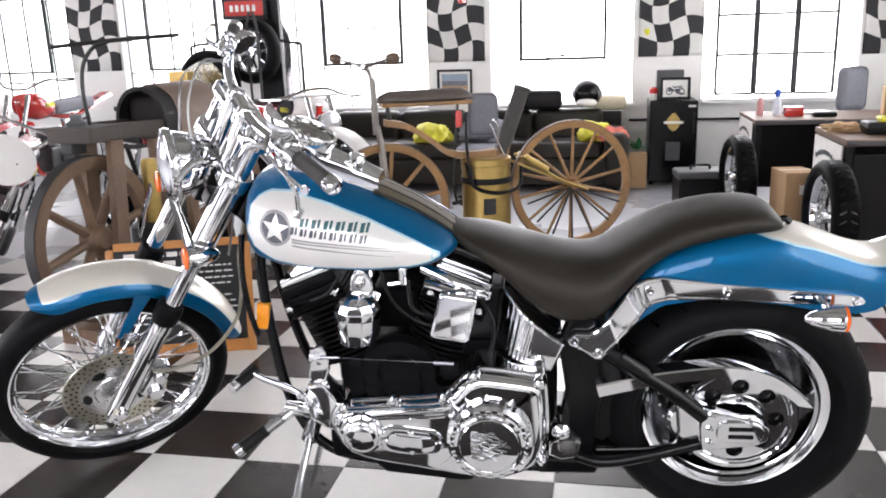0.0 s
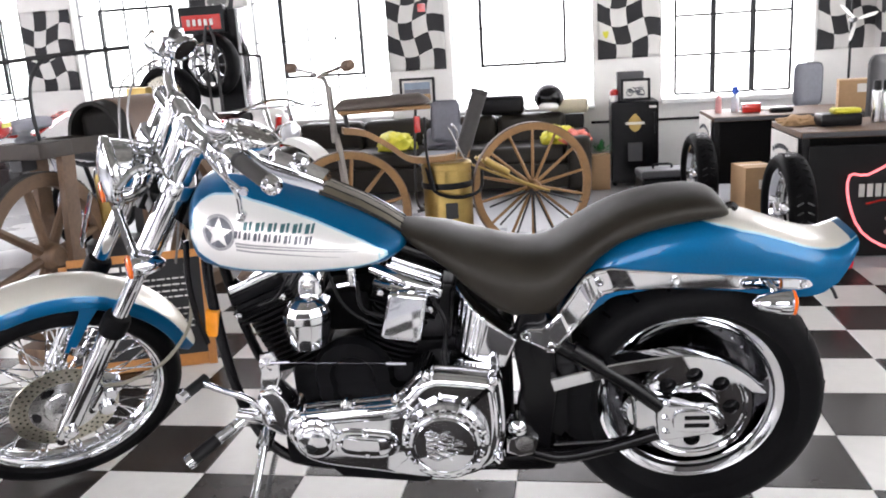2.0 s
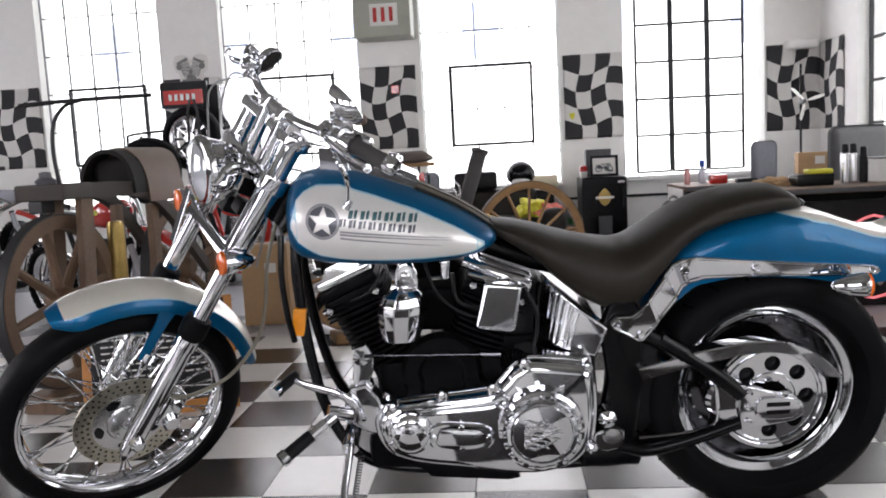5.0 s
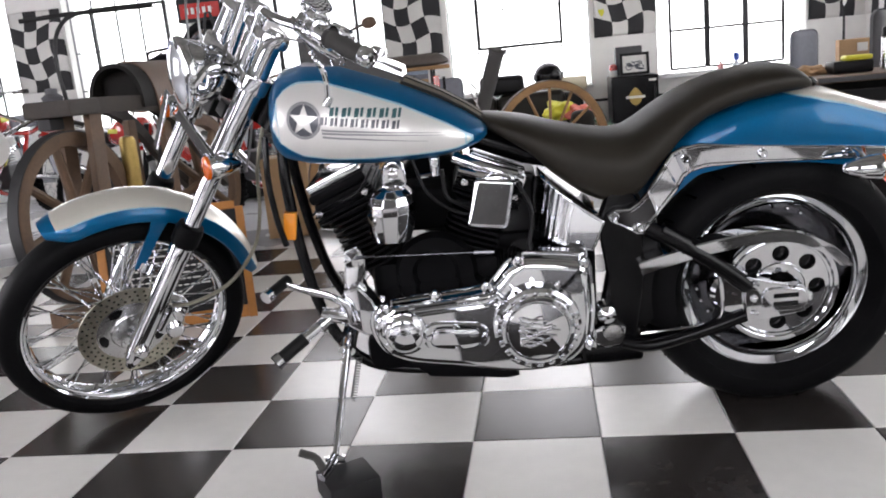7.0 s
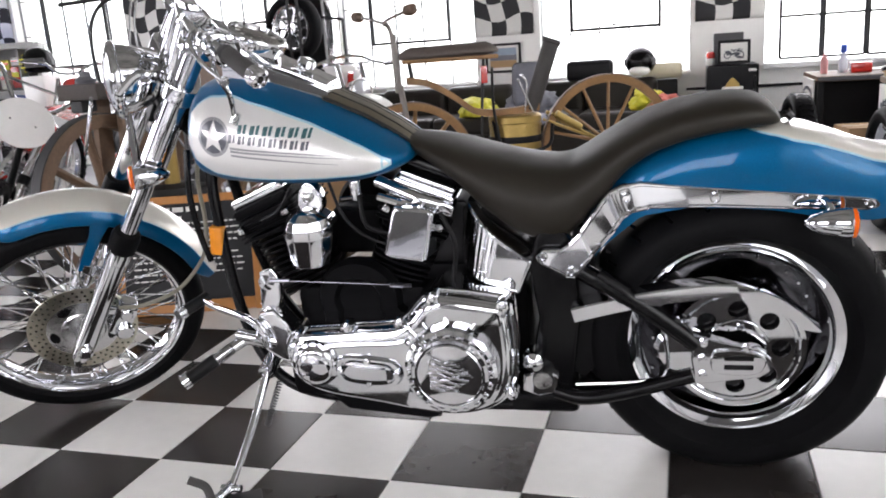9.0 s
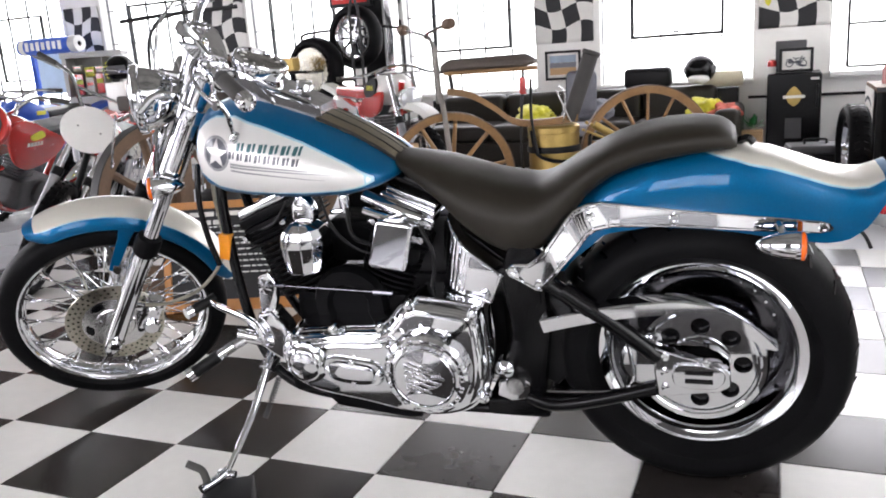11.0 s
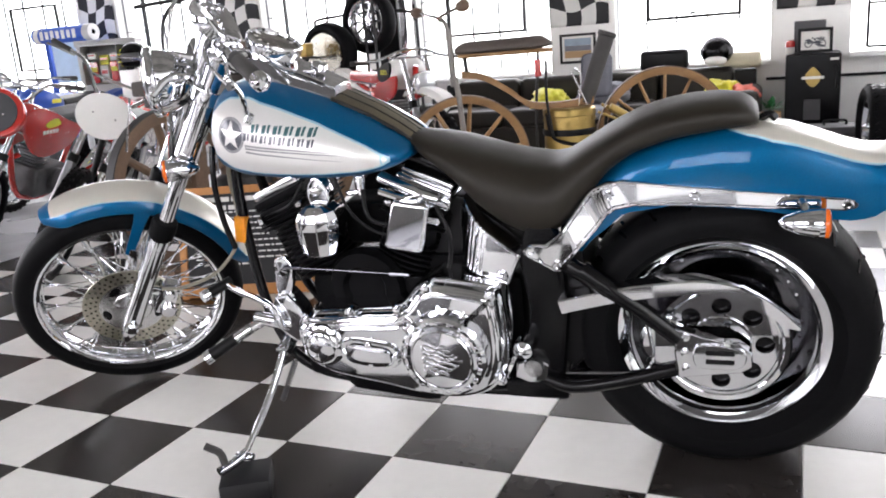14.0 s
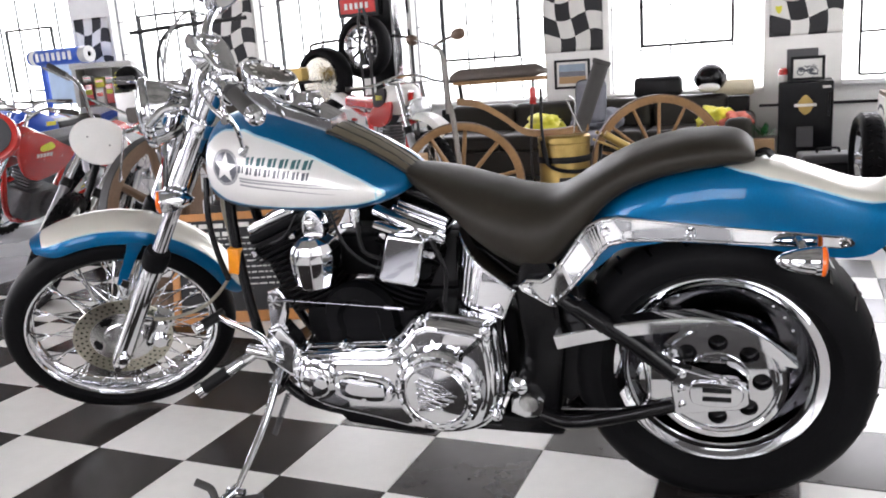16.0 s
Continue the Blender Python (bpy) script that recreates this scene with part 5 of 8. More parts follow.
for z, w, d in ((0.562, 0.034, 0.030), (0.566, 0.042, 0.040), (0.600, 0.049, 0.048), (0.640, 0.054, 0.056), (0.662, 0.053, 0.058), (0.682, 0.044, 0.052), (0.697, 0.028, 0.036), (0.703, 0.012, 0.02)):
    xc = 0.952 - 0.10 * (z - 0.63)
    sec = [(-1.0, -0.6), (-1.0, 0.25), (-0.72, 0.72), (-0.32, 1.0), (0.32, 1.0), (0.72, 0.72), (1.0, 0.25), (1.0, -0.6)]
    rings.append([(xc + 1.13 * w * a, 0.145 + d * b, z) for a, b in sec])
bridge(bm, rings)
bmesh.ops.recalc_face_normals(bm, faces=bm.faces)
bmesh.ops.bevel(bm, geom=bm.edges[:], offset=0.0022, segments=2, profile=0.5, affect="EDGES")
horn = part("horn", bm, CHROME, bike, "faceted chrome horn cover", split=50)
plate(round_outline([(0.960, 0.745), (0.937, 0.765), (0.912, 0.745), (0.908, 0.70), (0.962, 0.70)], 3), 0.12, 0.155, CHROME, "horn_bracket", horn, 0.006)
part("horn_stud", ydisc(0.937, 0.732, 0.155, [(0.013, 0), (0.013, 0.008), (0.007, 0.012), (0.0005, 0.012)], 14), STEEL, horn)
bm = bmesh.new()
tube(bm, [(0.89, 0.14, 0.765), (0.86, 0.15, 0.68), (0.80, 0.16, 0.63), (0.74, 0.15, 0.61)], 0.004, 8)
tube(bm, [(0.99, 0.12, 0.745), (1.03, 0.13, 0.69), (1.08, 0.12, 0.665)], 0.004, 8)
tube(bm, [(0.82, 0.14, 0.73), (0.81, 0.15, 0.66), (0.75, 0.15, 0.635)], 0.0055, 8)
tube(bm, [(0.64, 0.13, 0.68), (0.61, 0.14, 0.60), (0.63, 0.14, 0.50), (0.67, 0.14, 0.44)], 0.0055, 8)
pieces("engine_hose", bm, CABLE, bike, "black hoses and spark leads")
bm = lathed([(0.013, 0), (0.013, 0.04), (0.011, 0.045), (0.0005, 0.046)], Matrix.Translation((0.838, 0.11, 0.71)), 16)
tube(bm, [(0.838, 0.115, 0.715), (0.875, 0.12, 0.712)], 0.006, 8, curved=False)
part("fuel_tap", bm, CHROME, bike, "chrome fuel tap")
bm = bmesh.new()
tube(bm, [(0.79, 0.09, 0.745), (0.70, 0.11, 0.71), (0.64, 0.11, 0.69)], 0.016, 12)
tube(bm, [(0.78, 0.13, 0.72), (0.70, 0.135, 0.695)], 0.010, 10)
part("top_motor_mount", bm, CHROME, bike, "chrome engine mount under the tank")

# --- primary case ---
PR = [(1.03, 0.33), (1.035, 0.37), (1.02, 0.405), (0.985, 0.428), (0.93, 0.435), (0.84, 0.442), (0.755, 0.450), (0.725, 0.465), (0.69, 0.505), (0.655, 0.524), (0.62, 0.528), (0.505, 0.512), (0.48, 0.495), (0.472, 0.44), (0.470, 0.36), (0.48, 0.29), (0.505, 0.245), (0.55, 0.215), (0.62, 0.20), (0.70, 0.205), (0.80, 0.225), (0.92, 0.245), (0.985, 0.268), (1.015, 0.295)]
pp = [Vector((x, 0, z)) for x, z in round_outline(PR, 3)]
bm = bmesh.new()
def pr_ring(y, inset):
    c = Vector((0.74, 0, 0.345))
    out = []
    n = len(pp)
    for i, p in enumerate(pp):
        t = (pp[(i + 1) % n] - pp[i - 1]).normalized()
        nn = Vector((-t.z, 0, t.x))
        if nn.dot(p - c) > 0 and abs(nn.dot(p - c)) > 0:
            nn = -nn
        out.append(p + nn * inset + Vector((0, y, 0)))
    return out


bridge(bm, [pr_ring(0.11, 0.004), pr_ring(0.20, 0.0), pr_ring(0.207, 0.004), pr_ring(0.207, 0.010), pr_ring(0.225, 0.014), pr_ring(0.236, 0.022), pr_ring(0.242, 0.036)])
bmesh.ops.recalc_face_normals(bm, faces=bm.faces)
primary = part("primary_cover", bm, CHROME, bike, "chrome primary drive cover", split=40)
# raised ridges on the cover
bm = bmesh.new()
for z0, z1, y in ((0.414, 0.420, 0.240), (0.392, 0.396, 0.243)):
    tube(bm, [(0.975, y, z0), (0.85, y, z0 + 0.010), (0.745, y, z1 + 0.012), (0.71, y - 0.002, z1 + 0.026)], 0.006, 8)
for deg in (62, 92, 116, 134, 148):
    ca, sa = math.cos(radians(deg)), math.sin(radians(deg))
    tube(bm, [(0.620 - 0.110 * ca, 0.240, 0.346 + 0.110 * sa), (0.620 - 0.166 * ca, 0.226, 0.346 + 0.150 * sa)], (0.009, 0.006), 12, curved=False, flat=0.8)
pieces("cover_rib", bm, CHROME, primary)
bm = bmesh.new()
for x, z in ((0.655, 0.512), (0.498, 0.495), (0.862, 0.440), (0.735, 0.452), (0.985, 0.415), (0.49, 0.275)):
    lathe(bm, [(0.015, 0.205), (0.016, 0.228), (0.013, 0.236), (0.009, 0.236), (0.009, 0.243), (0.0005, 0.245)], axes((x, 0, z), (1, 0, 0), (0, 0, -1), (0, 1, 0)), 14)
pieces("cover_bolt", bm, CHROME, primary)
# derby cover
DX, DZ = 0.620, 0.346
derby = part("derby_cover", ydisc(DX, DZ, 0.23, [(0.106, -0.02), (0.108, 0.02), (0.106, 0.035), (0.098, 0.041), (0.090, 0.041), (0.087, 0.046), (0.080, 0.048), (0.078, 0.0455), (0.076, 0.0455), (0.073, 0.049), (0.0005, 0.053)], 56), CHROME, primary, "round chrome derby cover with raised flames")
bm = bmesh.new()
random.seed(7)
for k in range(9):
    z = DZ + 0.034 - 0.0085 * k
    L = 0.085 - abs(k - 4) * 0.008
    pts = [(DX + 0.045 - L * u * 1.15, 0.2835, z + 0.004 * math.sin(u * 9 + k * 1.7) + 0.006 * u * (k - 4) * -0.12) for u in (0, 0.2, 0.4, 0.6, 0.8, 1.0)]
    tube(bm, pts, (0.0036, 0.0012), 6, n=4, flat=0.7)
for k in range(5):
    lathe(bm, [(0.005, 0), (0.004, 0.004), (0.0005, 0.005)], axes((DX + 0.03 + 0.008 * (k % 2), 0.281, DZ - 0.02 + 0.011 * k), (1, 0, 0), (0, 0, -1), (0, 1, 0)), 8)
pieces("flame_relief", bm, STEEL, derby, "raised flame relief")
bm = bmesh.new()
for i in range(20):
    a = 2 * math.pi * i / 20
    box(bm, 0.094, 0, 0.2715, 0.010, 0.016, 0.003, 0.001, m=axes((DX, 0, DZ), (1, 0, 0), (0, 0, -1), (0, 1, 0)) @ Matrix.Rotation(a, 4, "Z"))
pieces("rim_notch", bm, CHROME, derby)
# front round cover
EX, EZ = 0.945, 0.352
alt = part("alternator_cover", ydisc(EX, EZ, 0.225, [(0.056, -0.02), (0.058, 0.015), (0.055, 0.026), (0.047, 0.030), (0.044, 0.034), (0.041, 0.034), (0.038, 0.0365), (0.028, 0.0392), (0.014, 0.0405), (0.0005, 0.041)], 40), CHROME, primary, "round chrome cover")
# oval inspection cover
ov = round_outline([(0.895, 0.335), (0.887, 0.362), (0.86, 0.372), (0.80, 0.366), (0.757, 0.358), (0.742, 0.332), (0.755, 0.304), (0.80, 0.296), (0.86, 0.302), (0.888, 0.312)], 3)
oc = Vector((0.818, 0, 0.334))
bm = bmesh.new()
bridge(bm, [[(oc + (Vector((x, 0, z)) - oc) * k + Vector((0, y, 0))) for x, z in ov] for k, y in ((1.08, 0.22), (1.08, 0.244), (1.0, 0.252), (0.86, 0.252), (0.84, 0.247), (0.80, 0.247), (0.77, 0.256), (0.4, 0.260))])
bmesh.ops.recalc_face_normals(bm, faces=bm.faces)
insp = part("inspection_cover", bm, CHROME, primary, "oval chrome inspection cover")
bm = bmesh.new()
for x, z in ((0.818, 0.362), (0.818, 0.306), (0.886, 0.337), (0.75, 0.331)):
    bolt(bm, x, 0.252, z, 0.008, 0.006)
pieces("cover_bolt", bm, CHROME, insp)
# dark sump under the cover
plate([(0.95, 0.25), (0.68, 0.21), (0.67, 0.185), (0.70, 0.18), (0.90, 0.20)], 0.05, 0.20, ENGINE, "sump", crank, 0.008)
# inner chrome link and rods above the cover
bm = tubed([(1.03, 0.19, 0.54), (0.72, 0.185, 0.525)], 0.0014, 8, curved=False)
tube(bm, [(1.05, 0.19, 0.54), (1.0, 0.19, 0.54)], 0.005, 8, curved=False)
tube(bm, [(0.76, 0.186, 0.527), (0.71, 0.185, 0.524)], 0.006, 8, curved=False)
part("shift_rod", bm, DARKCHROME, bike, "thin chrome shift rod")
bm = slabbed([(1.075, 0.56), (1.045, 0.57), (1.025, 0.54), (1.03, 0.50), (1.055, 0.43), (1.08, 0.42), (1.085, 0.48)], 0.17, 0.19, SIDE, 0.005)
lathe(bm, [(0.02, 0), (0.02, 0.03), (0.0005, 0.035)], axes((1.06, 0.16, 0.535), (1, 0, 0), (0, 0, -1), (0, 1, 0)), 16)
lathe(bm, [(0.022, 0), (0.022, 0.03), (0.0005, 0.035)], axes((1.055, 0.16, 0.455), (1, 0, 0), (0, 0, -1), (0, 1, 0)), 16)
part("shift_linkage", bm, CHROME, bike, "chrome shift linkage plate")
# amber reflector on the down tube
part("reflector", boxed(1.222, 0.078, 0.600, 0.034, 0.03, 0.074, 0.005, m=Matrix.Translation((1.2, 0.12, 0.61)) @ Matrix.Rotation(radians(-8), 4, "Y") @ Matrix.Translation((-1.2, -0.12, -0.61))), AMBER, bike, "amber side reflector")
bm = bmesh.new()
tube(bm, [(1.245, 0.10, 0.84), (1.25, 0.12, 0.74), (1.245, 0.12, 0.64), (1.235, 0.11, 0.56)], 0.008, 10)
part("crash_loop", bm, BLACK, bike)

# --- forward controls ---
bm = bmesh.new()
tube(bm, [(1.237, 0.185, 0.487), (1.20, 0.19, 0.470), (1.12, 0.205, 0.448), (1.085, 0.21, 0.42), (1.075, 0.21, 0.38)], (0.011, 0.015), 12, flat=0.7)
shift = part("shift_lever", bm, CHROME, bike, "chrome forward shift lever")
part("shift_peg", tubed([Vector((1.230, 0.170, 0.490)), Vector((1.265, 0.230, 0.478))], 0.014, 14, curved=False), BLACKP, shift, "black rubber toe peg")
part("peg_end", tubed([Vector((1.264, 0.229, 0.4785)), Vector((1.273, 0.245, 0.4755))], 0.016, 14, curved=False), CHROME, shift)
bm = bmesh.new()
tube(bm, [(1.06, 0.18, 0.37), (1.10, 0.20, 0.39), (1.15, 0.21, 0.405)], 0.022, 14, flat=0.8)
tube(bm, [(1.12, 0.20, 0.40), (1.155, 0.235, 0.385)], 0.014, 12, curved=False)
peg = part("footpeg", bm, CHROME, bike, "chrome forward footpeg with a black rubber")
tp = [Vector((1.155, 0.235, 0.385)), Vector((1.245, 0.298, 0.336))]
part("peg_sleeve", tubed([tp[0], tp[0].lerp(tp[1], 0.42)], 0.0145, 14, curved=False), CHROME, peg)
part("peg_rubber", tubed([tp[0].lerp(tp[1], 0.38), tp[1]], 0.0165, 16, curved=False), BLACKP, peg)
part("peg_end", tubed([tp[1], tp[1] + (tp[1] - tp[0]).normalized() * 0.018], 0.0195, 16, curved=False), CHROME, peg)
bm = slabbed([(1.09, 0.46), (1.05, 0.47), (1.02, 0.43), (1.0, 0.37), (1.01, 0.32), (1.05, 0.33), (1.09, 0.36), (1.11, 0.41)], 0.14, 0.20, SIDE, 0.01)
part("control_bracket", bm, CHROME, bike, "chrome forward control bracket")

# --- side stand, standing on its wooden pad ---
inv = BIKE.inverted()
W = lambda x, y, z: inv @ Vector((x, y, z))
bm = tubed([W(0.024, 0.005, 0.265), W(0.016, -0.05, 0.186), W(0.018, -0.125, 0.126), W(0.020, -0.203, 0.070)], (0.011, 0.0075), 12, n=3)
tube(bm, [W(0.026, 0.075, 0.31), W(0.024, 0.0, 0.262)], 0.021, 14, curved=False)
tube(bm, [W(0.020, -0.198, 0.072), W(0.016, -0.245, 0.066), W(0.009, -0.294, 0.066)], 0.012, 12, flat=0.6)
tube(bm, [W(0.045, -0.205, 0.066), W(-0.002, -0.212, 0.066)], 0.009, 10, curved=False)
stand = part("side_stand", bm, CHROME, bike, "chrome side stand swung out")
part("stand_tab", tubed([W(0.008, -0.268, 0.072), W(-0.008, -0.262, 0.098), W(-0.029, -0.272, 0.114), W(-0.040, -0.276, 0.120)], 0.0095, 10), GRIP, stand, "black rubber stand tab")
bm = bmesh.new()
a0, a1 = W(0.048, 0.02, 0.235), W(0.036, -0.045, 0.145)
coil = []
dd = a1 - a0
e1 = dd.orthogonal().normalized()
e2 = dd.normalized().cross(e1)
for i in range(140):
    u = i / 139
    q = u * 2 * math.pi * 16
    coil.append(a0 + dd * u + (e1 * math.cos(q) + e2 * math.sin(q)) * 0.007)
tube(bm, coil, 0.0018, 5, curved=False)
part("stand_spring", bm, DGREY, stand)

# wooden block under the stand
blk = tagged(part("stand_block", boxed(0, 0, 0.029, 0.12, 0.12, 0.056, 0.004), CHARB), "small black wooden block under the side stand", "block")
blk.matrix_world = pose(0.062, -0.262, 0.001, 0, 0, 32)

# ---- things on and along the north wall ----
def flag(name, x0, x1, z0, z1, m, label, shift=0, cols=4, rows=5):
    """A hanging checkered banner with wavy squares; its cells follow bent lines."""
    bm = bmesh.new()
    sub = 5
    w, h = x1 - x0, z1 - z0
    vs = []
    for i in range(cols * sub + 1):
        col = []
        for k in range(rows * sub + 1):
            u, v = i / (cols * sub), k / (rows * sub)
            eu, ev = min(u, 1 - u) * 2, min(v, 1 - v) * 2
            du = 0.050 * math.sin(v * 7.2 + 0.8) * min(1, eu * 2.5)
            dv = 0.048 * math.sin(u * 6.6 + 2.4) * min(1, ev * 2.5)
            col.append(bm.verts.new(m @ Vector((x0 + (u + du) * w, -0.012 - 0.006 * math.sin(u * 9 + v * 5), z0 + (v + dv) * h))))
        vs.append(col)
    for i in range(cols * sub):
        for k in range(rows * sub):
            f = bm.faces.new((vs[i][k], vs[i + 1][k], vs[i + 1][k + 1], vs[i][k + 1]))
            f.material_index = (i // sub + k // sub + shift) % 2
    bmesh.ops.recalc_face_normals(bm, faces=bm.faces)
    bmesh.ops.solidify(bm, geom=bm.faces[:], thickness=0.002)
    return tagged(part(name, bm, [FLAGW, FLAGB], split=0), label, "flag", "checkered flags on the wall")


NW = Matrix.Translation((0, YN, 0))
f3 = flag("checkered_flag", 1.07, 1.635, 1.09, 1.885, NW, "black and white checkered flag with a yellow mark", 1)
part("flag_mark", slabbed(round_outline([(1.135, 1.335), (1.165, 1.34), (1.165, 1.30), (1.145, 1.275), (1.122, 1.30), (1.115, 1.34)], 2), 0.02, 0.024, axes((0, YN, 0), (1, 0, 0), (0, 0, 1), (0, -1, 0))), YELLOW, f3, "small yellow mark")
f2 = flag("checkered_flag", -0.90, -0.345, 1.09, 1.885, NW, "black and white checkered flag with a red mark", 0)
part("flag_mark", boxed(-0.55, YN - 0.022, 1.66, 0.075, 0.004, 0.075, 0.001), RED, f2, "small red mark")
flag("checkered_flag", 2.965, 3.455, 1.065, 1.86, NW, "black and white checkered flag by the room corner", 1)
flag("checkered_flag", 0.0, 0.55, 1.065, 1.86, axes((XE, YN, 0), (0, -1, 0), (1, 0, 0), (0, 0, 1)), "black and white checkered flag on the side wall", 0)
flag("checkered_flag", -4.70, -4.14, 1.09, 1.885, NW, "black and white checkered flag between windows", 0)
flag("checkered_flag", -2.85, -2.28, 1.09, 1.885, NW, "black and white checkered flag behind the wheel rack", 1)
flag("checkered_flag", -6.72, -6.18, 1.09, 1.885, NW, "black and white checkered flag at the far end", 1)


HAZE = mat("hazy_blue_print", (0.26, 0.33, 0.42), 0.5, 0, 0.2, 12)


def picture(name, x0, x1, z0, z1, y, label, tilt=0.0, art=GREYPRINT, art2=PAPER):
    ob = thing(name, Matrix.Translation(((x0 + x1) / 2, y, z0)) @ Matrix.Rotation(radians(tilt), 4, "X"), label, "picture")
    w, h = x1 - x0, z1 - z0
    bm = bmesh.new()
    for sx in (-1, 1):
        box(bm, sx * (w / 2 - 0.011), 0, h / 2, 0.022, 0.02, h, 0.002)
    for zz in (0.011, h - 0.011):
        box(bm, 0, 0, zz, w - 0.044, 0.02, 0.022, 0.002)
    part("picture_frame", bm, BLACKP, ob, smooth=False)
    part("mount", boxed(0, 0.004, h / 2, w - 0.04, 0.004, h - 0.04), art2, ob, smooth=False)
    bm = bmesh.new()
    if art is GREYPRINT:
        random.seed(3)
        for i in range(26):
            a = random.uniform(0, 6.3)
            box(bm, random.gauss(0, w * 0.13), 0.001, h * 0.42 + random.gauss(0, h * 0.07), random.uniform(0.01, w * 0.2), 0.002, 0.008, m=Matrix.Translation((0, 0, h * 0.42)) @ Matrix.Rotation(random.uniform(-0.8, 0.8), 4, "Y") @ Matrix.Translation((0, -0.0003 * i, -h * 0.42)))
        for cx in (-w * 0.2, w * 0.2):
            lathe(bm, [(h * 0.15, 0), (h * 0.15, 0.002), (h * 0.11, 0.002), (h * 0.11, 0)], axes((cx, 0, h * 0.36), (1, 0, 0), (0, 0, 1), (0, -1, 0)), 18, loop=True)
        part("drawing", bm, INK, ob, "dark motorcycle drawing", smooth=False)["kind"] = "stuff"
    else:
        for i, (za, zb) in enumerate(((0.18, 0.42), (0.42, 0.60), (0.60, 0.84))):
            b2 = boxed(0, 0.0, h * (za + zb) / 2, w * 0.74, 0.004, h * (zb - za) - 0.001)
            part("print", b2, (art, GREYF, HAZE)[i], ob, smooth=False)
    return ob


picture("wall_picture", -0.81, -0.47, 0.752, 1.02, YN - 0.014, "black framed landscape print on the wall", 0, CARD)

# fridge
fr = thing("mini_fridge", Matrix.Translation((1.36, 5.68, 0)), "black mini fridge with a gold and white shield emblem", "fridge")
part("fridge_body", boxed(0, 0.02, 0.375, 0.40, 0.46, 0.71, 0.012), BLACKP, fr)
part("fridge_door", boxed(0, -0.235, 0.38, 0.40, 0.045, 0.70, 0.012), BLACK, fr)
part("handle", boxed(0.17, -0.265, 0.55, 0.016, 0.02, 0.18, 0.005), BLACKP, fr)
bm = slabbed(round_outline([(0.0, 0.16), (0.045, 0.12), (0.075, 0.07), (0.06, 0.0), (0.0, -0.05), (-0.06, 0.0), (-0.075, 0.07), (-0.045, 0.12)], 2), 0.0, 0.003, axes((0, -0.258, 0.51), (0.75, 0, 0), (0, 0, 0.75), (0, -1, 0)))
part("emblem", bm, BRASS, fr, "gold shield emblem")
part("emblem_bar", boxed(0, -0.263, 0.548, 0.16, 0.004, 0.022), PAPER, fr, "white bar across the emblem", smooth=False)
part("emblem_print", boxed(0, -0.2595, 0.30, 0.12, 0.002, 0.16, 0.0), DGREY, fr, smooth=False)
part("maker_plate", boxed(0.15, -0.260, 0.685, 0.06, 0.003, 0.018), PAPER, fr, smooth=False)
for sx in (-0.17, 0.17):
    for sy in (-0.2, 0.2):
        part("foot", lathed([(0.018, 0), (0.018, 0.022)], Matrix.Translation((sx, sy, 0)), 10), BLACKP, fr)
picture("framed_drawing", 1.245, 1.495, 0.737, 0.925, 5.48, "black framed pencil drawing standing on the fridge", -8)
bx = tagged(part("small_box", boxed(1.33, 5.62, 0.86, 0.23, 0.12, 0.246, 0.006), DGREY), "dark grey box behind the framed drawing", "box")
bx2 = thing("jar", Matrix.Translation((1.19, 5.55, 0.732)), "small jar with a red top on the fridge", "jar")
part("jar_body", lathed([(0.03, 0), (0.034, 0.01), (0.034, 0.05), (0.028, 0.055)], None, 16), PAPER, bx2)
part("jar_top", lathed([(0.036, 0.055), (0.036, 0.095), (0.02, 0.11), (0.0005, 0.112)], None, 16), RED, bx2)
# wall rail behind the fridge
tagged(part("wall_conduit", tubed([(1.0, YN - 0.02, 0.52), (3.4, YN - 0.02, 0.52)], 0.012, 8, curved=False), BLACKP), "black conduit along the wall", "conduit", kind="structure")


# sofa
def sofa(x0, x1, yb):
    w = x1 - x0
    ob = thing("sofa", Matrix.Translation(((x0 + x1) / 2, yb, 0)), "black leather sofa with clothes and bags on it", "sofa")
    part("sofa_base", boxed(0, -0.40, 0.17, w - 0.28, 0.76, 0.22, 0.03), LEATHER, ob)
    for s in (-1, 1):
        part("armrest", boxed(s * (w / 2 - 0.10), -0.42, 0.27, 0.20, 0.84, 0.46, 0.06, seg=4), LEATHER, ob)
    n = 4
    cw = (w - 0.42) / n
    for i in range(n):
        cx = -w / 2 + 0.21 + cw * (i + 0.5)
        part("seat_cushion", boxed(cx, -0.44, 0.345, cw - 0.012, 0.64, 0.15, 0.045, seg=4), LEATHER, ob)
        part("back_cushion", boxed(cx, -0.13, 0.50, cw - 0.012, 0.20, 0.32, 0.06, seg=4, m=Matrix.Translation((0, -0.02, 0))), LEATHER, ob)
    part("sofa_back", boxed(0, -0.05, 0.33, w - 0.1, 0.10, 0.60, 0.02), BLACKP, ob)
    for s in (-1, 1):
        for y in (-0.75, -0.08):
            part("foot", boxed(s * (w / 2 - 0.1), y, 0.03, 0.06, 0.06, 0.06, 0.006), BLACKP, ob)
    return ob


sofa(-1.95, 0.98, 5.85)
# helmet
hm = thing("helmet", Matrix.Translation((0.62, 5.68, 0.66)), "white and black motocross helmet on the sofa back", "helmet")
bm = bmesh.new()
bmesh.ops.create_uvsphere(bm, u_segments=28, v_segments=18, radius=0.13)
for v in bm.verts:
    v.co.z = v.co.z * 0.95 + 0.13
    v.co.y *= 1.15
    if v.co.z < 0.04:
        v.co.z = 0.04
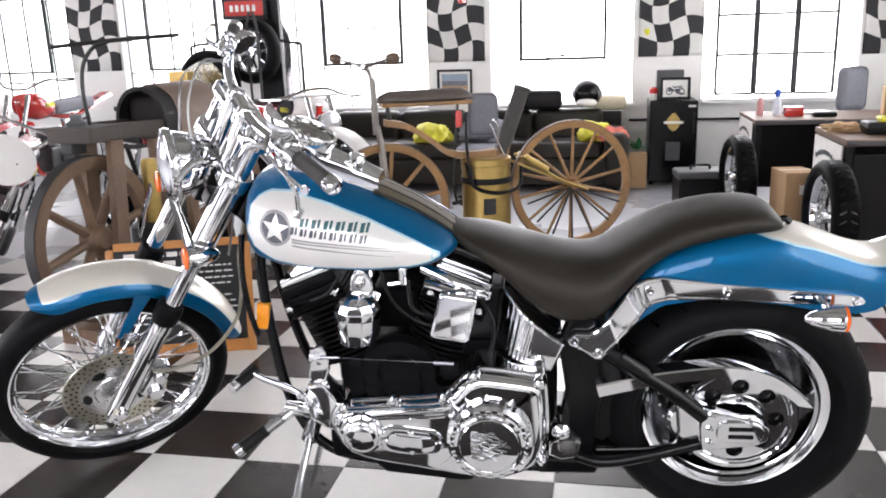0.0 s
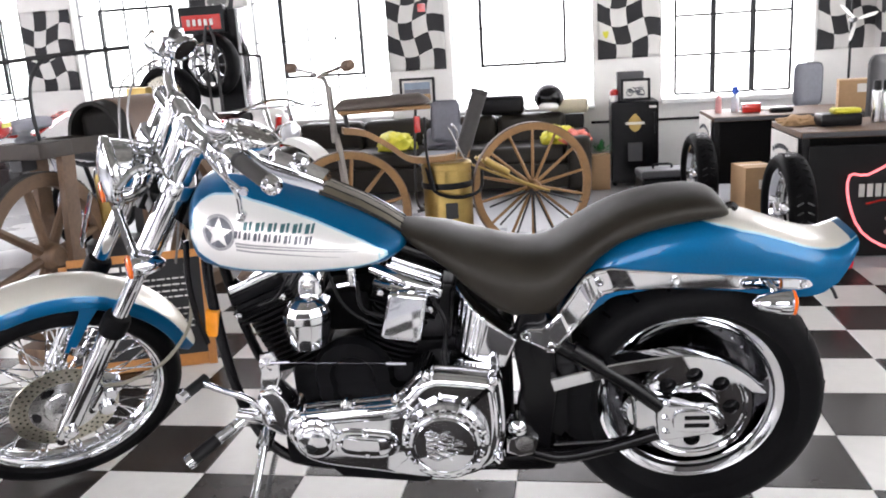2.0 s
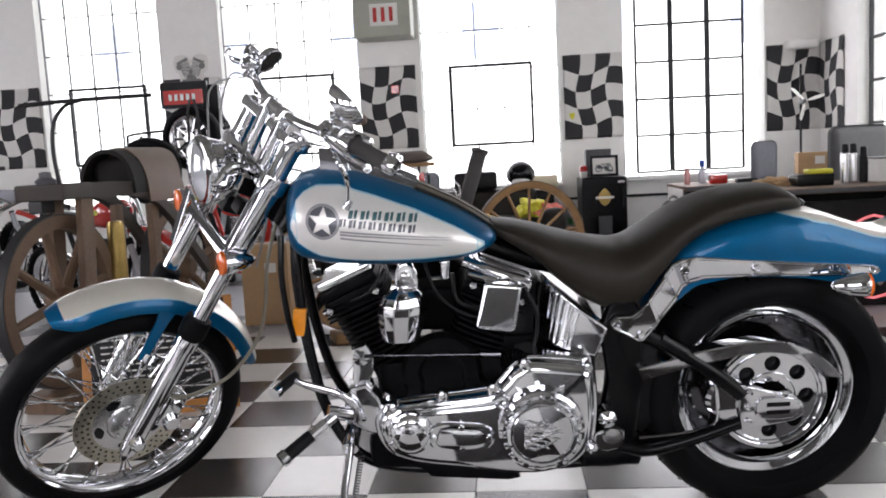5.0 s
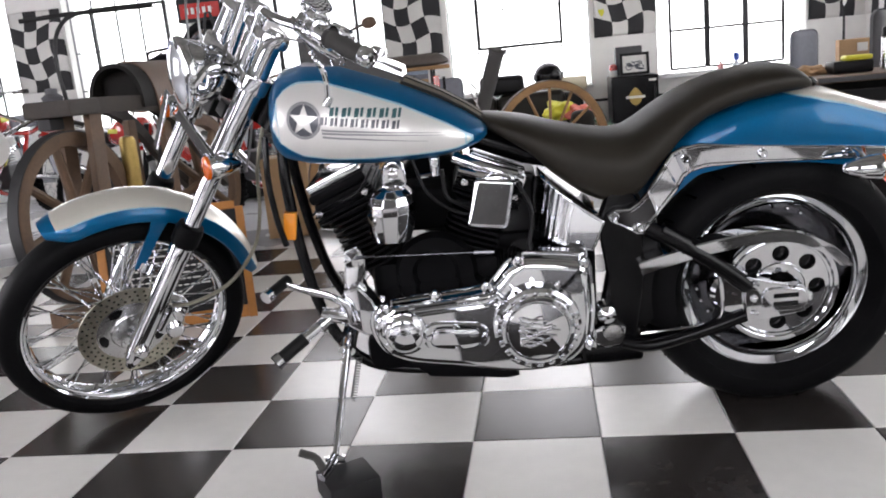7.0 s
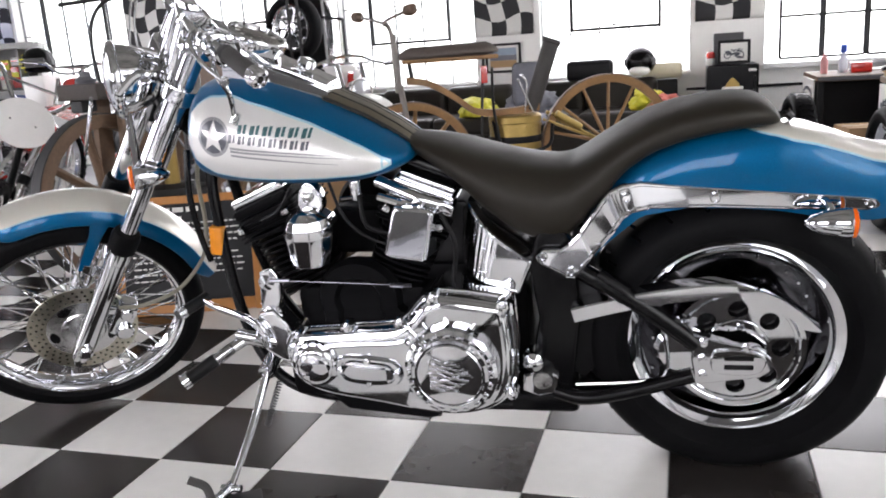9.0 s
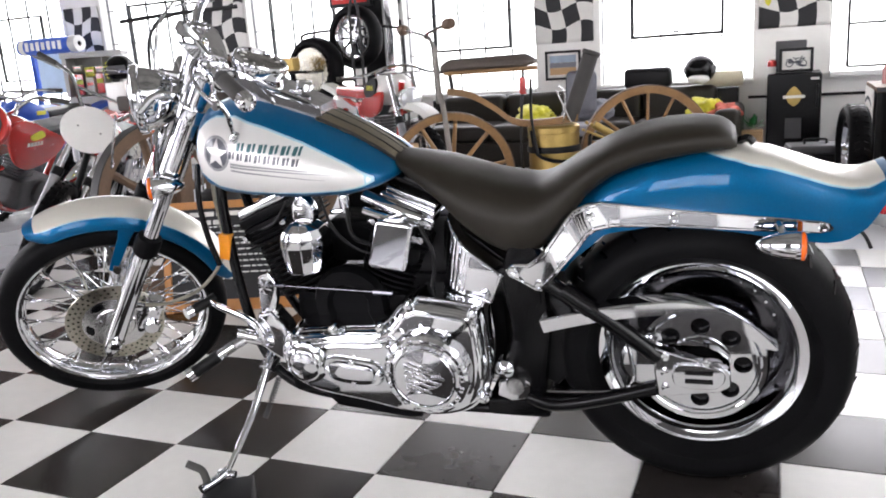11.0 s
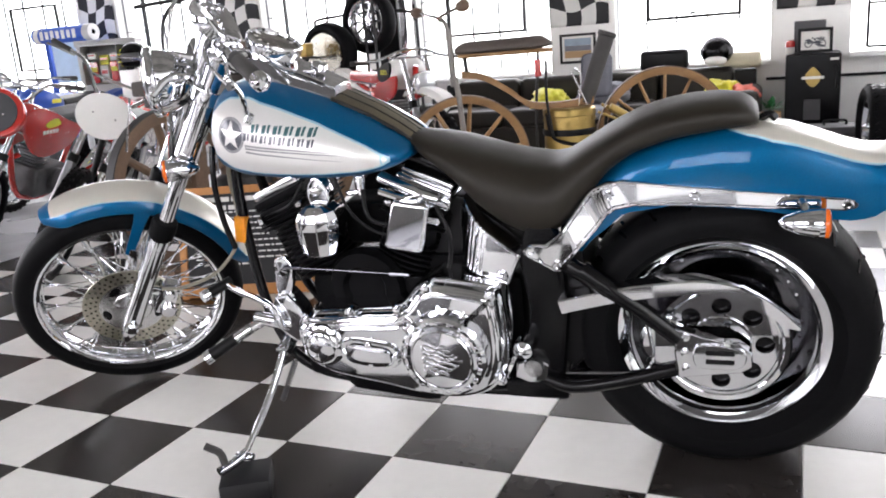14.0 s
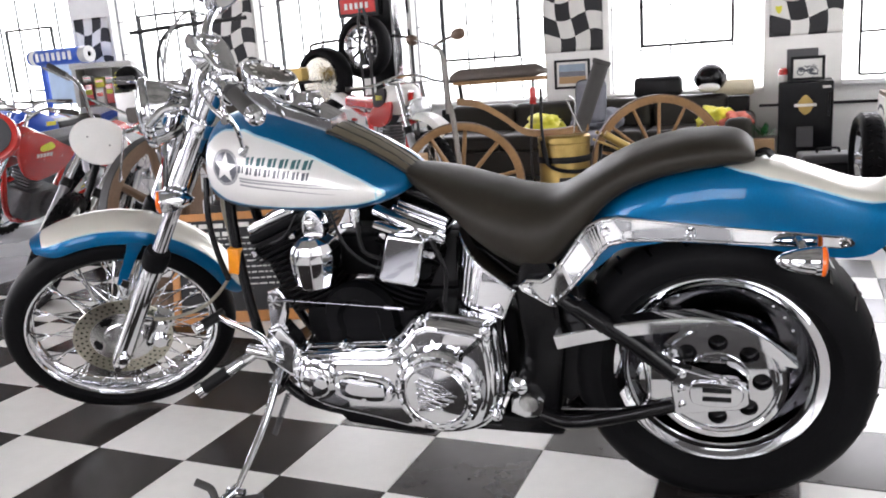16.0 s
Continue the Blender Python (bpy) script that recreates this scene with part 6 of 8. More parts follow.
part("shell", bm, BLACK, hm, "black helmet shell", split=0)
bm = bmesh.new()
bmesh.ops.create_uvsphere(bm, u_segments=20, v_segments=12, radius=0.09)
for v in bm.verts:
    v.co.z = v.co.z * 0.45 + 0.055
    v.co.y = v.co.y * 0.8 - 0.11
part("chin_guard", bm, WHITEP, hm, "white chin guard", split=0)
part("goggle_band", lathed([(0.132, 0.10), (0.136, 0.11), (0.136, 0.15), (0.132, 0.16)], None, 28, loop=True), DGREY, hm)
# dark bag, rolled blanket, clothes
tagged(part("dark_bag", boxed(0.20, 5.62, 0.745, 0.40, 0.16, 0.17, 0.04, seg=3), BLACKP), "dark flat bag on the sofa back", "bag")
tagged(part("rolled_blanket", lathed([(0.0005, -0.17), (0.05, -0.166), (0.066, -0.15), (0.068, 0.0), (0.066, 0.15), (0.05, 0.166), (0.0005, 0.17)], Matrix.Translation((0.80, 5.75, 0.70)) @ Matrix.Rotation(radians(90), 4, "Y"), 20), mat("cream_cloth", (0.62, 0.57, 0.42), 0.85, 0, 0.08, 12, 0.15, 120)), "cream rolled blanket on the sofa back", "blanket")


def cloth(name, cx, cy, cz, sx, sy, sz, material, label, seed):
    """A heap of soft cloth."""
    bm = bmesh.new()
    bmesh.ops.create_icosphere(bm, subdivisions=4, radius=1.0)
    for v in bm.verts:
        n = noise.noise(v.co * 1.7 + Vector((seed, 0, 0))) * 0.5 + noise.noise(v.co * 4.3 + Vector((0, seed, 0))) * 0.25
        v.co *= 1 + n
        v.co = Vector((v.co.x * sx, v.co.y * sy, max(v.co.z, -0.6) * sz))
        v.co += Vector((cx, cy, cz + 0.6 * sz))
    return tagged(part(name, bm, material, split=0), label, "cloth")


cloth("yellow_jacket", 0.70, 5.28, 0.42, 0.13, 0.14, 0.10, YELLOW, "crumpled yellow jacket on the sofa seat", 2)
cloth("red_shirt", 0.86, 5.2, 0.42, 0.11, 0.13, 0.07, mat("pale_red_cloth", (0.62, 0.16, 0.12), 0.8, 0, 0.12, 15, 0.2, 120), "pale red shirt on the sofa seat", 5)
cloth("yellow_jacket", -0.72, 5.25, 0.42, 0.16, 0.14, 0.10, YELLOW, "crumpled yellow and black jacket on the sofa", 9)
cloth("grey_jacket", -0.25, 5.3, 0.42, 0.22, 0.18, 0.12, GREYF, "grey jacket heaped on the sofa", 14)
ch = thing("office_chair", Matrix.Translation((-0.19, 4.6, 0)), "grey fabric office chair behind the steam velocipede", "chair")
part("backrest", boxed(0, 0.05, 0.71, 0.24, 0.07, 0.34, 0.05, seg=4, m=Matrix.Rotation(radians(-8), 4, "X")), GREYF, ch)
part("seat", boxed(0, -0.15, 0.44, 0.34, 0.36, 0.08, 0.03, seg=3), GREYF, ch)
part("column", lathed([(0.025, 0.06), (0.025, 0.42)], Matrix.Translation((0, -0.12, 0)), 12), BLACKP, ch)
for i in range(5):
    a = 2 * math.pi * i / 5
    part("leg", tubed([(0, -0.12, 0.08), (0.24 * math.cos(a), -0.12 + 0.24 * math.sin(a), 0.04)], (0.022, 0.015), 8, curved=False), BLACKP, ch)
pl = thing("potted_plant", Matrix.Translation((1.06, 5.35, 0)), "small green plant in a cardboard box", "plant")
part("planter", boxed(0, 0, 0.15, 0.16, 0.16, 0.30, 0.004), CARD, pl)
bm = bmesh.new()
random.seed(11)
for i in range(60):
    a, e = random.uniform(0, 6.28), random.uniform(0.2, 1.4)
    d = Vector((math.cos(a) * math.cos(e), math.sin(a) * math.cos(e), math.sin(e))) * random.uniform(0.04, 0.10)
    p = Vector((0, 0, 0.31)) + d
    s = Vector((-math.sin(a), math.cos(a), 0)) * 0.014
    bm.faces.new([bm.verts.new(q) for q in (p - d * 0.4, p + s, p + d * 0.35, p - s)])
part("leaves", bm, mat("green_leaf", (0.02, 0.16, 0.04), 0.5, 0, 0.3, 30), pl)


# ---- spoked wooden wheel ----
def wood_wheel(r, spokes, m, parent, wood, name="wheel", rim_w=0.035, rim_h=0.04, metal=None, spoke_r=0.011, hub_r=0.035):
    """A wooden wagon wheel about local y."""
    ax = m @ axes((0, 0, 0), (1, 0, 0), (0, 0, -1), (0, 1, 0))
    w = part(name, lathed([(hub_r * 0.7, -0.06), (hub_r, -0.04), (hub_r * 1.15, 0), (hub_r, 0.04), (hub_r * 0.7, 0.06), (0.0005, 0.062)], ax, 18), wood, parent, "wooden spoked wheel")
    part("rim", lathed([(r, -rim_w / 2), (r, rim_w / 2), (r - 0.006, rim_w / 2 + 0.002), (r - rim_h, rim_w / 2 - 0.004), (r - rim_h, -rim_w / 2 + 0.004), (r - 0.006, -rim_w / 2 - 0.002)], ax, 56, loop=True), wood, w)
    part("iron_tyre", lathed([(r + 0.006, -rim_w / 2 + 0.002), (r + 0.006, rim_w / 2 - 0.002), (r, rim_w / 2 - 0.002), (r, -rim_w / 2 + 0.002)], ax, 56, loop=True), metal or IRON, w)
    for i in range(spokes):
        a = 2 * math.pi * i / spokes + 0.2
        c, s = math.cos(a), math.sin(a)
        part("spoke", tubed([m @ Vector((hub_r * 0.9 * c, 0, hub_r * 0.9 * s)), m @ Vector((0.5 * r * c, 0, 0.5 * r * s)), m @ Vector(((r - rim_h * 0.8) * c, 0, (r - rim_h * 0.8) * s))], (spoke_r * 1.25, spoke_r), 8, n=3), wood, w)
    return w


# ---- steam velocipede ----
FH, RHB = Vector((-0.395, 2.45, 0.455)), Vector((0.595, 2.9, 0.495))
dirv = (RHB - FH)
dirv.z = 0
L = dirv.length
ang = math.atan2(dirv.y, dirv.x)
velo = thing("steam_velocipede", Matrix.Translation((FH.x, FH.y, 0)) @ Matrix.Rotation(ang, 4, "Z"), "antique steam velocipede with wooden wheels and a brass boiler", "velocipede")
# local: x from front to rear hub, z up
wood_wheel(0.345, 10, Matrix.Translation((0, 0, 0.40)), velo, WOODL, metal=BROWNL)
wood_wheel(0.365, 14, Matrix.Translation((L, 0, 0.452)), velo, WOODL, metal=BROWNL, spoke_r=0.0085)
part("wheel_stand", boxed(0, 0, 0.028, 0.3, 0.16, 0.056, 0.006), WOODL, velo)
part("wheel_stand", boxed(L, 0, 0.05, 0.4, 0.2, 0.1, 0.006), WOODL, velo, "golden wooden display plinth")
bm = bmesh.new()
for s in (-1, 1):
    tube(bm, [(0.0, s * 0.055, 0.40), (-0.02, s * 0.045, 0.70), (-0.035, 0, 0.84)], 0.014, 10)
tube(bm, [(-0.045, 0, 0.80), (-0.055, 0, 1.10)], 0.018, 12, curved=False)
tube(bm, [(-0.055, 0, 1.08), (-0.075, 0.03, 1.14), (-0.10, 0.06, 1.15)], 0.010, 8)
tube(bm, [(-0.055, 0, 1.08), (-0.075, -0.03, 1.14), (-0.10, -0.06, 1.16)], 0.010, 8)
part("steering_post", bm, mat("grey_iron", (0.24, 0.22, 0.20), 0.55, 0.3, 0.2, 20, 0.1, 80), velo, "grey iron steering post")
bm = tubed([(0.0, -0.22, 1.20), (-0.09, -0.08, 1.165), (-0.10, 0, 1.15), (-0.11, 0.08, 1.165), (-0.20, 0.22, 1.20)], 0.009, 8)
hb = part("handlebar", bm, STEEL, velo)
for s, x0, x1 in ((-1, 0.0, 0.05), (1, -0.20, -0.245)):
    part("wooden_grip", lathed([(0.010, -0.01), (0.026, 0.005), (0.030, 0.03), (0.026, 0.06), (0.012, 0.072), (0.0005, 0.073)], look((x0, s * 0.22, 1.20), (x0 - (x1 - x0), s * 0.22 - s * 0.075, 1.19)), 14), BROWNL, hb, "turned wooden grip")
# backbone: bent wooden spring
pts = smooth_path([(0.0, 0, 0.86), (0.12, 0, 0.835), (0.25, 0, 0.755), (0.36, 0, 0.675), (0.52, 0, 0.66), (0.70, 0, 0.675)], 6)
bm = bmesh.new()
bridge(bm, [[(p.x, 0.035, p.z + 0.018), (p.x, -0.035, p.z + 0.018), (p.x, -0.035, p.z - 0.018), (p.x, 0.035, p.z - 0.018)] for p in pts])
bmesh.ops.recalc_face_normals(bm, faces=bm.faces)
part("backbone", bm, WOODL, velo, "bent golden oak backbone", split=30)
# saddle
bm = bmesh.new()
rings = []
for i in range(19):
    u = i / 18
    x = -0.03 + 0.52 * u
    hw = 0.075 * min(1, 3.5 * u + 0.35) * min(1, 5 * (1 - u) + 0.45)
    t = 0.052 * min(1, 7 * u + 0.4) * min(1, 7 * (1 - u) + 0.35)
    rings.append([(x, hw * math.cos(q), 0.975 + 0.008 * u + t * math.sin(q) * (1 if math.sin(q) > 0 else 0.3)) for q in (2 * math.pi * k / 16 for k in range(16))])
bridge(bm, rings)
bmesh.ops.recalc_face_normals(bm, faces=bm.faces)
sad = part("saddle", bm, mat("worn_dark_leather", (0.085, 0.068, 0.058), 0.6, 0, 0.25, 10, 0.2, 150), velo, "long worn dark leather saddle", split=0)
part("saddle_board", boxed(0.235, 0, 0.955, 0.50, 0.12, 0.022, 0.006), WOODL, sad)
bm = bmesh.new()
tube(bm, [(0.02, 0, 0.95), (0.03, 0, 0.86)], 0.012, 8, curved=False)
tube(bm, [(0.42, 0.03, 0.945), (0.40, 0.04, 0.66), (0.40, 0.05, 0.42), (0.46, 0.07, 0.35)], 0.008, 8)
pieces("saddle_spring", bm, IRON, velo)
part("red_tag", boxed(0.405, -0.045, 0.865, 0.035, 0.012, 0.09, 0.003), RED, velo, "red cloth tag")
# boiler
bo = part("boiler", lathed([(0.0005, 0.22), (0.135, 0.22), (0.138, 0.26), (0.138, 0.60), (0.142, 0.605), (0.142, 0.635), (0.130, 0.645), (0.0005, 0.648)], Matrix.Translation((0.57, 0, 0)), 40), BRASS, velo, "round brass boiler")
bm = bmesh.new()
for i in range(18):
    a = 2 * math.pi * i / 18
    lathe(bm, [(0.006, 0), (0.006, 0.004), (0.0005, 0.006)], Matrix.Translation((0.57 + 0.138 * math.cos(a), 0.138 * math.sin(a), 0.585)) @ Matrix.Rotation(a, 4, "Z") @ Matrix.Rotation(radians(90), 4, "Y"), 6)
pieces("rivet", bm, BRASS, bo)
part("boiler_band", lathed([(0.143, 0.50), (0.146, 0.505), (0.146, 0.53), (0.143, 0.535)], Matrix.Translation((0.57, 0, 0)), 40, loop=True), CABLE, bo)
part("fire_door", boxed(0.55, -0.137, 0.38, 0.07, 0.02, 0.09, 0.006), IRON, bo)
# smoke stack, leaning back
part("chimney", lathed([(0.042, 0.0), (0.044, 0.30), (0.043, 0.36), (0.050, 0.365), (0.050, 0.385), (0.040, 0.385), (0.038, 0.35)], Matrix.Translation((0.66, 0, 0.66)) @ Matrix.Rotation(radians(20), 4, "Y"), 24), mat("stack_iron", (0.05, 0.047, 0.045), 0.6, 0.3, 0.2, 20, 0.1, 100), velo, "dark iron leaning chimney")
bm = bmesh.new()
tube(bm, [(0.44, -0.05, 0.62), (0.46, -0.13, 0.50), (0.58, -0.17, 0.46), (0.72, -0.13, 0.48), (0.76, -0.06, 0.58)], 0.010, 8)
tube(bm, [(0.45, -0.04, 0.90), (0.44, -0.08, 0.70), (0.46, -0.13, 0.50)], 0.008, 8)
part("rubber_hose", bm, CABLE, velo, "black rubber steam hose")
bm = bmesh.new()
for s in (-0.06, 0.06):
    tube(bm, [(0.76, s, 0.64), (0.98, s, 0.50), (L + 0.08, s, 0.42)], 0.009, 8)
    tube(bm, [(0.74, s, 0.60), (L, s, 0.445)], 0.007, 8, curved=False)
    lathe(bm, [(0.021, 0), (0.021, 0.16), (0.010, 0.165)], Matrix.Translation((0.78, s, 0.635)) @ Matrix.Rotation(radians(122), 4, "Y"), 14)
pieces("engine_rod", bm, BRASS, velo, "brass cylinder and rod")
bm = bmesh.new()
for i in range(7):
    a = 0.4 + i * 0.42
    tube(bm, [(L - 0.02, -0.05, 0.44), (L + 0.30 * math.cos(a + 3.0), -0.06, 0.44 + 0.30 * math.sin(a + 3.0))], 0.006, 6, curved=False)
pieces("wire_brace", bm, IRON, velo)
bm = bmesh.new()
tube(bm, [(0.62, -0.03, 0.65), (0.63, -0.05, 0.80), (0.60, -0.05, 0.85)], 0.006, 8)
tube(bm, [(0.66, -0.06, 0.65), (0.58, -0.06, 0.83)], 0.005, 8)
part("pressure_pipe", bm, STEEL, velo)

# ---- wooden riding car ----
reit = thing("wooden_riding_car", Matrix.Translation((-1.49, 1.38, 0)) @ Matrix.Rotation(radians(82), 4, "Z"), "antique dark wooden riding car with spoked wooden wheels", "motorcycle")
wood_wheel(0.375, 8, Matrix.Translation((0, 0, 0.455)), reit, WOODD, rim_w=0.055, rim_h=0.06, metal=IRON, spoke_r=0.019, hub_r=0.06)
wood_wheel(0.375, 8, Matrix.Translation((1.02, 0, 0.455)), reit, WOODD, rim_w=0.055, rim_h=0.06, metal=IRON, spoke_r=0.019, hub_r=0.06)
for x in (0, 1.02):
    part("wheel_chock", boxed(x, 0, 0.04, 0.36, 0.2, 0.08, 0.006), WOODD, reit)
DARKBEAM = mat("blackened_oak", (0.032, 0.024, 0.018), 0.65, 0.0, 0.35, 6, 0.25, 60, stretch=(6, 1, 1))
for s in (-1, 1):
    part("fork_post", boxed(0.05, s * 0.075, 0.65, 0.085, 0.035, 0.52, 0.006, m=Matrix.Rotation(radians(4), 4, "Y")), WOODD, reit, "brown wooden fork post")
    pts = smooth_path([(-0.06, s * 0.07, 0.93), (0.30, s * 0.10, 0.925), (0.52, s * 0.13, 0.90), (0.70, s * 0.13, 0.79), (0.86, s * 0.13, 0.63), (1.06, s * 0.12, 0.455)], 6)
    bm = bmesh.new()
    bridge(bm, [[(p.x, p.y + 0.02, p.z + 0.035), (p.x, p.y - 0.02, p.z + 0.035), (p.x, p.y - 0.02, p.z - 0.035), (p.x, p.y + 0.02, p.z - 0.035)] for p in pts])
    bmesh.ops.recalc_face_normals(bm, faces=bm.faces)
    part("side_beam", bm, DARKBEAM, reit, "bent dark wooden beam", split=30)
    part("drop_post", boxed(0.60, s * 0.10, 0.55, 0.06, 0.04, 0.58, 0.006), WOODD, reit)
part("head_beam", boxed(0.02, 0, 0.930, 0.20, 0.24, 0.07, 0.01), DARKBEAM, reit)
part("iron_bracket", boxed(-0.01, 0.045, 0.868, 0.09, 0.07, 0.055, 0.01), IRON, reit)
part("gear_boss", lathed([(0.04, 0), (0.045, 0.015), (0.025, 0.03), (0.025, 0.05), (0.0005, 0.055)], Matrix.Translation((0.0, 0.02, 0.965)), 16), GREYIRON, reit)
# saddle: a leather arch across the beams with a brown flap over its rear
arch = lambda q, r, zt, zb: (r * math.cos(q), zb + (zt - zb) * math.sin(q) ** 0.75)
bm = bmesh.new()
rings = []
for i in range(19):
    q = math.pi * i / 18
    (yo, zo), (yi, zi) = arch(q, 0.150, 1.112, 0.90), arch(q, 0.132, 1.092, 0.90)
    rings.append([(0.40, yi, zi), (0.40, yo, zo), (0.56, yo, zo), (0.56, yi, zi)])
bridge(bm, rings)
bmesh.ops.recalc_face_normals(bm, faces=bm.faces)
SADDLEL = mat("dull_black_leather", (0.010, 0.009, 0.008), 0.6, 0.0, 0.3, 12, 0.15, 200, spec=0.15)
sdl = part("saddle", bm, SADDLEL, reit, "arched black leather saddle", split=40)
part("saddle_pad", boxed(0.50, 0, 0.985, 0.10, 0.245, 0.19, 0.05, seg=4), SADDLEL, sdl, "black stuffed saddle pad")
bm = bmesh.new()
rings = []
for i in range(19):
    q = math.pi * (0.0 + 0.82 * i / 18)
    q = -0.10 + q * 0.98
    (yo, zo), (yi, zi) = arch(max(0.001, q), 0.162, 1.122, 0.85), arch(max(0.001, q), 0.154, 1.114, 0.85)
    cut = 0.05 * max(0.0, 1 - abs(i - 3) / 5)
    rings.append([(0.50, -yi, zi), (0.50, -yo, zo), (0.86 - cut, -yo, zo), (0.86 - cut, -yi, zi)])
bridge(bm, rings)
bmesh.ops.recalc_face_normals(bm, faces=bm.faces)
part("saddle_flap", bm, BROWNL, sdl, "brown leather saddle flap", split=40)
bm = tubed([(0.02, 0.13, 1.305), (0.15, -0.05, 1.325), (0.36, -0.30, 1.345)], 0.010, 10)
tube(bm, [(0.06, 0, 0.965), (0.055, 0.01, 1.10), (0.075, 0.01, 1.22), (0.12, -0.02, 1.30), (0.17, -0.08, 1.328)], 0.009, 10)
part("tiller", bm, IRON, reit, "thin iron steering tiller")
part("brass_cylinder", lathed([(0.0005, 0.42), (0.037, 0.42), (0.039, 0.43), (0.039, 0.75), (0.030, 0.77), (0.0005, 0.775)], Matrix.Translation((0.37, -0.04, 0)), 24), BRASS, reit, "upright brass engine cylinder")
bm = bmesh.new()
lathe(bm, [(0.0005, 0.24), (0.09, 0.24), (0.11, 0.27), (0.11, 0.44), (0.08, 0.46), (0.0005, 0.46)], Matrix.Translation((0.38, -0.02, 0)), 24)
part("engine", bm, IRON, reit, "dark iron engine")
part("gearbox", boxed(0.54, 0, 0.33, 0.22, 0.18, 0.18, 0.02), IRON, reit)
part("side_wheel", lathed([(0.02, -0.02), (0.03, 0), (0.13, 0.0), (0.13, 0.02), (0.02, 0.02)], Matrix.Translation((0.55, -0.22, 0.13)) @ Matrix.Rotation(radians(90), 4, "X"), 28), WOODD, reit)

# sign board on a wooden frame, leaning before the riding car
sb = thing("sign_board", Matrix.Translation((-0.98, 1.16, 0)) @ Matrix.Rotation(radians(20), 4, "Z") @ Matrix.Rotation(radians(-14), 4, "X") @ Matrix.Diagonal((0.95, 1, 0.84, 1)), "black museum sign with white lines in a golden wood frame", "sign")
part("board", boxed(0, 0, 0.30, 0.58, 0.012, 0.50), CHARB, sb, smooth=False)
for nm, a in (("side", (-0.30, 0, 0.27, 0.035, 0.03, 0.58)), ("side", (0.30, 0, 0.27, 0.035, 0.03, 0.58)), ("top", (0, 0, 0.57, 0.565, 0.03, 0.04)), ("bottom", (0, 0, 0.03, 0.565, 0.03, 0.06))):
    part("frame_" + nm, boxed(*a, 0.003), mat("orange_pine", (0.42, 0.17, 0.03), 0.5, 0, 0.2, 8, 0.1, 60), sb, smooth=False)
random.seed(5)
for k in range(12):
    wl = 0.46 if k not in (0, 1, 6, 11) else random.uniform(0.22, 0.36)
    hgt = 0.024 if k < 2 else 0.007
    z = 0.52 - 0.045 * k if k < 2 else 0.45 - 0.031 * (k - 2)
    x = -0.24
    bm = bmesh.new()
    while x < -0.24 + wl:
        ww = random.uniform(0.012, 0.038) * (1.5 if k < 2 else 1)
        box(bm, x + ww / 2, -0.008, z, ww, 0.002, hgt)
        x += ww + (0.012 if k < 2 else 0.008)
    part("text_line", bm, PAPER, sb, smooth=False)

# cardboard cartons
def carton(x, y, z, sx, sy, sz, rz, label):
    ob = thing("cardboard_box", pose(x, y, z, 0, 0, rz), label, "box")
    part("carton", boxed(0, 0, sz / 2, sx, sy, sz, 0.003), CARD, ob, smooth=False)
    part("tape", boxed(0, 0, sz + 0.0008, sx * 0.99, 0.05, 0.0016), mat("packing_tape", (0.50, 0.36, 0.2), 0.3, 0, 0.08), ob, smooth=False)
    part("paper_label", boxed(sx * 0.12, -sy / 2 - 0.001, sz * 0.72, 0.07, 0.002, 0.06), PAPER, ob, smooth=False)
    return ob


carton(-1.07, 3.08, 0, 0.29, 0.28, 0.50, 6, "tall brown cardboard box with a shipping label")
carton(2.0, 3.75, 0, 0.20, 0.26, 0.40, 10, "brown cardboard box on the floor by the desk")
carton(2.88, 4.60, 0.665, 0.25, 0.22, 0.21, -12, "open brown cardboard box on the desk")


# ---- desks, tyres and clutter by the east wall ----
def desk(name, x0, x1, y0, y1, h, label):
    ob = thing(name, Matrix.Translation((x0, y0, 0)), label, "desk")
    w, d = x1 - x0, y1 - y0
    part("desk_top", boxed(w / 2, d / 2, h - 0.018, w, d, 0.036, 0.005), WOODD, ob)
    part("edge_strip", boxed(w / 2, -0.006, h - 0.018, w - 0.01, 0.008, 0.026, 0.002), DGREY, ob)
    for x in (0.03, w - 0.03):
        part("side_panel", boxed(x, d / 2, (h - 0.036) / 2, 0.04, d - 0.04, h - 0.036, 0.003), BLACKP, ob, smooth=False)
    part("modesty_panel", boxed(w / 2, d * 0.55, (h - 0.036) / 2 + 0.05, w - 0.1, 0.02, h - 0.16), BLACKP, ob, smooth=False)
    part("drawer_unit", boxed(w * 0.72, d * 0.4, h * 0.62, w * 0.3, d * 0.6, h * 0.5, 0.004), DGREY, ob, smooth=False)
    return ob


d1 = desk("desk", 1.84, 3.15, 4.35, 5.05, 0.665, "dark office desk with a pale poster on its side")
d2 = desk("counter_desk", 2.06, 3.35, 2.85, 3.55, 0.70, "black counter desk with a red neon shield on its front")
part("front_panel", boxed(0.645, 0.015, 0.31, 1.2, 0.02, 0.62), BLACKP, d2, smooth=False)


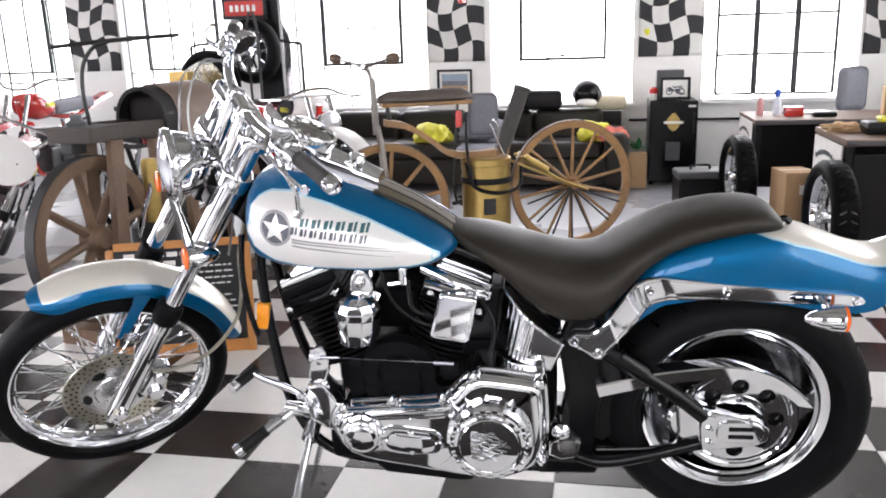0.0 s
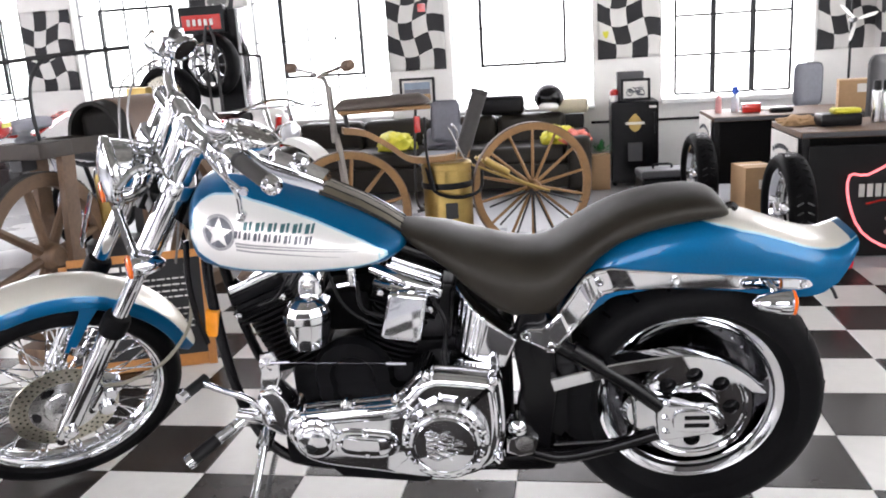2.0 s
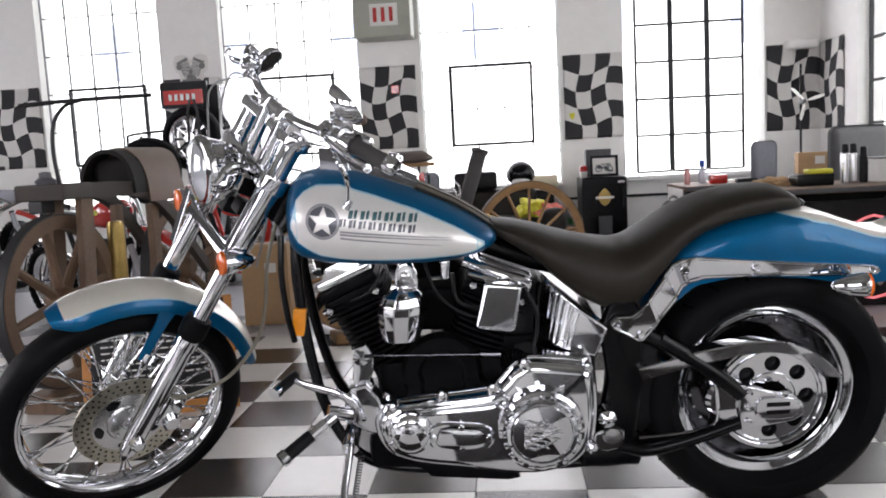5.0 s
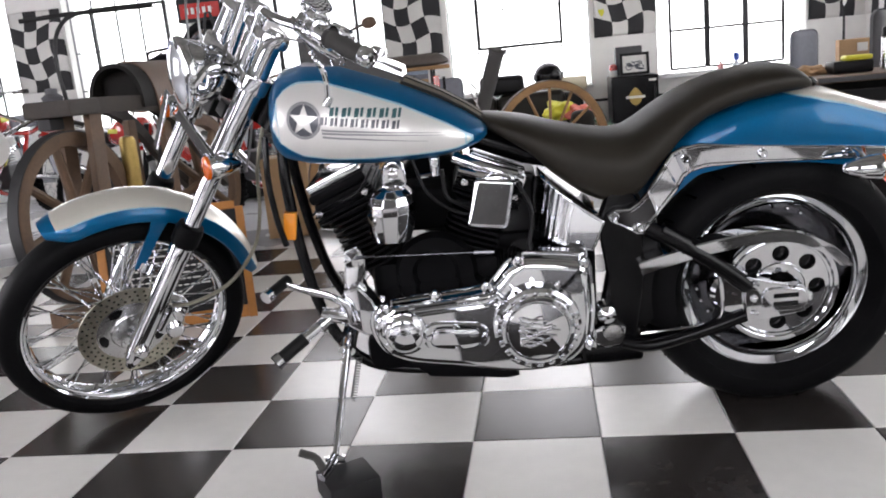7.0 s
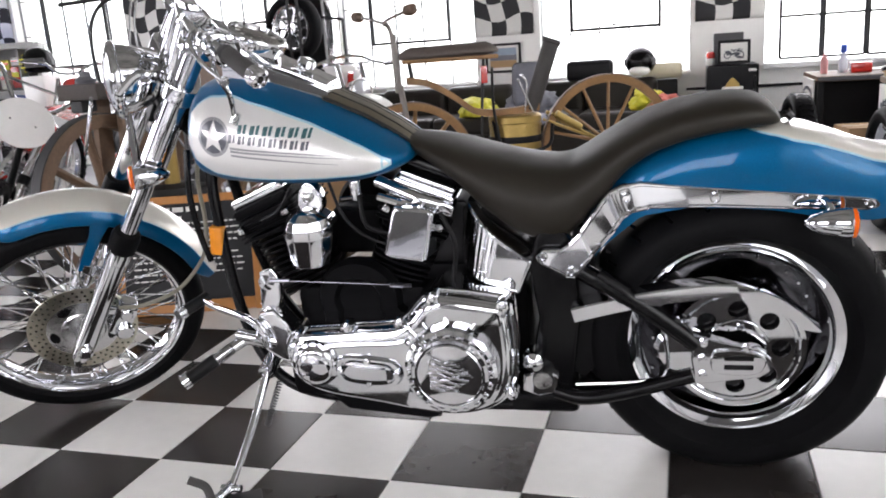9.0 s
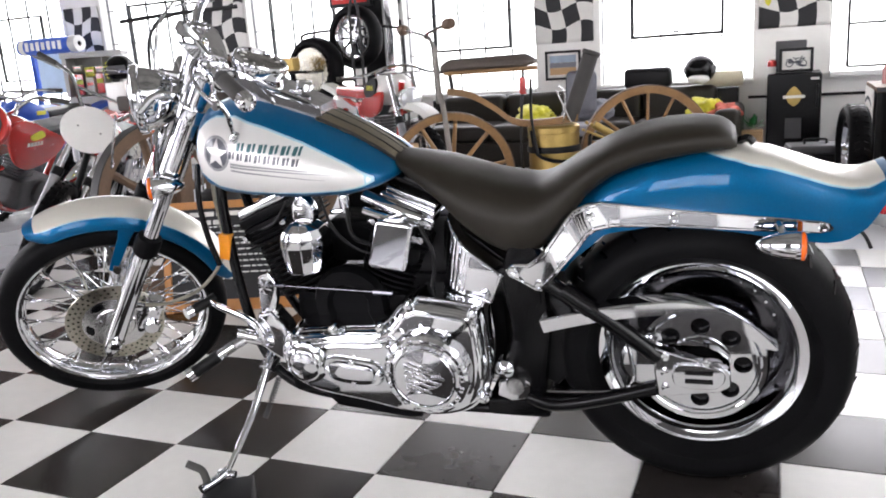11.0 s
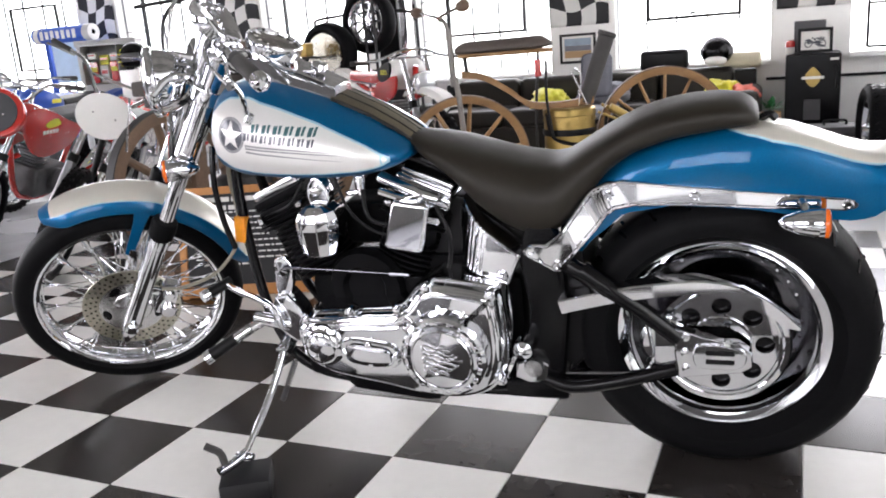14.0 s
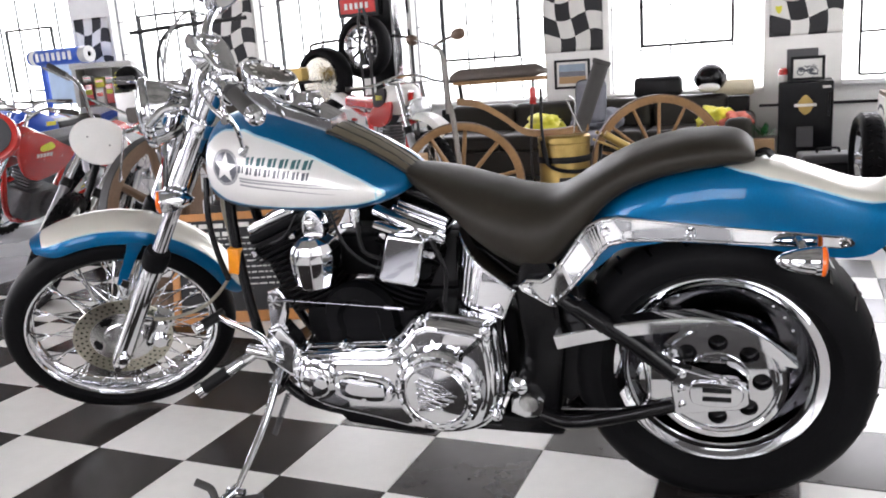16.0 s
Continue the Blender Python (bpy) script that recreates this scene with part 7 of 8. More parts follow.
def side_poster(x, y0, y1, z0, z1, seed, label):
    ob = thing("side_poster", Matrix.Translation((x, (y0 + y1) / 2, z0)), label, "poster")
    w, h = y1 - y0, z1 - z0
    part("poster_sheet", boxed(0, 0, h / 2, 0.008, w, h, 0.001), PAPER, ob, smooth=False)
    random.seed(seed)
    bm = bmesh.new()
    for i in range(60):
        a = random.uniform(0, 6.28)
        r = random.uniform(0, 0.32)
        box(bm, -0.006 - 0.00004 * i, w * r * math.cos(a) * 0.9, h * (0.45 + r * math.sin(a) * 0.9), 0.002, random.uniform(0.006, 0.05), random.uniform(0.006, 0.03), m=None)
    part("drawing", bm, GREYPRINT, ob, smooth=False)["kind"] = "stuff"
    bm = bmesh.new()
    n = 9
    for i in range(n):
        u = -1 + 2 * i / (n - 1)
        box(bm, -0.007, u * w * 0.36, h * (0.86 - 0.07 * u * u), 0.002, w * 0.06, h * 0.05)
    part("arched_lettering", bm, INK, ob, smooth=False)
    return ob


side_poster(1.834, 4.42, 4.98, 0.16, 0.64, 3, "pale poster with a dark engraving on the desk side")
side_poster(2.054, 2.90, 3.50, 0.12, 0.66, 8, "pale poster with a dark engraving on the counter side")
# neon shield
ns = thing("neon_shield_sign", axes((2.56, 2.842, 0.30), (1, 0, 0), (0, 1, 0), (0, 0, 1)), "red neon shield sign with white letter bars", "sign")
sh = round_outline([(-0.25, 0.16), (-0.16, 0.16), (0.0, 0.23), (0.16, 0.16), (0.25, 0.16), (0.25, 0.02), (0.17, -0.16), (0.0, -0.25), (-0.17, -0.16), (-0.25, 0.02)], 3)
NEON = mat("red_neon", (1.0, 0.22, 0.25), emit=1.4)
part("shield_plate", slabbed([(x * 0.97, z * 0.97) for x, z in sh], 0.0, 0.012, axes((0, 0, 0), (1, 0, 0), (0, 0, 1), (0, -1, 0))), CHARB, ns, smooth=False)
part("neon_tube", tubed([(x, -0.02, z) for x, z in sh], 0.007, 8, curved=False, closed=True), NEON, ns, "glowing red neon tube")
bm = bmesh.new()
for i in range(10):
    x = -0.20 + 0.042 * i
    box(bm, x + 0.016, -0.016, 0.075, 0.028, 0.006, 0.070)
pieces("letter_bar", bm, PAPER, ns, "white letter bar", smooth=False)
bm = tubed([(-0.16, -0.016, 0.0), (-0.05, -0.016, 0.02), (0.05, -0.016, -0.01), (0.16, -0.016, 0.015)], 0.006, 6)
part("script_line", bm, RED, ns)
bm = bmesh.new()
for s in (-1, 1):
    box(bm, s * 0.05, -0.017, -0.12, 0.14, 0.006, 0.035, 0.004, m=Matrix.Translation((0, -0.002 * s, -0.12)) @ Matrix.Rotation(s * 0.8, 4, "Y") @ Matrix.Translation((-s * 0.05, 0, 0.12)))
part("crossed_pistons", bm, mat("dull_pink", (0.45, 0.30, 0.29), 0.5), ns)


def loose_tyre(x, y, r, w, rz, label, lean=0.0):
    ob = thing("spare_tyre", Matrix.Translation((x, y, r)) @ Matrix.Rotation(radians(rz), 4, "Z") @ Matrix.Rotation(radians(lean), 4, "X"), label, "wheel")
    ax = HUBAX
    part("tyre", lathed(tyre_profile(r, r * 0.70, w), ax, 56, loop=True), RUBBER, ob)
    bm = bmesh.new()
    for i in range(40):
        for s in (-1, 1):
            box(bm, r - 0.003, s * w * 0.42, 0, 0.004, w * 0.5, 0.008, m=Matrix.Rotation(2 * math.pi * i / 40, 4, "Y") @ Matrix.Rotation(s * 0.5, 4, "X"))
    part("tread", bm, BLACK, ob, smooth=False)["kind"] = "stuff"
    rr = r * 0.70
    part("rim", lathed([(rr + 0.012, -w * 0.62), (rr + 0.012, w * 0.62), (rr - 0.01, w * 0.55), (rr - 0.03, w * 0.2), (rr - 0.03, -w * 0.2), (rr - 0.01, -w * 0.55)], ax, 48, loop=True), CHROME, ob)
    part("hub", lathed([(0.0005, -0.07), (0.03, -0.07), (0.04, -0.05), (0.03, 0), (0.04, 0.05), (0.03, 0.07), (0.0005, 0.07)], ax, 20), CHROME, ob)
    bm = bmesh.new()
    for i in range(32):
        a = 2 * math.pi * i / 32
        s = 1 if i % 2 else -1
        o = 0.6 if (i // 2) % 2 else -0.6
        tube(bm, [(0.036 * math.cos(a + o), s * 0.05, 0.036 * math.sin(a + o)), ((rr - 0.025) * math.cos(a), 0, (rr - 0.025) * math.sin(a))], 0.0022, 5, curved=False)
    part("wire_spoke", bm, CHROME, ob)["kind"] = "stuff"
    return ob


loose_tyre(1.97, 2.72, 0.305, 0.07, 93, "spare spoked chrome wheel with a black tyre at the counter")
loose_tyre(1.71, 4.15, 0.29, 0.07, 96, "spoked chrome wheel with a black tyre by the desk")
tb = thing("tool_case", pose(1.50, 4.55, 0, 0, 0, 8), "black plastic tool case on the floor", "case")
part("case_body", boxed(0, 0, 0.11, 0.36, 0.26, 0.22, 0.02, seg=3), BLACKP, tb)
part("case_lid", boxed(0, 0, 0.25, 0.37, 0.27, 0.06, 0.02, seg=3), DGREY, tb)
part("handle", tubed([(-0.07, 0, 0.28), (-0.06, 0, 0.31), (0.06, 0, 0.31), (0.07, 0, 0.28)], 0.009, 8), BLACKP, tb)
# desk clutter
bt = thing("cleaner_bottle", Matrix.Translation((2.06, 4.75, 0.665)), "clear spray bottle with a blue cap on the desk", "bottle")
part("bottle_body", lathed([(0.028, 0), (0.03, 0.01), (0.03, 0.09), (0.014, 0.12), (0.014, 0.135)], None, 16), mat("pale_plastic", (0.62, 0.68, 0.75), 0.2, 0, 0.05), bt)
part("bottle_cap", lathed([(0.022, 0.135), (0.022, 0.185), (0.015, 0.19), (0.0005, 0.19)], None, 14), BLUEP, bt)
bt = thing("spray_can", Matrix.Translation((1.93, 4.7, 0.665)), "pink and white spray can on the desk", "can")
part("can_body", lathed([(0.022, 0), (0.024, 0.005), (0.024, 0.10), (0.012, 0.12), (0.012, 0.135), (0.0005, 0.136)], None, 14), mat("pink_plastic", (0.55, 0.25, 0.25), 0.3, 0, 0.05), bt)
tagged(part("red_tub", boxed(2.15, 4.62, 0.701, 0.13, 0.10, 0.07, 0.008), RED), "low red plastic tub on the desk", "tub")
tagged(part("papers", boxed(2.3, 4.85, 0.671, 0.34, 0.24, 0.012, 0.001), PAPER, smooth=False), "stack of papers on the desk", "papers")
tagged(part("gloves", boxed(2.35, 4.55, 0.683, 0.16, 0.09, 0.035, 0.014, seg=3), BLACKP), "black gloves on the desk", "gloves")


def office_chair(x, y, rz, fabric, bw, bh, label):
    ob = thing("office_chair", pose(x, y, 0, 0, 0, rz), label, "chair")
    part("backrest", boxed(0, 0.2, 0.80, bw, 0.09, bh, 0.06, seg=4), fabric, ob)
    part("seat", boxed(0, -0.05, 0.46, bw, 0.46, 0.09, 0.035, seg=3), fabric, ob)
    part("spine", tubed([(0, 0.15, 0.43), (0, 0.27, 0.5), (0, 0.27, 0.75)], 0.02, 10), BLACKP, ob)
    part("column", lathed([(0.028, 0.07), (0.028, 0.43)], None, 12), BLACKP, ob)
    for i in range(5):
        a = 2 * math.pi * i / 5
        leg = part("leg", tubed([(0, 0, 0.09), (0.26 * math.cos(a), 0.26 * math.sin(a), 0.065)], (0.024, 0.016), 8, curved=False), BLACKP, ob)
        part("castor", lathed([(0.0005, -0.012), (0.025, -0.012), (0.025, 0.012), (0.0005, 0.012)], Matrix.Translation((0.26 * math.cos(a), 0.26 * math.sin(a), 0.026)) @ Matrix.Rotation(radians(90), 4, "X"), 12), BLACKP, leg)
    return ob


office_chair(2.86, 5.3, 25, GREYF, 0.27, 0.36, "grey fabric office chair behind the desk")
office_chair(3.05, 3.85, 20, DGREY, 0.50, 0.52, "dark grey office chair behind the counter")
for i, (x, h, mt) in enumerate(((2.55, 0.24, STEEL), (2.60, 0.24, STEEL), (2.66, 0.22, BLACKP))):
    o = thing("thermos", Matrix.Translation((x, 3.2, 0.70)), "steel thermos flask with a black cap on the counter" if i < 2 else "black drink cup on the counter", "flask")
    part("flask_body", lathed([(0.024, 0), (0.026, 0.01), (0.026, h * 0.72), (0.02, h * 0.78)], None, 18), mt, o)
    part("flask_cap", lathed([(0.021, h * 0.77), (0.021, h * 0.97), (0.016, h), (0.0005, h)], None, 16), BLACKP, o)
bk = thing("paper_tray", Matrix.Translation((2.85, 3.25, 0.70)), "white paper tray with folders on the counter", "tray")
part("tray_body", boxed(0, 0, 0.07, 0.24, 0.2, 0.14, 0.006), PAPER, bk)
part("tray_rim", boxed(0, 0, 0.145, 0.25, 0.21, 0.012, 0.004), DGREY, bk)
for i, mt in enumerate((RED, BLACKP, PAPER, RED, BLACKP)):
    tagged(part("book", boxed(3.12, 3.2 - 0.004 * i, 0.715 + 0.034 * i, 0.24, 0.17, 0.032, 0.003), mt), "red and black parts catalogue in a stack", "book", "stacked catalogues")
tagged(part("black_basket", boxed(2.33, 3.15, 0.735, 0.22, 0.16, 0.07, 0.012), BLACKP), "black plastic basket on the counter", "basket")
tagged(part("yellow_cloth", boxed(2.36, 3.12, 0.785, 0.15, 0.1, 0.03, 0.013, seg=3), YELLOW), "yellow cloth on the basket", "cloth")
cloth("brown_bag", 2.13, 3.25, 0.70, 0.10, 0.08, 0.035, CARD, "crumpled brown paper bag on the counter", 21)
# desk lamp / fan on a tall stand in the corner
fl = thing("pedestal_fan", Matrix.Translation((3.05, 5.35, 0)), "thin pedestal fan standing in the corner", "fan")
part("base", lathed([(0.17, 0), (0.17, 0.02), (0.03, 0.04), (0.0005, 0.045)], None, 24), BLACKP, fl)
part("pole", lathed([(0.010, 0.03), (0.010, 1.62)], None, 10), BLACKP, fl)
part("motor", lathed([(0.0005, -0.05), (0.022, -0.045), (0.025, 0.03), (0.016, 0.06), (0.0005, 0.06)], Matrix.Translation((0, -0.03, 1.30)) @ Matrix.Rotation(radians(90), 4, "X"), 20), DGREY, fl)
for i in range(3):
    a = 2 * math.pi * i / 3 + 0.3
    part("blade", slabbed(round_outline([(0.03, -0.008), (0.13, -0.018), (0.17, 0.0), (0.12, 0.012), (0.03, 0.008)], 3), -0.002, 0.002, Matrix.Translation((0, -0.11, 1.30)) @ Matrix.Rotation(radians(90), 4, "X") @ Matrix.Rotation(a, 4, "Z") @ Matrix.Rotation(0.35, 4, "X")), WHITEP, fl)
tagged(part("wall_lamp", boxed(3.25, 5.905, 1.85, 0.28, 0.16, 0.09, 0.03, seg=3), WHITEP), "white lamp housing on the corner flags", "lamp")
# lit sign box high on the wall
si = thing("wall_cabinet", Matrix.Translation((-0.60, 5.83, 2.12)), "grey-green wall cabinet with a red and white badge", "cabinet")
part("cabinet_body", boxed(0, 0, 0.22, 0.54, 0.32, 0.44, 0.02), mat("olive_grey_paint", (0.33, 0.34, 0.28), 0.5, 0, 0.08, 5), si)
part("badge", boxed(0.02, -0.165, 0.20, 0.26, 0.012, 0.20, 0.004), PAPER, si)
bm = bmesh.new()
for i in range(3):
    box(bm, -0.06 + 0.075 * i, -0.174, 0.20, 0.035, 0.008, 0.13, 0.003)
part("badge_bars", bm, RED, si, "red badge bars")
po = thing("engine_cutout", Matrix.Translation((-2.56, YN - 0.008, 1.80)), "grey cut-out print of a twin engine on the wall", "poster")
part("cutout", slabbed(round_outline([(-0.10, 0.0), (0.10, 0.0), (0.12, 0.12), (0.17, 0.18), (0.16, 0.30), (0.05, 0.31), (0.0, 0.26), (-0.05, 0.31), (-0.16, 0.30), (-0.17, 0.18), (-0.12, 0.12)], 3), 0, 0.006, XZ), PAPER, po, smooth=False)
bm = bmesh.new()
for sg in (-1, 1):
    m2 = Matrix.Translation((sg * 0.02, 0, 0.11)) @ Matrix.Rotation(radians(sg * 24), 4, "Y")
    for k in range(8):
        box(bm, 0, -0.009 - 0.0004 * k, 0.015 + 0.016 * k, 0.105, 0.003, 0.009, m=m2)
    box(bm, 0, -0.012, 0.155, 0.115, 0.003, 0.03, m=m2)
    lathe(bm, [(0.03, 0), (0.03, 0.003), (0.018, 0.003)], axes((sg * 0.115, -0.0125, 0.20), (1, 0, 0), (0, 0, 1), (0, -1, 0)), 14)
for cx, cz, r in ((0, 0.07, 0.055), (0.07, 0.05, 0.03), (-0.07, 0.05, 0.03), (0, 0.15, 0.022)):
    lathe(bm, [(r, 0), (r, 0.003), (r * 0.45, 0.003)], axes((cx, -0.0135, cz), (1, 0, 0), (0, 0, 1), (0, -1, 0)), 20)
part("engine_print", bm, mat("engine_line_print", (0.17, 0.17, 0.16), 0.6, 0, 0.4, 40), po, smooth=False)

# ---- wheel rack with parts ----
rk = thing("wheel_display_rack", Matrix.Translation((-2.1, 4.85, 0)), "black tyre display rack with wheels and a red sign", "rack")
part("rack_back", boxed(0.08, 0.10, 0.85, 0.20, 0.22, 1.70, 0.01), BLACKP, rk)
bm = bmesh.new()
for x in (-0.62, -0.50, 0.38):
    tube(bm, [(x, -0.05, 0), (x, -0.05, 1.30)], 0.013, 8, curved=False)
tube(bm, [(-0.62, -0.05, 1.30), (-0.50, -0.05, 1.32), (0.05, -0.05, 1.34), (0.38, -0.05, 1.30)], 0.012, 8)
tube(bm, [(0.02, -0.30, 0.6), (0.02, -0.30, 1.46), (0.10, -0.30, 1.46), (0.10, -0.30, 0.6)], 0.012, 8, n=3)
for x in (-0.56, 0.06):
    tube(bm, [(x, -0.34, 0.03), (x, 0.2, 0.03)], 0.015, 8, curved=False)
tube(bm, [(0.06, -0.30, 0.04), (0.06, -0.30, 0.62)], 0.013, 8, curved=False)
pieces("rack_tube", bm, IRON, rk)
part("rack_column", boxed(0.25, 0.02, 0.85, 0.07, 0.12, 1.70, 0.006), STEEL, rk)
part("sign_box", boxed(-0.09, -0.05, 1.62, 0.40, 0.06, 0.22, 0.006), BLACKP, rk)
part("sign_face", boxed(-0.09, -0.083, 1.60, 0.34, 0.008, 0.12, 0.003), RED, rk, "red sign face with pale bars")
bm = bmesh.new()
for i in range(5):
    box(bm, -0.20 + 0.05 * i, -0.089, 1.60, 0.026, 0.004, 0.05)
part("sign_bars", bm, PAPER, rk, smooth=False)


def show_wheel(name, x, y, z, r, w, rz, spokes, label):
    ob = thing(name, Matrix.Translation((x, y, z)) @ Matrix.Rotation(radians(rz), 4, "Z"), label, "wheel")
    part("tyre", lathed(tyre_profile(r, r * 0.68, w), HUBAX, 48, loop=True), RUBBER, ob)
    rr = r * 0.70
    part("rim", lathed([(rr, -w * 0.7), (rr, w * 0.7), (rr - 0.02, w * 0.6), (rr - 0.03, w * 0.1), (rr - 0.03, -w * 0.1), (rr - 0.02, -w * 0.6)], HUBAX, 44, loop=True), STEEL, ob)
    part("hub", lathed([(0.0005, -w * 0.6), (0.05, -w * 0.6), (0.055, -w * 0.2), (0.05, w * 0.6), (0.0005, w * 0.6)], HUBAX, 20), STEEL, ob)
    for i in range(spokes):
        part("wheel_spoke", boxed((rr - 0.0) / 2 + 0.02, -w * 0.25, 0, rr - 0.06, 0.018, 0.022, 0.004, m=Matrix.Rotation(2 * math.pi * i / spokes, 4, "Y")), SHADECHROME, ob)
    return ob


show_wheel("alloy_wheel", -2.10, 4.66, 1.25, 0.265, 0.07, -12, 10, "ten-spoke alloy wheel with a black tyre on the rack")
w2 = show_wheel("dished_wheel", -2.42, 4.50, 1.0, 0.275, 0.08, -12, 7, "wide polished wheel with a black tyre on the rack")
part("wheel_dish", lathed([(0.190, -0.070), (0.184, -0.070), (0.176, -0.022), (0.168, -0.010), (0.090, -0.014), (0.082, -0.018), (0.076, -0.044), (0.070, -0.048), (0.032, -0.048), (0.028, -0.062), (0.0005, -0.063)], HUBAX, 40), mat("warm_polished_alloy", (0.24, 0.23, 0.195), 0.26, 1.0, 0.15, 20), w2, split=20)
for k in range(7):
    a = 2 * math.pi * k / 7
    part("dish_hole", lathed([(0.019, -0.0155), (0.0005, -0.0165)], Matrix.Translation((0.130 * math.cos(a), 0, 0.130 * math.sin(a))) @ HUBAX, 12), BLACK, w2)
part("brass_box", boxed(-0.44, -0.60, 1.06, 0.17, 0.12, 0.11, 0.015), BRASS, rk, "small brass box on a bracket")
part("bracket_arm", tubed([(-0.44, -0.05, 0.99), (-0.44, -0.60, 0.995)], 0.012, 8, curved=False), IRON, rk)


# ---- other motorcycles in the room ----
GREYPLATE = mat("grey_plate", (0.035, 0.035, 0.038), 0.6, 0, 0.1)


def dirt_bike(m, paint, label, plate=None, frame_paint=None, seat=BLACKP, s=1.0, headlamp=False):
    """A plain off-road motorcycle: x forwards from the rear axle."""
    ob = thing("motocross_bike", m @ Matrix.Scale(s, 4), label, "motorcycle", "parked motorcycles")
    fp = frame_paint or paint
    bz = 0.10 if plate else (-0.14 if headlamp else 0.0)
    for x, r, w, nm in ((0, 0.31, 0.055, "rear_wheel"), (1.36, 0.33, 0.045, "front_wheel")):
        mm = Matrix.Translation((x, 0, r)) @ HUBAX
        wh = part(nm, lathed([(0.0005, -0.06), (0.05, -0.06), (0.045, 0), (0.05, 0.06), (0.0005, 0.06)], mm, 16), STEEL, ob)
        part("tyre", lathed(tyre_profile(r - 0.006, r - 0.075, w), mm, 48, loop=True), RUBBER, wh)
        bm = bmesh.new()
        for i in range(34):
            for yy in (-w * 0.62, 0, w * 0.62):
                box(bm, r - 0.008 - (0.008 if yy else 0), yy, 0, 0.02, w * 0.42, 0.022, m=Matrix.Translation((x, 0, r)) @ Matrix.Rotation(2 * math.pi * (i + (0.5 if yy else 0)) / 34, 4, "Y"))
        part("tread", bm, RUBBER, wh, smooth=False)["kind"] = "stuff"
        part("rim", lathed([(r - 0.07, -0.025), (r - 0.07, 0.025), (r - 0.085, 0.02), (r - 0.085, -0.02)], mm, 40, loop=True), STEEL, wh)
        bm = bmesh.new()
        for i in range(24):
            a = 2 * math.pi * i / 24
            sg = 1 if i % 2 else -1
            tube(bm, [(x + 0.045 * math.cos(a + 0.7 * (1 if i % 4 < 2 else -1)), sg * 0.045, r + 0.045 * math.sin(a + 0.7 * (1 if i % 4 < 2 else -1))), (x + (r - 0.085) * math.cos(a), 0, r + (r - 0.085) * math.sin(a))], 0.002, 4, curved=False)
        part("wire_spoke", bm, STEEL, wh)["kind"] = "stuff"
    for sy in (-1, 1):
        lg = part("fork_leg", tubed([(1.38, sy * 0.085, 0.30), (1.22, sy * 0.085, 0.68)], 0.026, 12, curved=False), mat("fork_alloy", (0.35, 0.35, 0.36), 0.35, 0.8, 0.1) if sy < 0 else STEEL, ob)
        part("fork_tube", tubed([(1.22, sy * 0.085, 0.68), (1.10, sy * 0.085, 0.97)], 0.019, 12, curved=False), CHROME, lg)
        part("fork_boot", tubed([(1.235, sy * 0.085, 0.645), (1.215, sy * 0.085, 0.69)], 0.031, 12, curved=False), BLACKP, lg)
        part("swing_arm", tubed([(0.0, sy * 0.10, 0.31), (0.5, sy * 0.09, 0.38)], 0.02, 8, curved=False), STEEL, ob)
        part("shock", tubed([(0.12, sy * 0.12, 0.36), (0.30, sy * 0.11, 0.72)], 0.024, 10, curved=False), CHROME, ob)
    bm = bmesh.new()
    tube(bm, [(1.12, 0, 0.92), (1.05, 0, 0.70), (0.90, 0, 0.32), (0.5, 0, 0.28), (0.42, 0, 0.5), (0.30, 0, 0.76)], 0.02, 10)
    tube(bm, [(1.12, 0, 0.90), (0.8, 0, 0.80), (0.3, 0, 0.74), (0.0, 0, 0.80)], 0.02, 10)
    part("frame", bm, fp, ob)
    alloy = mat("dark_engine_alloy", (0.09, 0.09, 0.092), 0.45, 0.6, 0.25, 20)
    eng = part("engine", boxed(0.70, 0, 0.42, 0.34, 0.22, 0.22, 0.03), alloy, ob)
    part("cylinder", boxed(0.78, 0, 0.60, 0.10, 0.10, 0.16, 0.01), alloy, eng)
    for k in range(6):
        part("fin", boxed(0.78, 0, 0.545 + 0.022 * k, 0.16, 0.15, 0.008, 0.002), alloy, eng)
    part("side_cover", lathed([(0.09, 0.10), (0.09, 0.135), (0.07, 0.145), (0.0005, 0.145)], Matrix.Translation((0.66, 0, 0.42)) @ HUBAX, 20), alloy, eng)
    part("exhaust", tubed([(0.86, -0.05, 0.58), (1.0, -0.11, 0.50), (0.86, -0.14, 0.38), (0.5, -0.14, 0.55), (0.1, -0.15, 0.66)], 0.024, 10), CHROME, ob)
    bm = bmesh.new()
    rings = []
    for u, zt, zb, hw in ((1.10, 0.92, 0.88, 0.04), (1.04, 0.97, 0.80, 0.11), (0.95, 0.99, 0.76, 0.135), (0.84, 0.96, 0.76, 0.13), (0.74, 0.91, 0.77, 0.10), (0.66, 0.87, 0.79, 0.06)):
        rings.append([(u, hw * math.copysign(abs(math.cos(q)) ** 0.7, math.cos(q)), (zt + zb) / 2 + (zt - zb) / 2 * math.copysign(abs(math.sin(q)) ** 0.8, math.sin(q))) for q in (2 * math.pi * k / 18 for k in range(18))])
    bridge(bm, rings)
    bmesh.ops.recalc_face_normals(bm, faces=bm.faces)
    tank = part("fuel_tank", bm, paint, ob, split=0)
    for sy in (-1, 1) if plate is not GREYPLATE else ():
        part("tank_stripe", boxed(0.88, sy * 0.137, 0.885, 0.12, 0.004, 0.035, 0.001), YELLOW, tank)
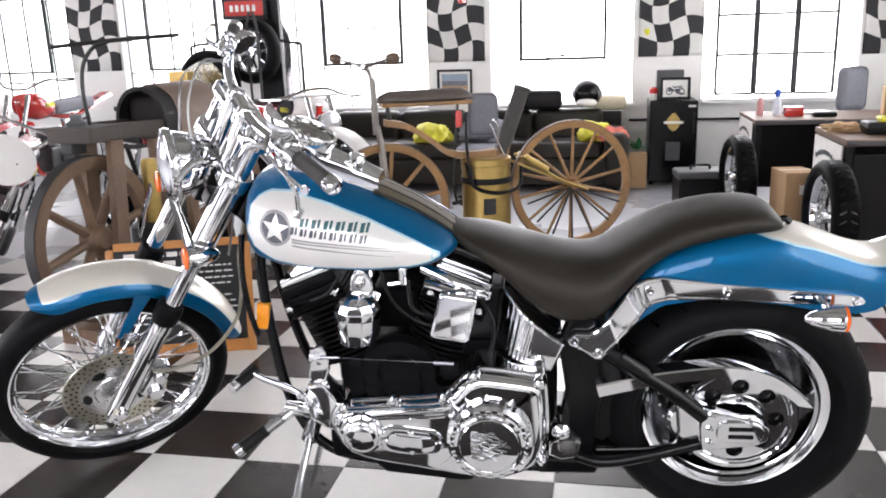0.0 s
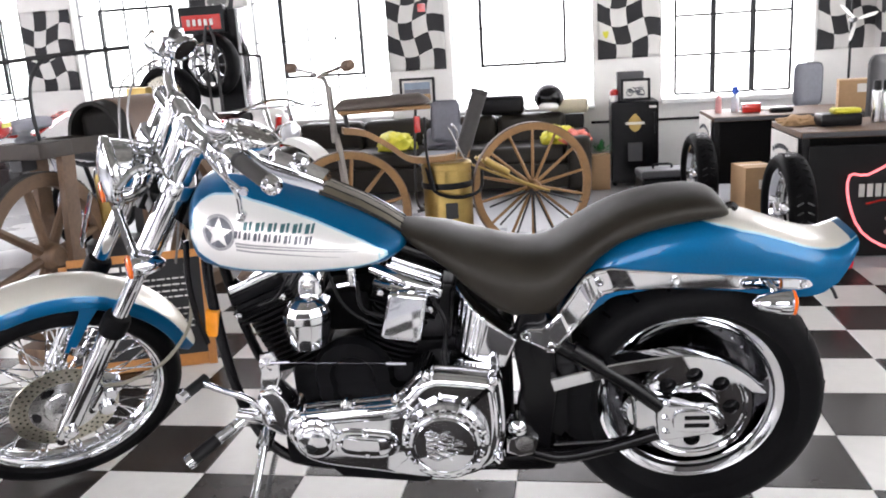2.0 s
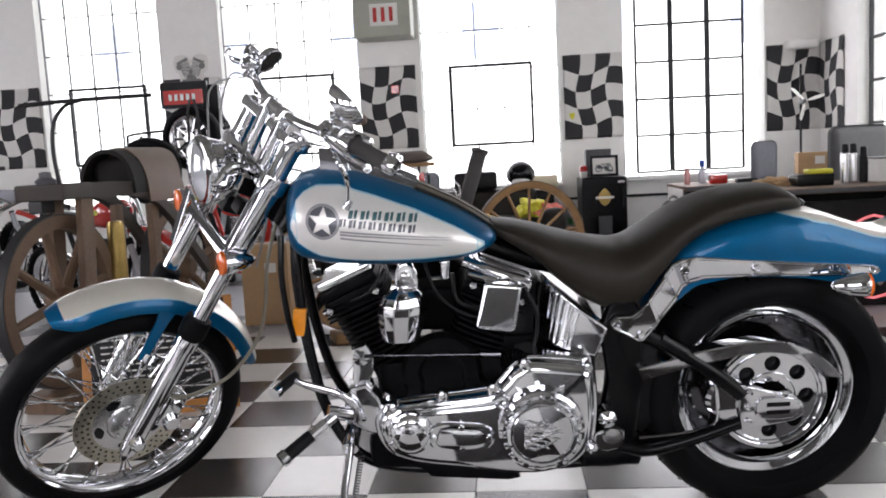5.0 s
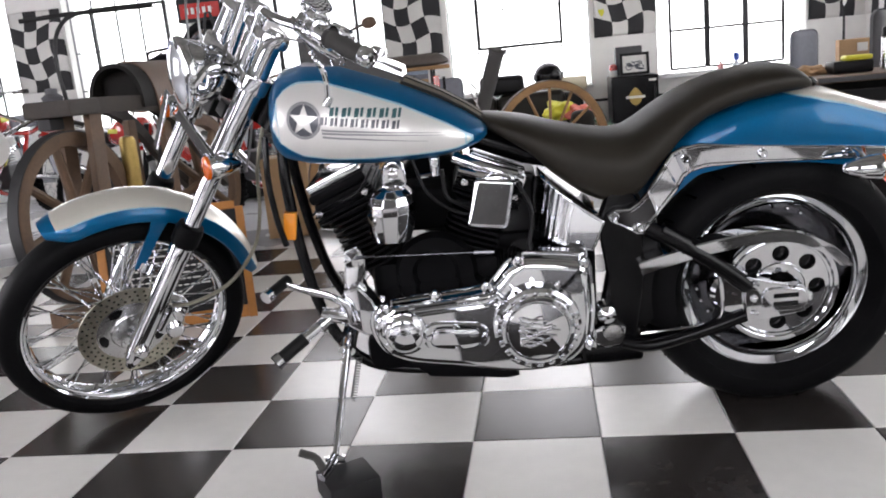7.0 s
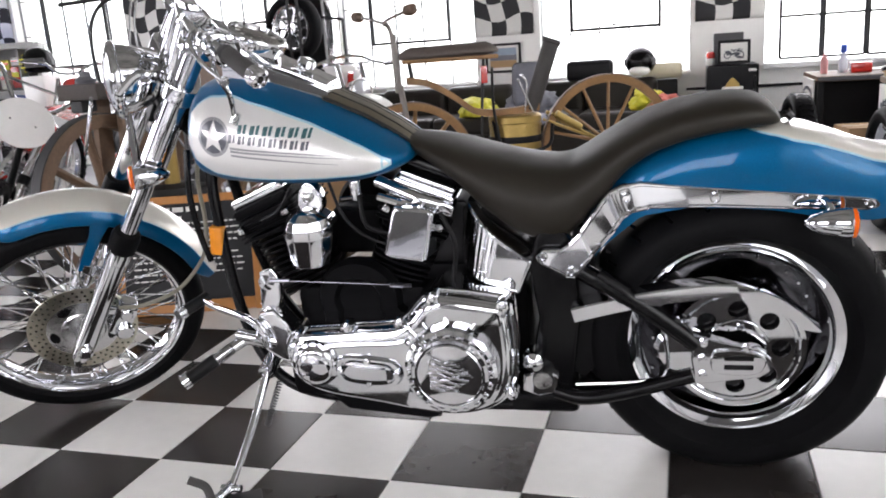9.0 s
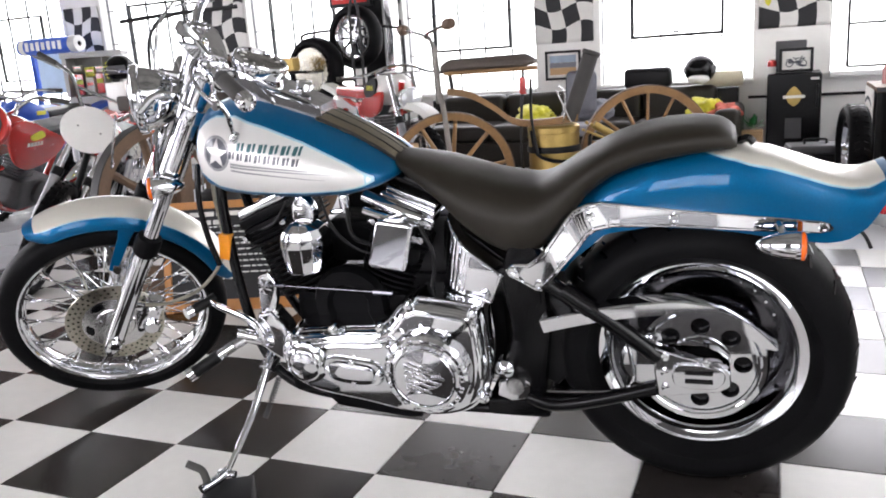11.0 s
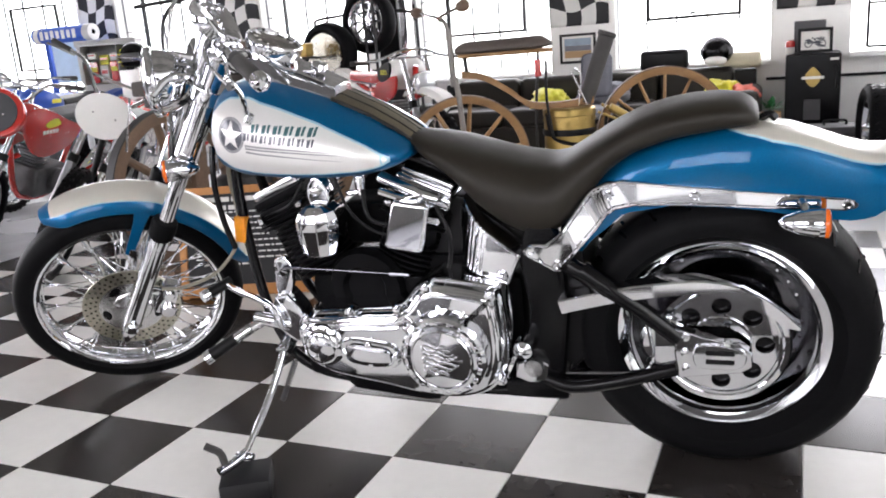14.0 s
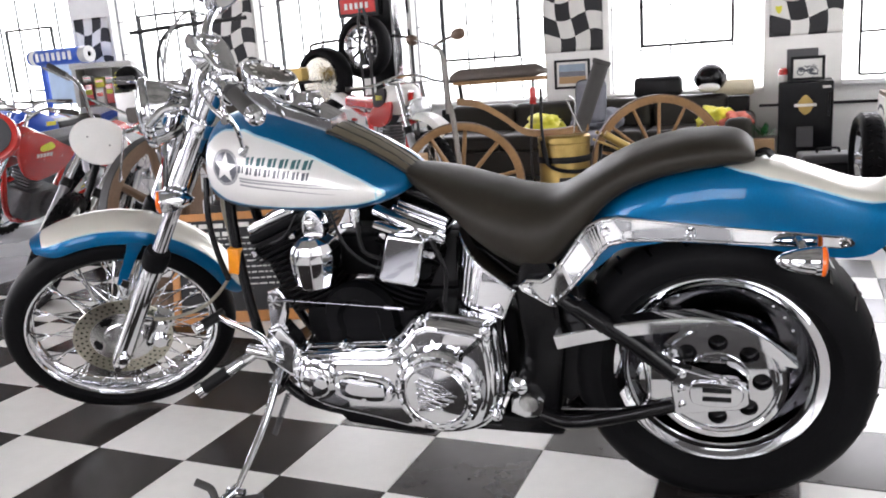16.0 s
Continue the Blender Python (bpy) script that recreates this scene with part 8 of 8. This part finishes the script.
    part("seat", boxed(0.36, 0, 0.855, 0.66, 0.19, 0.10, 0.035, seg=4, m=Matrix.Rotation(radians(2), 4, "Y")), seat, ob)
    bm = bmesh.new()
    for (xa, za, xb, zb) in ((0.10, 0.80, -0.34, 0.90),):
        pts = smooth_path([(xa, 0, za), ((xa + xb) / 2, 0, 0.86), (xb, 0, zb)], 6)
        bridge(bm, [[(p.x, -0.07, p.z - 0.02), (p.x, -0.045, p.z + 0.012), (p.x, 0.045, p.z + 0.012), (p.x, 0.07, p.z - 0.02), (p.x, 0.04, p.z + 0.004), (p.x, -0.04, p.z + 0.004)] for p in pts])
    bmesh.ops.recalc_face_normals(bm, faces=bm.faces)
    part("rear_mudguard", bm, paint, ob)
    bm = bmesh.new()
    pts = smooth_path([(1.00, 0, 0.74), (1.25, 0, 0.77), (1.48, 0, 0.74), (1.66, 0, 0.66)], 6)
    bridge(bm, [[(p.x, -0.065, p.z - 0.025), (p.x, -0.04, p.z + 0.012), (p.x, 0.04, p.z + 0.012), (p.x, 0.065, p.z - 0.025), (p.x, 0.035, p.z + 0.004), (p.x, -0.035, p.z + 0.004)] for p in pts])
    bmesh.ops.recalc_face_normals(bm, faces=bm.faces)
    if plate:
        bm.free()
    else:
        part("front_mudguard", bm, paint, ob)
    bm = tubed([(1.0, -0.40, 1.10 + bz), (1.06, -0.22, 1.09 + bz * 0.8), (1.10, -0.08, 1.02), (1.10, 0.08, 1.02), (1.06, 0.22, 1.09 + bz * 0.8), (1.0, 0.40, 1.10 + bz)], 0.011, 10)
    tube(bm, [(1.07, -0.17, 1.06 + bz * 0.6), (1.07, 0.17, 1.06 + bz * 0.6)], 0.008, 8, curved=False)
    bar = part("handlebar", bm, CHROME, ob)
    for sy in (-1, 1):
        part("grip", tubed([(1.03, sy * 0.31, 1.095 + bz * 0.95), (0.995, sy * 0.42, 1.103 + bz)], 0.017, 12, curved=False), GRIP, bar)
        part("lever", tubed([(1.08, sy * 0.27, 1.09 + bz * 0.9), (1.09, sy * 0.42, 1.10 + bz * 0.9)], 0.006, 6, curved=False), CHROME, bar)
    if headlamp:
        hl = axes((1.20, 0, 0.80), (0, 1, 0), (0, 0, 1), (1, 0, 0))
        lamp = part("headlamp", lathed([(0.0005, -0.09), (0.05, -0.07), (0.078, -0.02), (0.085, 0.03), (0.085, 0.045), (0.076, 0.048)], hl, 24), CHROME, ob, "round chrome headlamp")
        part("lens", lathed([(0.077, 0.046), (0.05, 0.056), (0.0005, 0.060)], hl, 24), GLASS, lamp)
        for sy in (-1, 1):
            part("side_panel", slabbed(round_outline([(1.06, 0.86), (0.86, 0.83), (0.70, 0.80), (0.66, 0.70), (0.86, 0.68), (1.02, 0.74)], 3), 0.115 * sy, 0.135 * sy, SIDE, 0.006), RED, tank, "red side panel")
            part("tank_patch", slabbed(round_outline([(0.98, 0.95), (0.84, 0.93), (0.76, 0.88), (0.80, 0.82), (0.96, 0.85)], 3), 0.120 * sy, 0.139 * sy, SIDE, 0.004), BLACKP, tank, "black tank patch")
    if plate:
        ol = [(0.148 * math.cos(q), 0.128 * math.sin(q)) for q in (2 * math.pi * k / 36 for k in range(36))]
        pm = axes((1.235, 0, 0.945), (0, 1, 0), (-0.38, 0, 0.925), (0.925, 0, 0.38))
        if plate is GREYPLATE:
            for sy in (-1, 1):
                sh = part("tank_shroud", slabbed(round_outline([(1.13, 0.93), (0.96, 0.985), (0.64, 0.87), (0.48, 0.80), (0.60, 0.68), (0.88, 0.63), (1.05, 0.72)], 4), 0.120 * sy, 0.142 * sy, SIDE, 0.008), paint, tank, "red flat-sided tank flank")
                part("wing_mark", slabbed(round_outline([(0.90, 0.875), (0.80, 0.90), (0.745, 0.865), (0.78, 0.845), (0.88, 0.84)], 3), 0.140 * sy, 0.145 * sy, SIDE), YELLOW, sh, "yellow wing mark")
                for k in range(5):
                    part("letter_bar", boxed(0.915 - 0.035 * k, 0.143 * sy, 0.812, 0.022, 0.005, 0.026), PAPER, sh, smooth=False)
            part("plate_surround", slabbed([(1.25 * x, 1.25 * z) for x, z in ol], -0.05, -0.004, pm, 0.012), paint, ob, "red plastic plate surround")
        pl2 = part("number_plate", slabbed(ol, 0, 0.006, pm, 0.002), plate, ob, "blank oval number plate")
        for yy in (-0.06, 0.06):
            part("plate_screw", lathed([(0.006, 0.006), (0.004, 0.009), (0.0005, 0.009)], pm @ Matrix.Translation((yy, 0, 0)), 8), STEEL, pl2)
    return ob


def heading(x, y, deg, s=1.0, lean=0.0):
    """Front axle at (x, y), pointing along deg."""
    return Matrix.Translation((x, y, 0)) @ Matrix.Rotation(radians(deg), 4, "Z") @ Matrix.Rotation(radians(-lean), 4, "X") @ Matrix.Translation((-1.36 * s, 0, 0))


dirt_bike(heading(-2.28, 1.18, 302, 0.95, 27), RED, "stripped off-road motorcycle with a white oval number plate", WHITEP, BLACKP, s=0.95)
dirt_bike(heading(-3.42, 1.58, 284, 0.95, 21), RED, "red off-road motorcycle with a grey oval number plate", GREYPLATE, RED, s=0.95)
dirt_bike(heading(-3.84, 3.70, 276, 1.0, 3), RED, "red off-road motorcycle with a blue-grey seat", None, RED, GREYF, s=1.0)
dirt_bike(heading(-4.42, 2.75, 282, 0.95, 8), BLUEP, "blue off-road motorcycle with a black seat in the back row", None, BLUEP, s=0.95)
dirt_bike(heading(-5.0, 3.0, 280, 0.95, 8), BLUEP, "blue off-road motorcycle with a blue seat in the back row", None, BLACKP, BLUEP, s=0.95)
dirt_bike(heading(-5.6, 3.2, 280, 0.95, 8), BLUEP, "blue and black off-road motorcycle in the back row", None, BLACKP, s=0.9)
dirt_bike(heading(-0.88, 3.15, -40, 0.98), WHITEP, "red and white sport motorcycle behind the velocipede", None, RED, RED, s=0.98, headlamp=True)
dirt_bike(heading(-1.75, 2.9, -30, 0.85), RED, "red motorcycle parked behind the riding car", None, BLACKP, s=0.85)
# display case with red packs behind a clear front
CASEGREY = mat("grey_case_plastic", (0.40, 0.40, 0.385), 0.45, 0.0, 0.08, 12)
dc = thing("display_case", pose(-4.80, 4.45, 0.06, 0, 0, 32), "grey display case with red and yellow packs behind its clear front", "case")
part("case_stand", boxed(0, 0, 0.39, 0.5, 0.4, 0.90, 0.01), CASEGREY, dc)
for a in ((-0.25, 0, 1.03, 0.02, 0.38, 0.38), (0.25, 0, 1.03, 0.02, 0.38, 0.38), (0, 0.18, 1.03, 0.48, 0.02, 0.38)):
    part("case_panel", boxed(*a, 0.003), CASEGREY, dc, smooth=False)
part("case_lid", boxed(0, 0, 1.232, 0.55, 0.42, 0.024, 0.006), CASEGREY, dc)
part("lid_lip", boxed(0, -0.205, 1.205, 0.55, 0.014, 0.03, 0.004), CASEGREY, dc)
for x in (-0.245, 0.245):
    part("front_post", boxed(x, -0.195, 1.015, 0.035, 0.02, 0.35, 0.004), CASEGREY, dc)
part("divider", boxed(0.085, -0.02, 1.02, 0.012, 0.32, 0.34, 0.002), CASEGREY, dc, smooth=False)
part("dark_insert", boxed(0.165, 0.10, 1.01, 0.13, 0.08, 0.30, 0.004), DGREY, dc)
for x, z, w, h, tone in ((-0.17, 0.95, 0.085, 0.20, RED), (-0.17, 1.10, 0.075, 0.06, PAPER), (-0.07, 0.93, 0.075, 0.16, PAPER), (-0.06, 1.06, 0.085, 0.09, YELLOW), (0.02, 0.95, 0.07, 0.19, RED), (0.03, 1.085, 0.07, 0.07, PAPER)):
    pk = part("pack", boxed(x, -0.03, z, w, 0.09, h, 0.008), tone, dc)
    part("pack_band", boxed(x, -0.077, z + h * 0.12, w * 0.8, 0.004, h * 0.22), YELLOW if tone is RED else RED, pk, smooth=False)
bn = thing("banner_roll_stand", Matrix.Translation((-6.65, 5.6, 1.36)), "blue printed roll on a blue stand with a pale sheet", "banner")
BAX = axes((0, 0, 0.1), (0, 1, 0), (0, 0, 1), (1, 0, 0))
roll = part("roll", lathed([(0.088, -0.40), (0.092, -0.395), (0.092, 0.40), (0.086, 0.405)], BAX, 32), BLUEP, bn, "blue printed roll")
part("white_band", lathed([(0.092, -0.36), (0.0945, -0.355), (0.0945, -0.29), (0.092, -0.285)], BAX, 32), PAPER, roll)
part("roll_end", lathed([(0.087, 0.40), (0.092, 0.404), (0.092, 0.50), (0.088, 0.505), (0.030, 0.505), (0.028, 0.49)], BAX, 32), CASEGREY, roll, "grey paper end of the roll")
part("core", lathed([(0.028, 0.492), (0.0005, 0.492)], BAX, 16), BLACK, roll)
for k in range(7):
    part("letter_bar", boxed(-0.22 + 0.085 * k, -0.0925, 0.10, 0.05, 0.006, 0.085 if k % 2 else 0.10, 0.002), PAPER, roll, smooth=False)
part("sheet", boxed(0.05, 0.02, -0.22, 0.52, 0.006, 0.46), mat("pale_blue_sheet", (0.42, 0.55, 0.72), 0.6, 0, 0.08, 6), bn, "pale blue hanging sheet", smooth=False)
for x in (-0.3, 0.36):
    part("banner_post", boxed(x, 0.05, -0.66, 0.07, 0.04, 1.40, 0.004), BLUEP, bn)
hm2 = thing("helmet", pose(-4.38, 4.30, 1.00, 0, 0, 20), "black helmet with a yellow ribbed side", "helmet")
bm = bmesh.new()
bmesh.ops.create_uvsphere(bm, u_segments=28, v_segments=18, radius=0.135)
for v in bm.verts:
    v.co.y *= 1.12
    if v.co.z < -0.09:
        v.co.z = -0.09 - (v.co.z + 0.09) * 0.3
bm.transform(Matrix.Translation((0, 0, 0.12)))
helmet_shell = part("shell", bm, BLACK, hm2, split=0)
part("visor", boxed(0.02, -0.145, 0.12, 0.17, 0.03, 0.075, 0.012, seg=3), DGREY, helmet_shell)
for k in range(5):
    part("yellow_rib", lathed([(0.128 - 0.010 * abs(k - 2) ** 1.6, -0.008), (0.139 - 0.010 * abs(k - 2) ** 1.6, -0.005), (0.139 - 0.010 * abs(k - 2) ** 1.6, 0.005), (0.128 - 0.010 * abs(k - 2) ** 1.6, 0.008)], Matrix.Translation((-0.018, -0.004, 0.12 + 0.034 * (k - 2))), 28, loop=True), YELLOW, helmet_shell)
tagged(part("helmet_stand", boxed(-4.38, 4.30, 0.505, 0.22, 0.22, 1.01, 0.01), WHITEP), "white stand under a helmet", "stand")

# ---- floor and its tiles ----
floor = tagged(part("floor", boxed((XW + XE) / 2, 0, -0.06, XE - XW + 0.4, YN - YS + 0.4, 0.104), CONC, smooth=False), "pale glossy painted floor with a checkered tile mat", "floor", kind="structure")
_t = TILE - 0.0022


def tile_mesh(name, material):
    bm = bmesh.new()
    box(bm, 0, 0, -0.004, _t, _t, 0.008)
    top = [f for f in bm.faces if f.normal.z > 0.9]
    bmesh.ops.bevel(bm, geom=list(top[0].edges), offset=0.0018, segments=1, affect="EDGES")
    me = bpy.data.meshes.new(name)
    bm.to_mesh(me)
    bm.free()
    me.materials.append(material)
    return me


_tiles = (tile_mesh("floor_tile", TILEW), tile_mesh("floor_tile", TILEB))
rest = [bmesh.new(), bmesh.new()]
MAT_X0, MAT_X1, MAT_Y0, MAT_Y1 = -9, 8, -10, 8
for i in range(MAT_X0, MAT_X1):
    for j in range(MAT_Y0, MAT_Y1):
        dark = (i + j) % 2
        c = ((i + 0.5) * TILE, (j + 0.5) * TILE, 0.0)
        if -6 <= i < 7 and -6 <= j < 8:
            o = new("floor_tile", _tiles[dark])
            o.location = c
            o.parent = floor
        else:
            box(rest[dark], c[0], c[1], -0.004, _t, _t, 0.008)
for dark, bm in enumerate(rest):
    o = part("floor_tiles", bm, (TILEW, TILEB)[dark], floor, smooth=False)
    o["kind"] = "stuff"
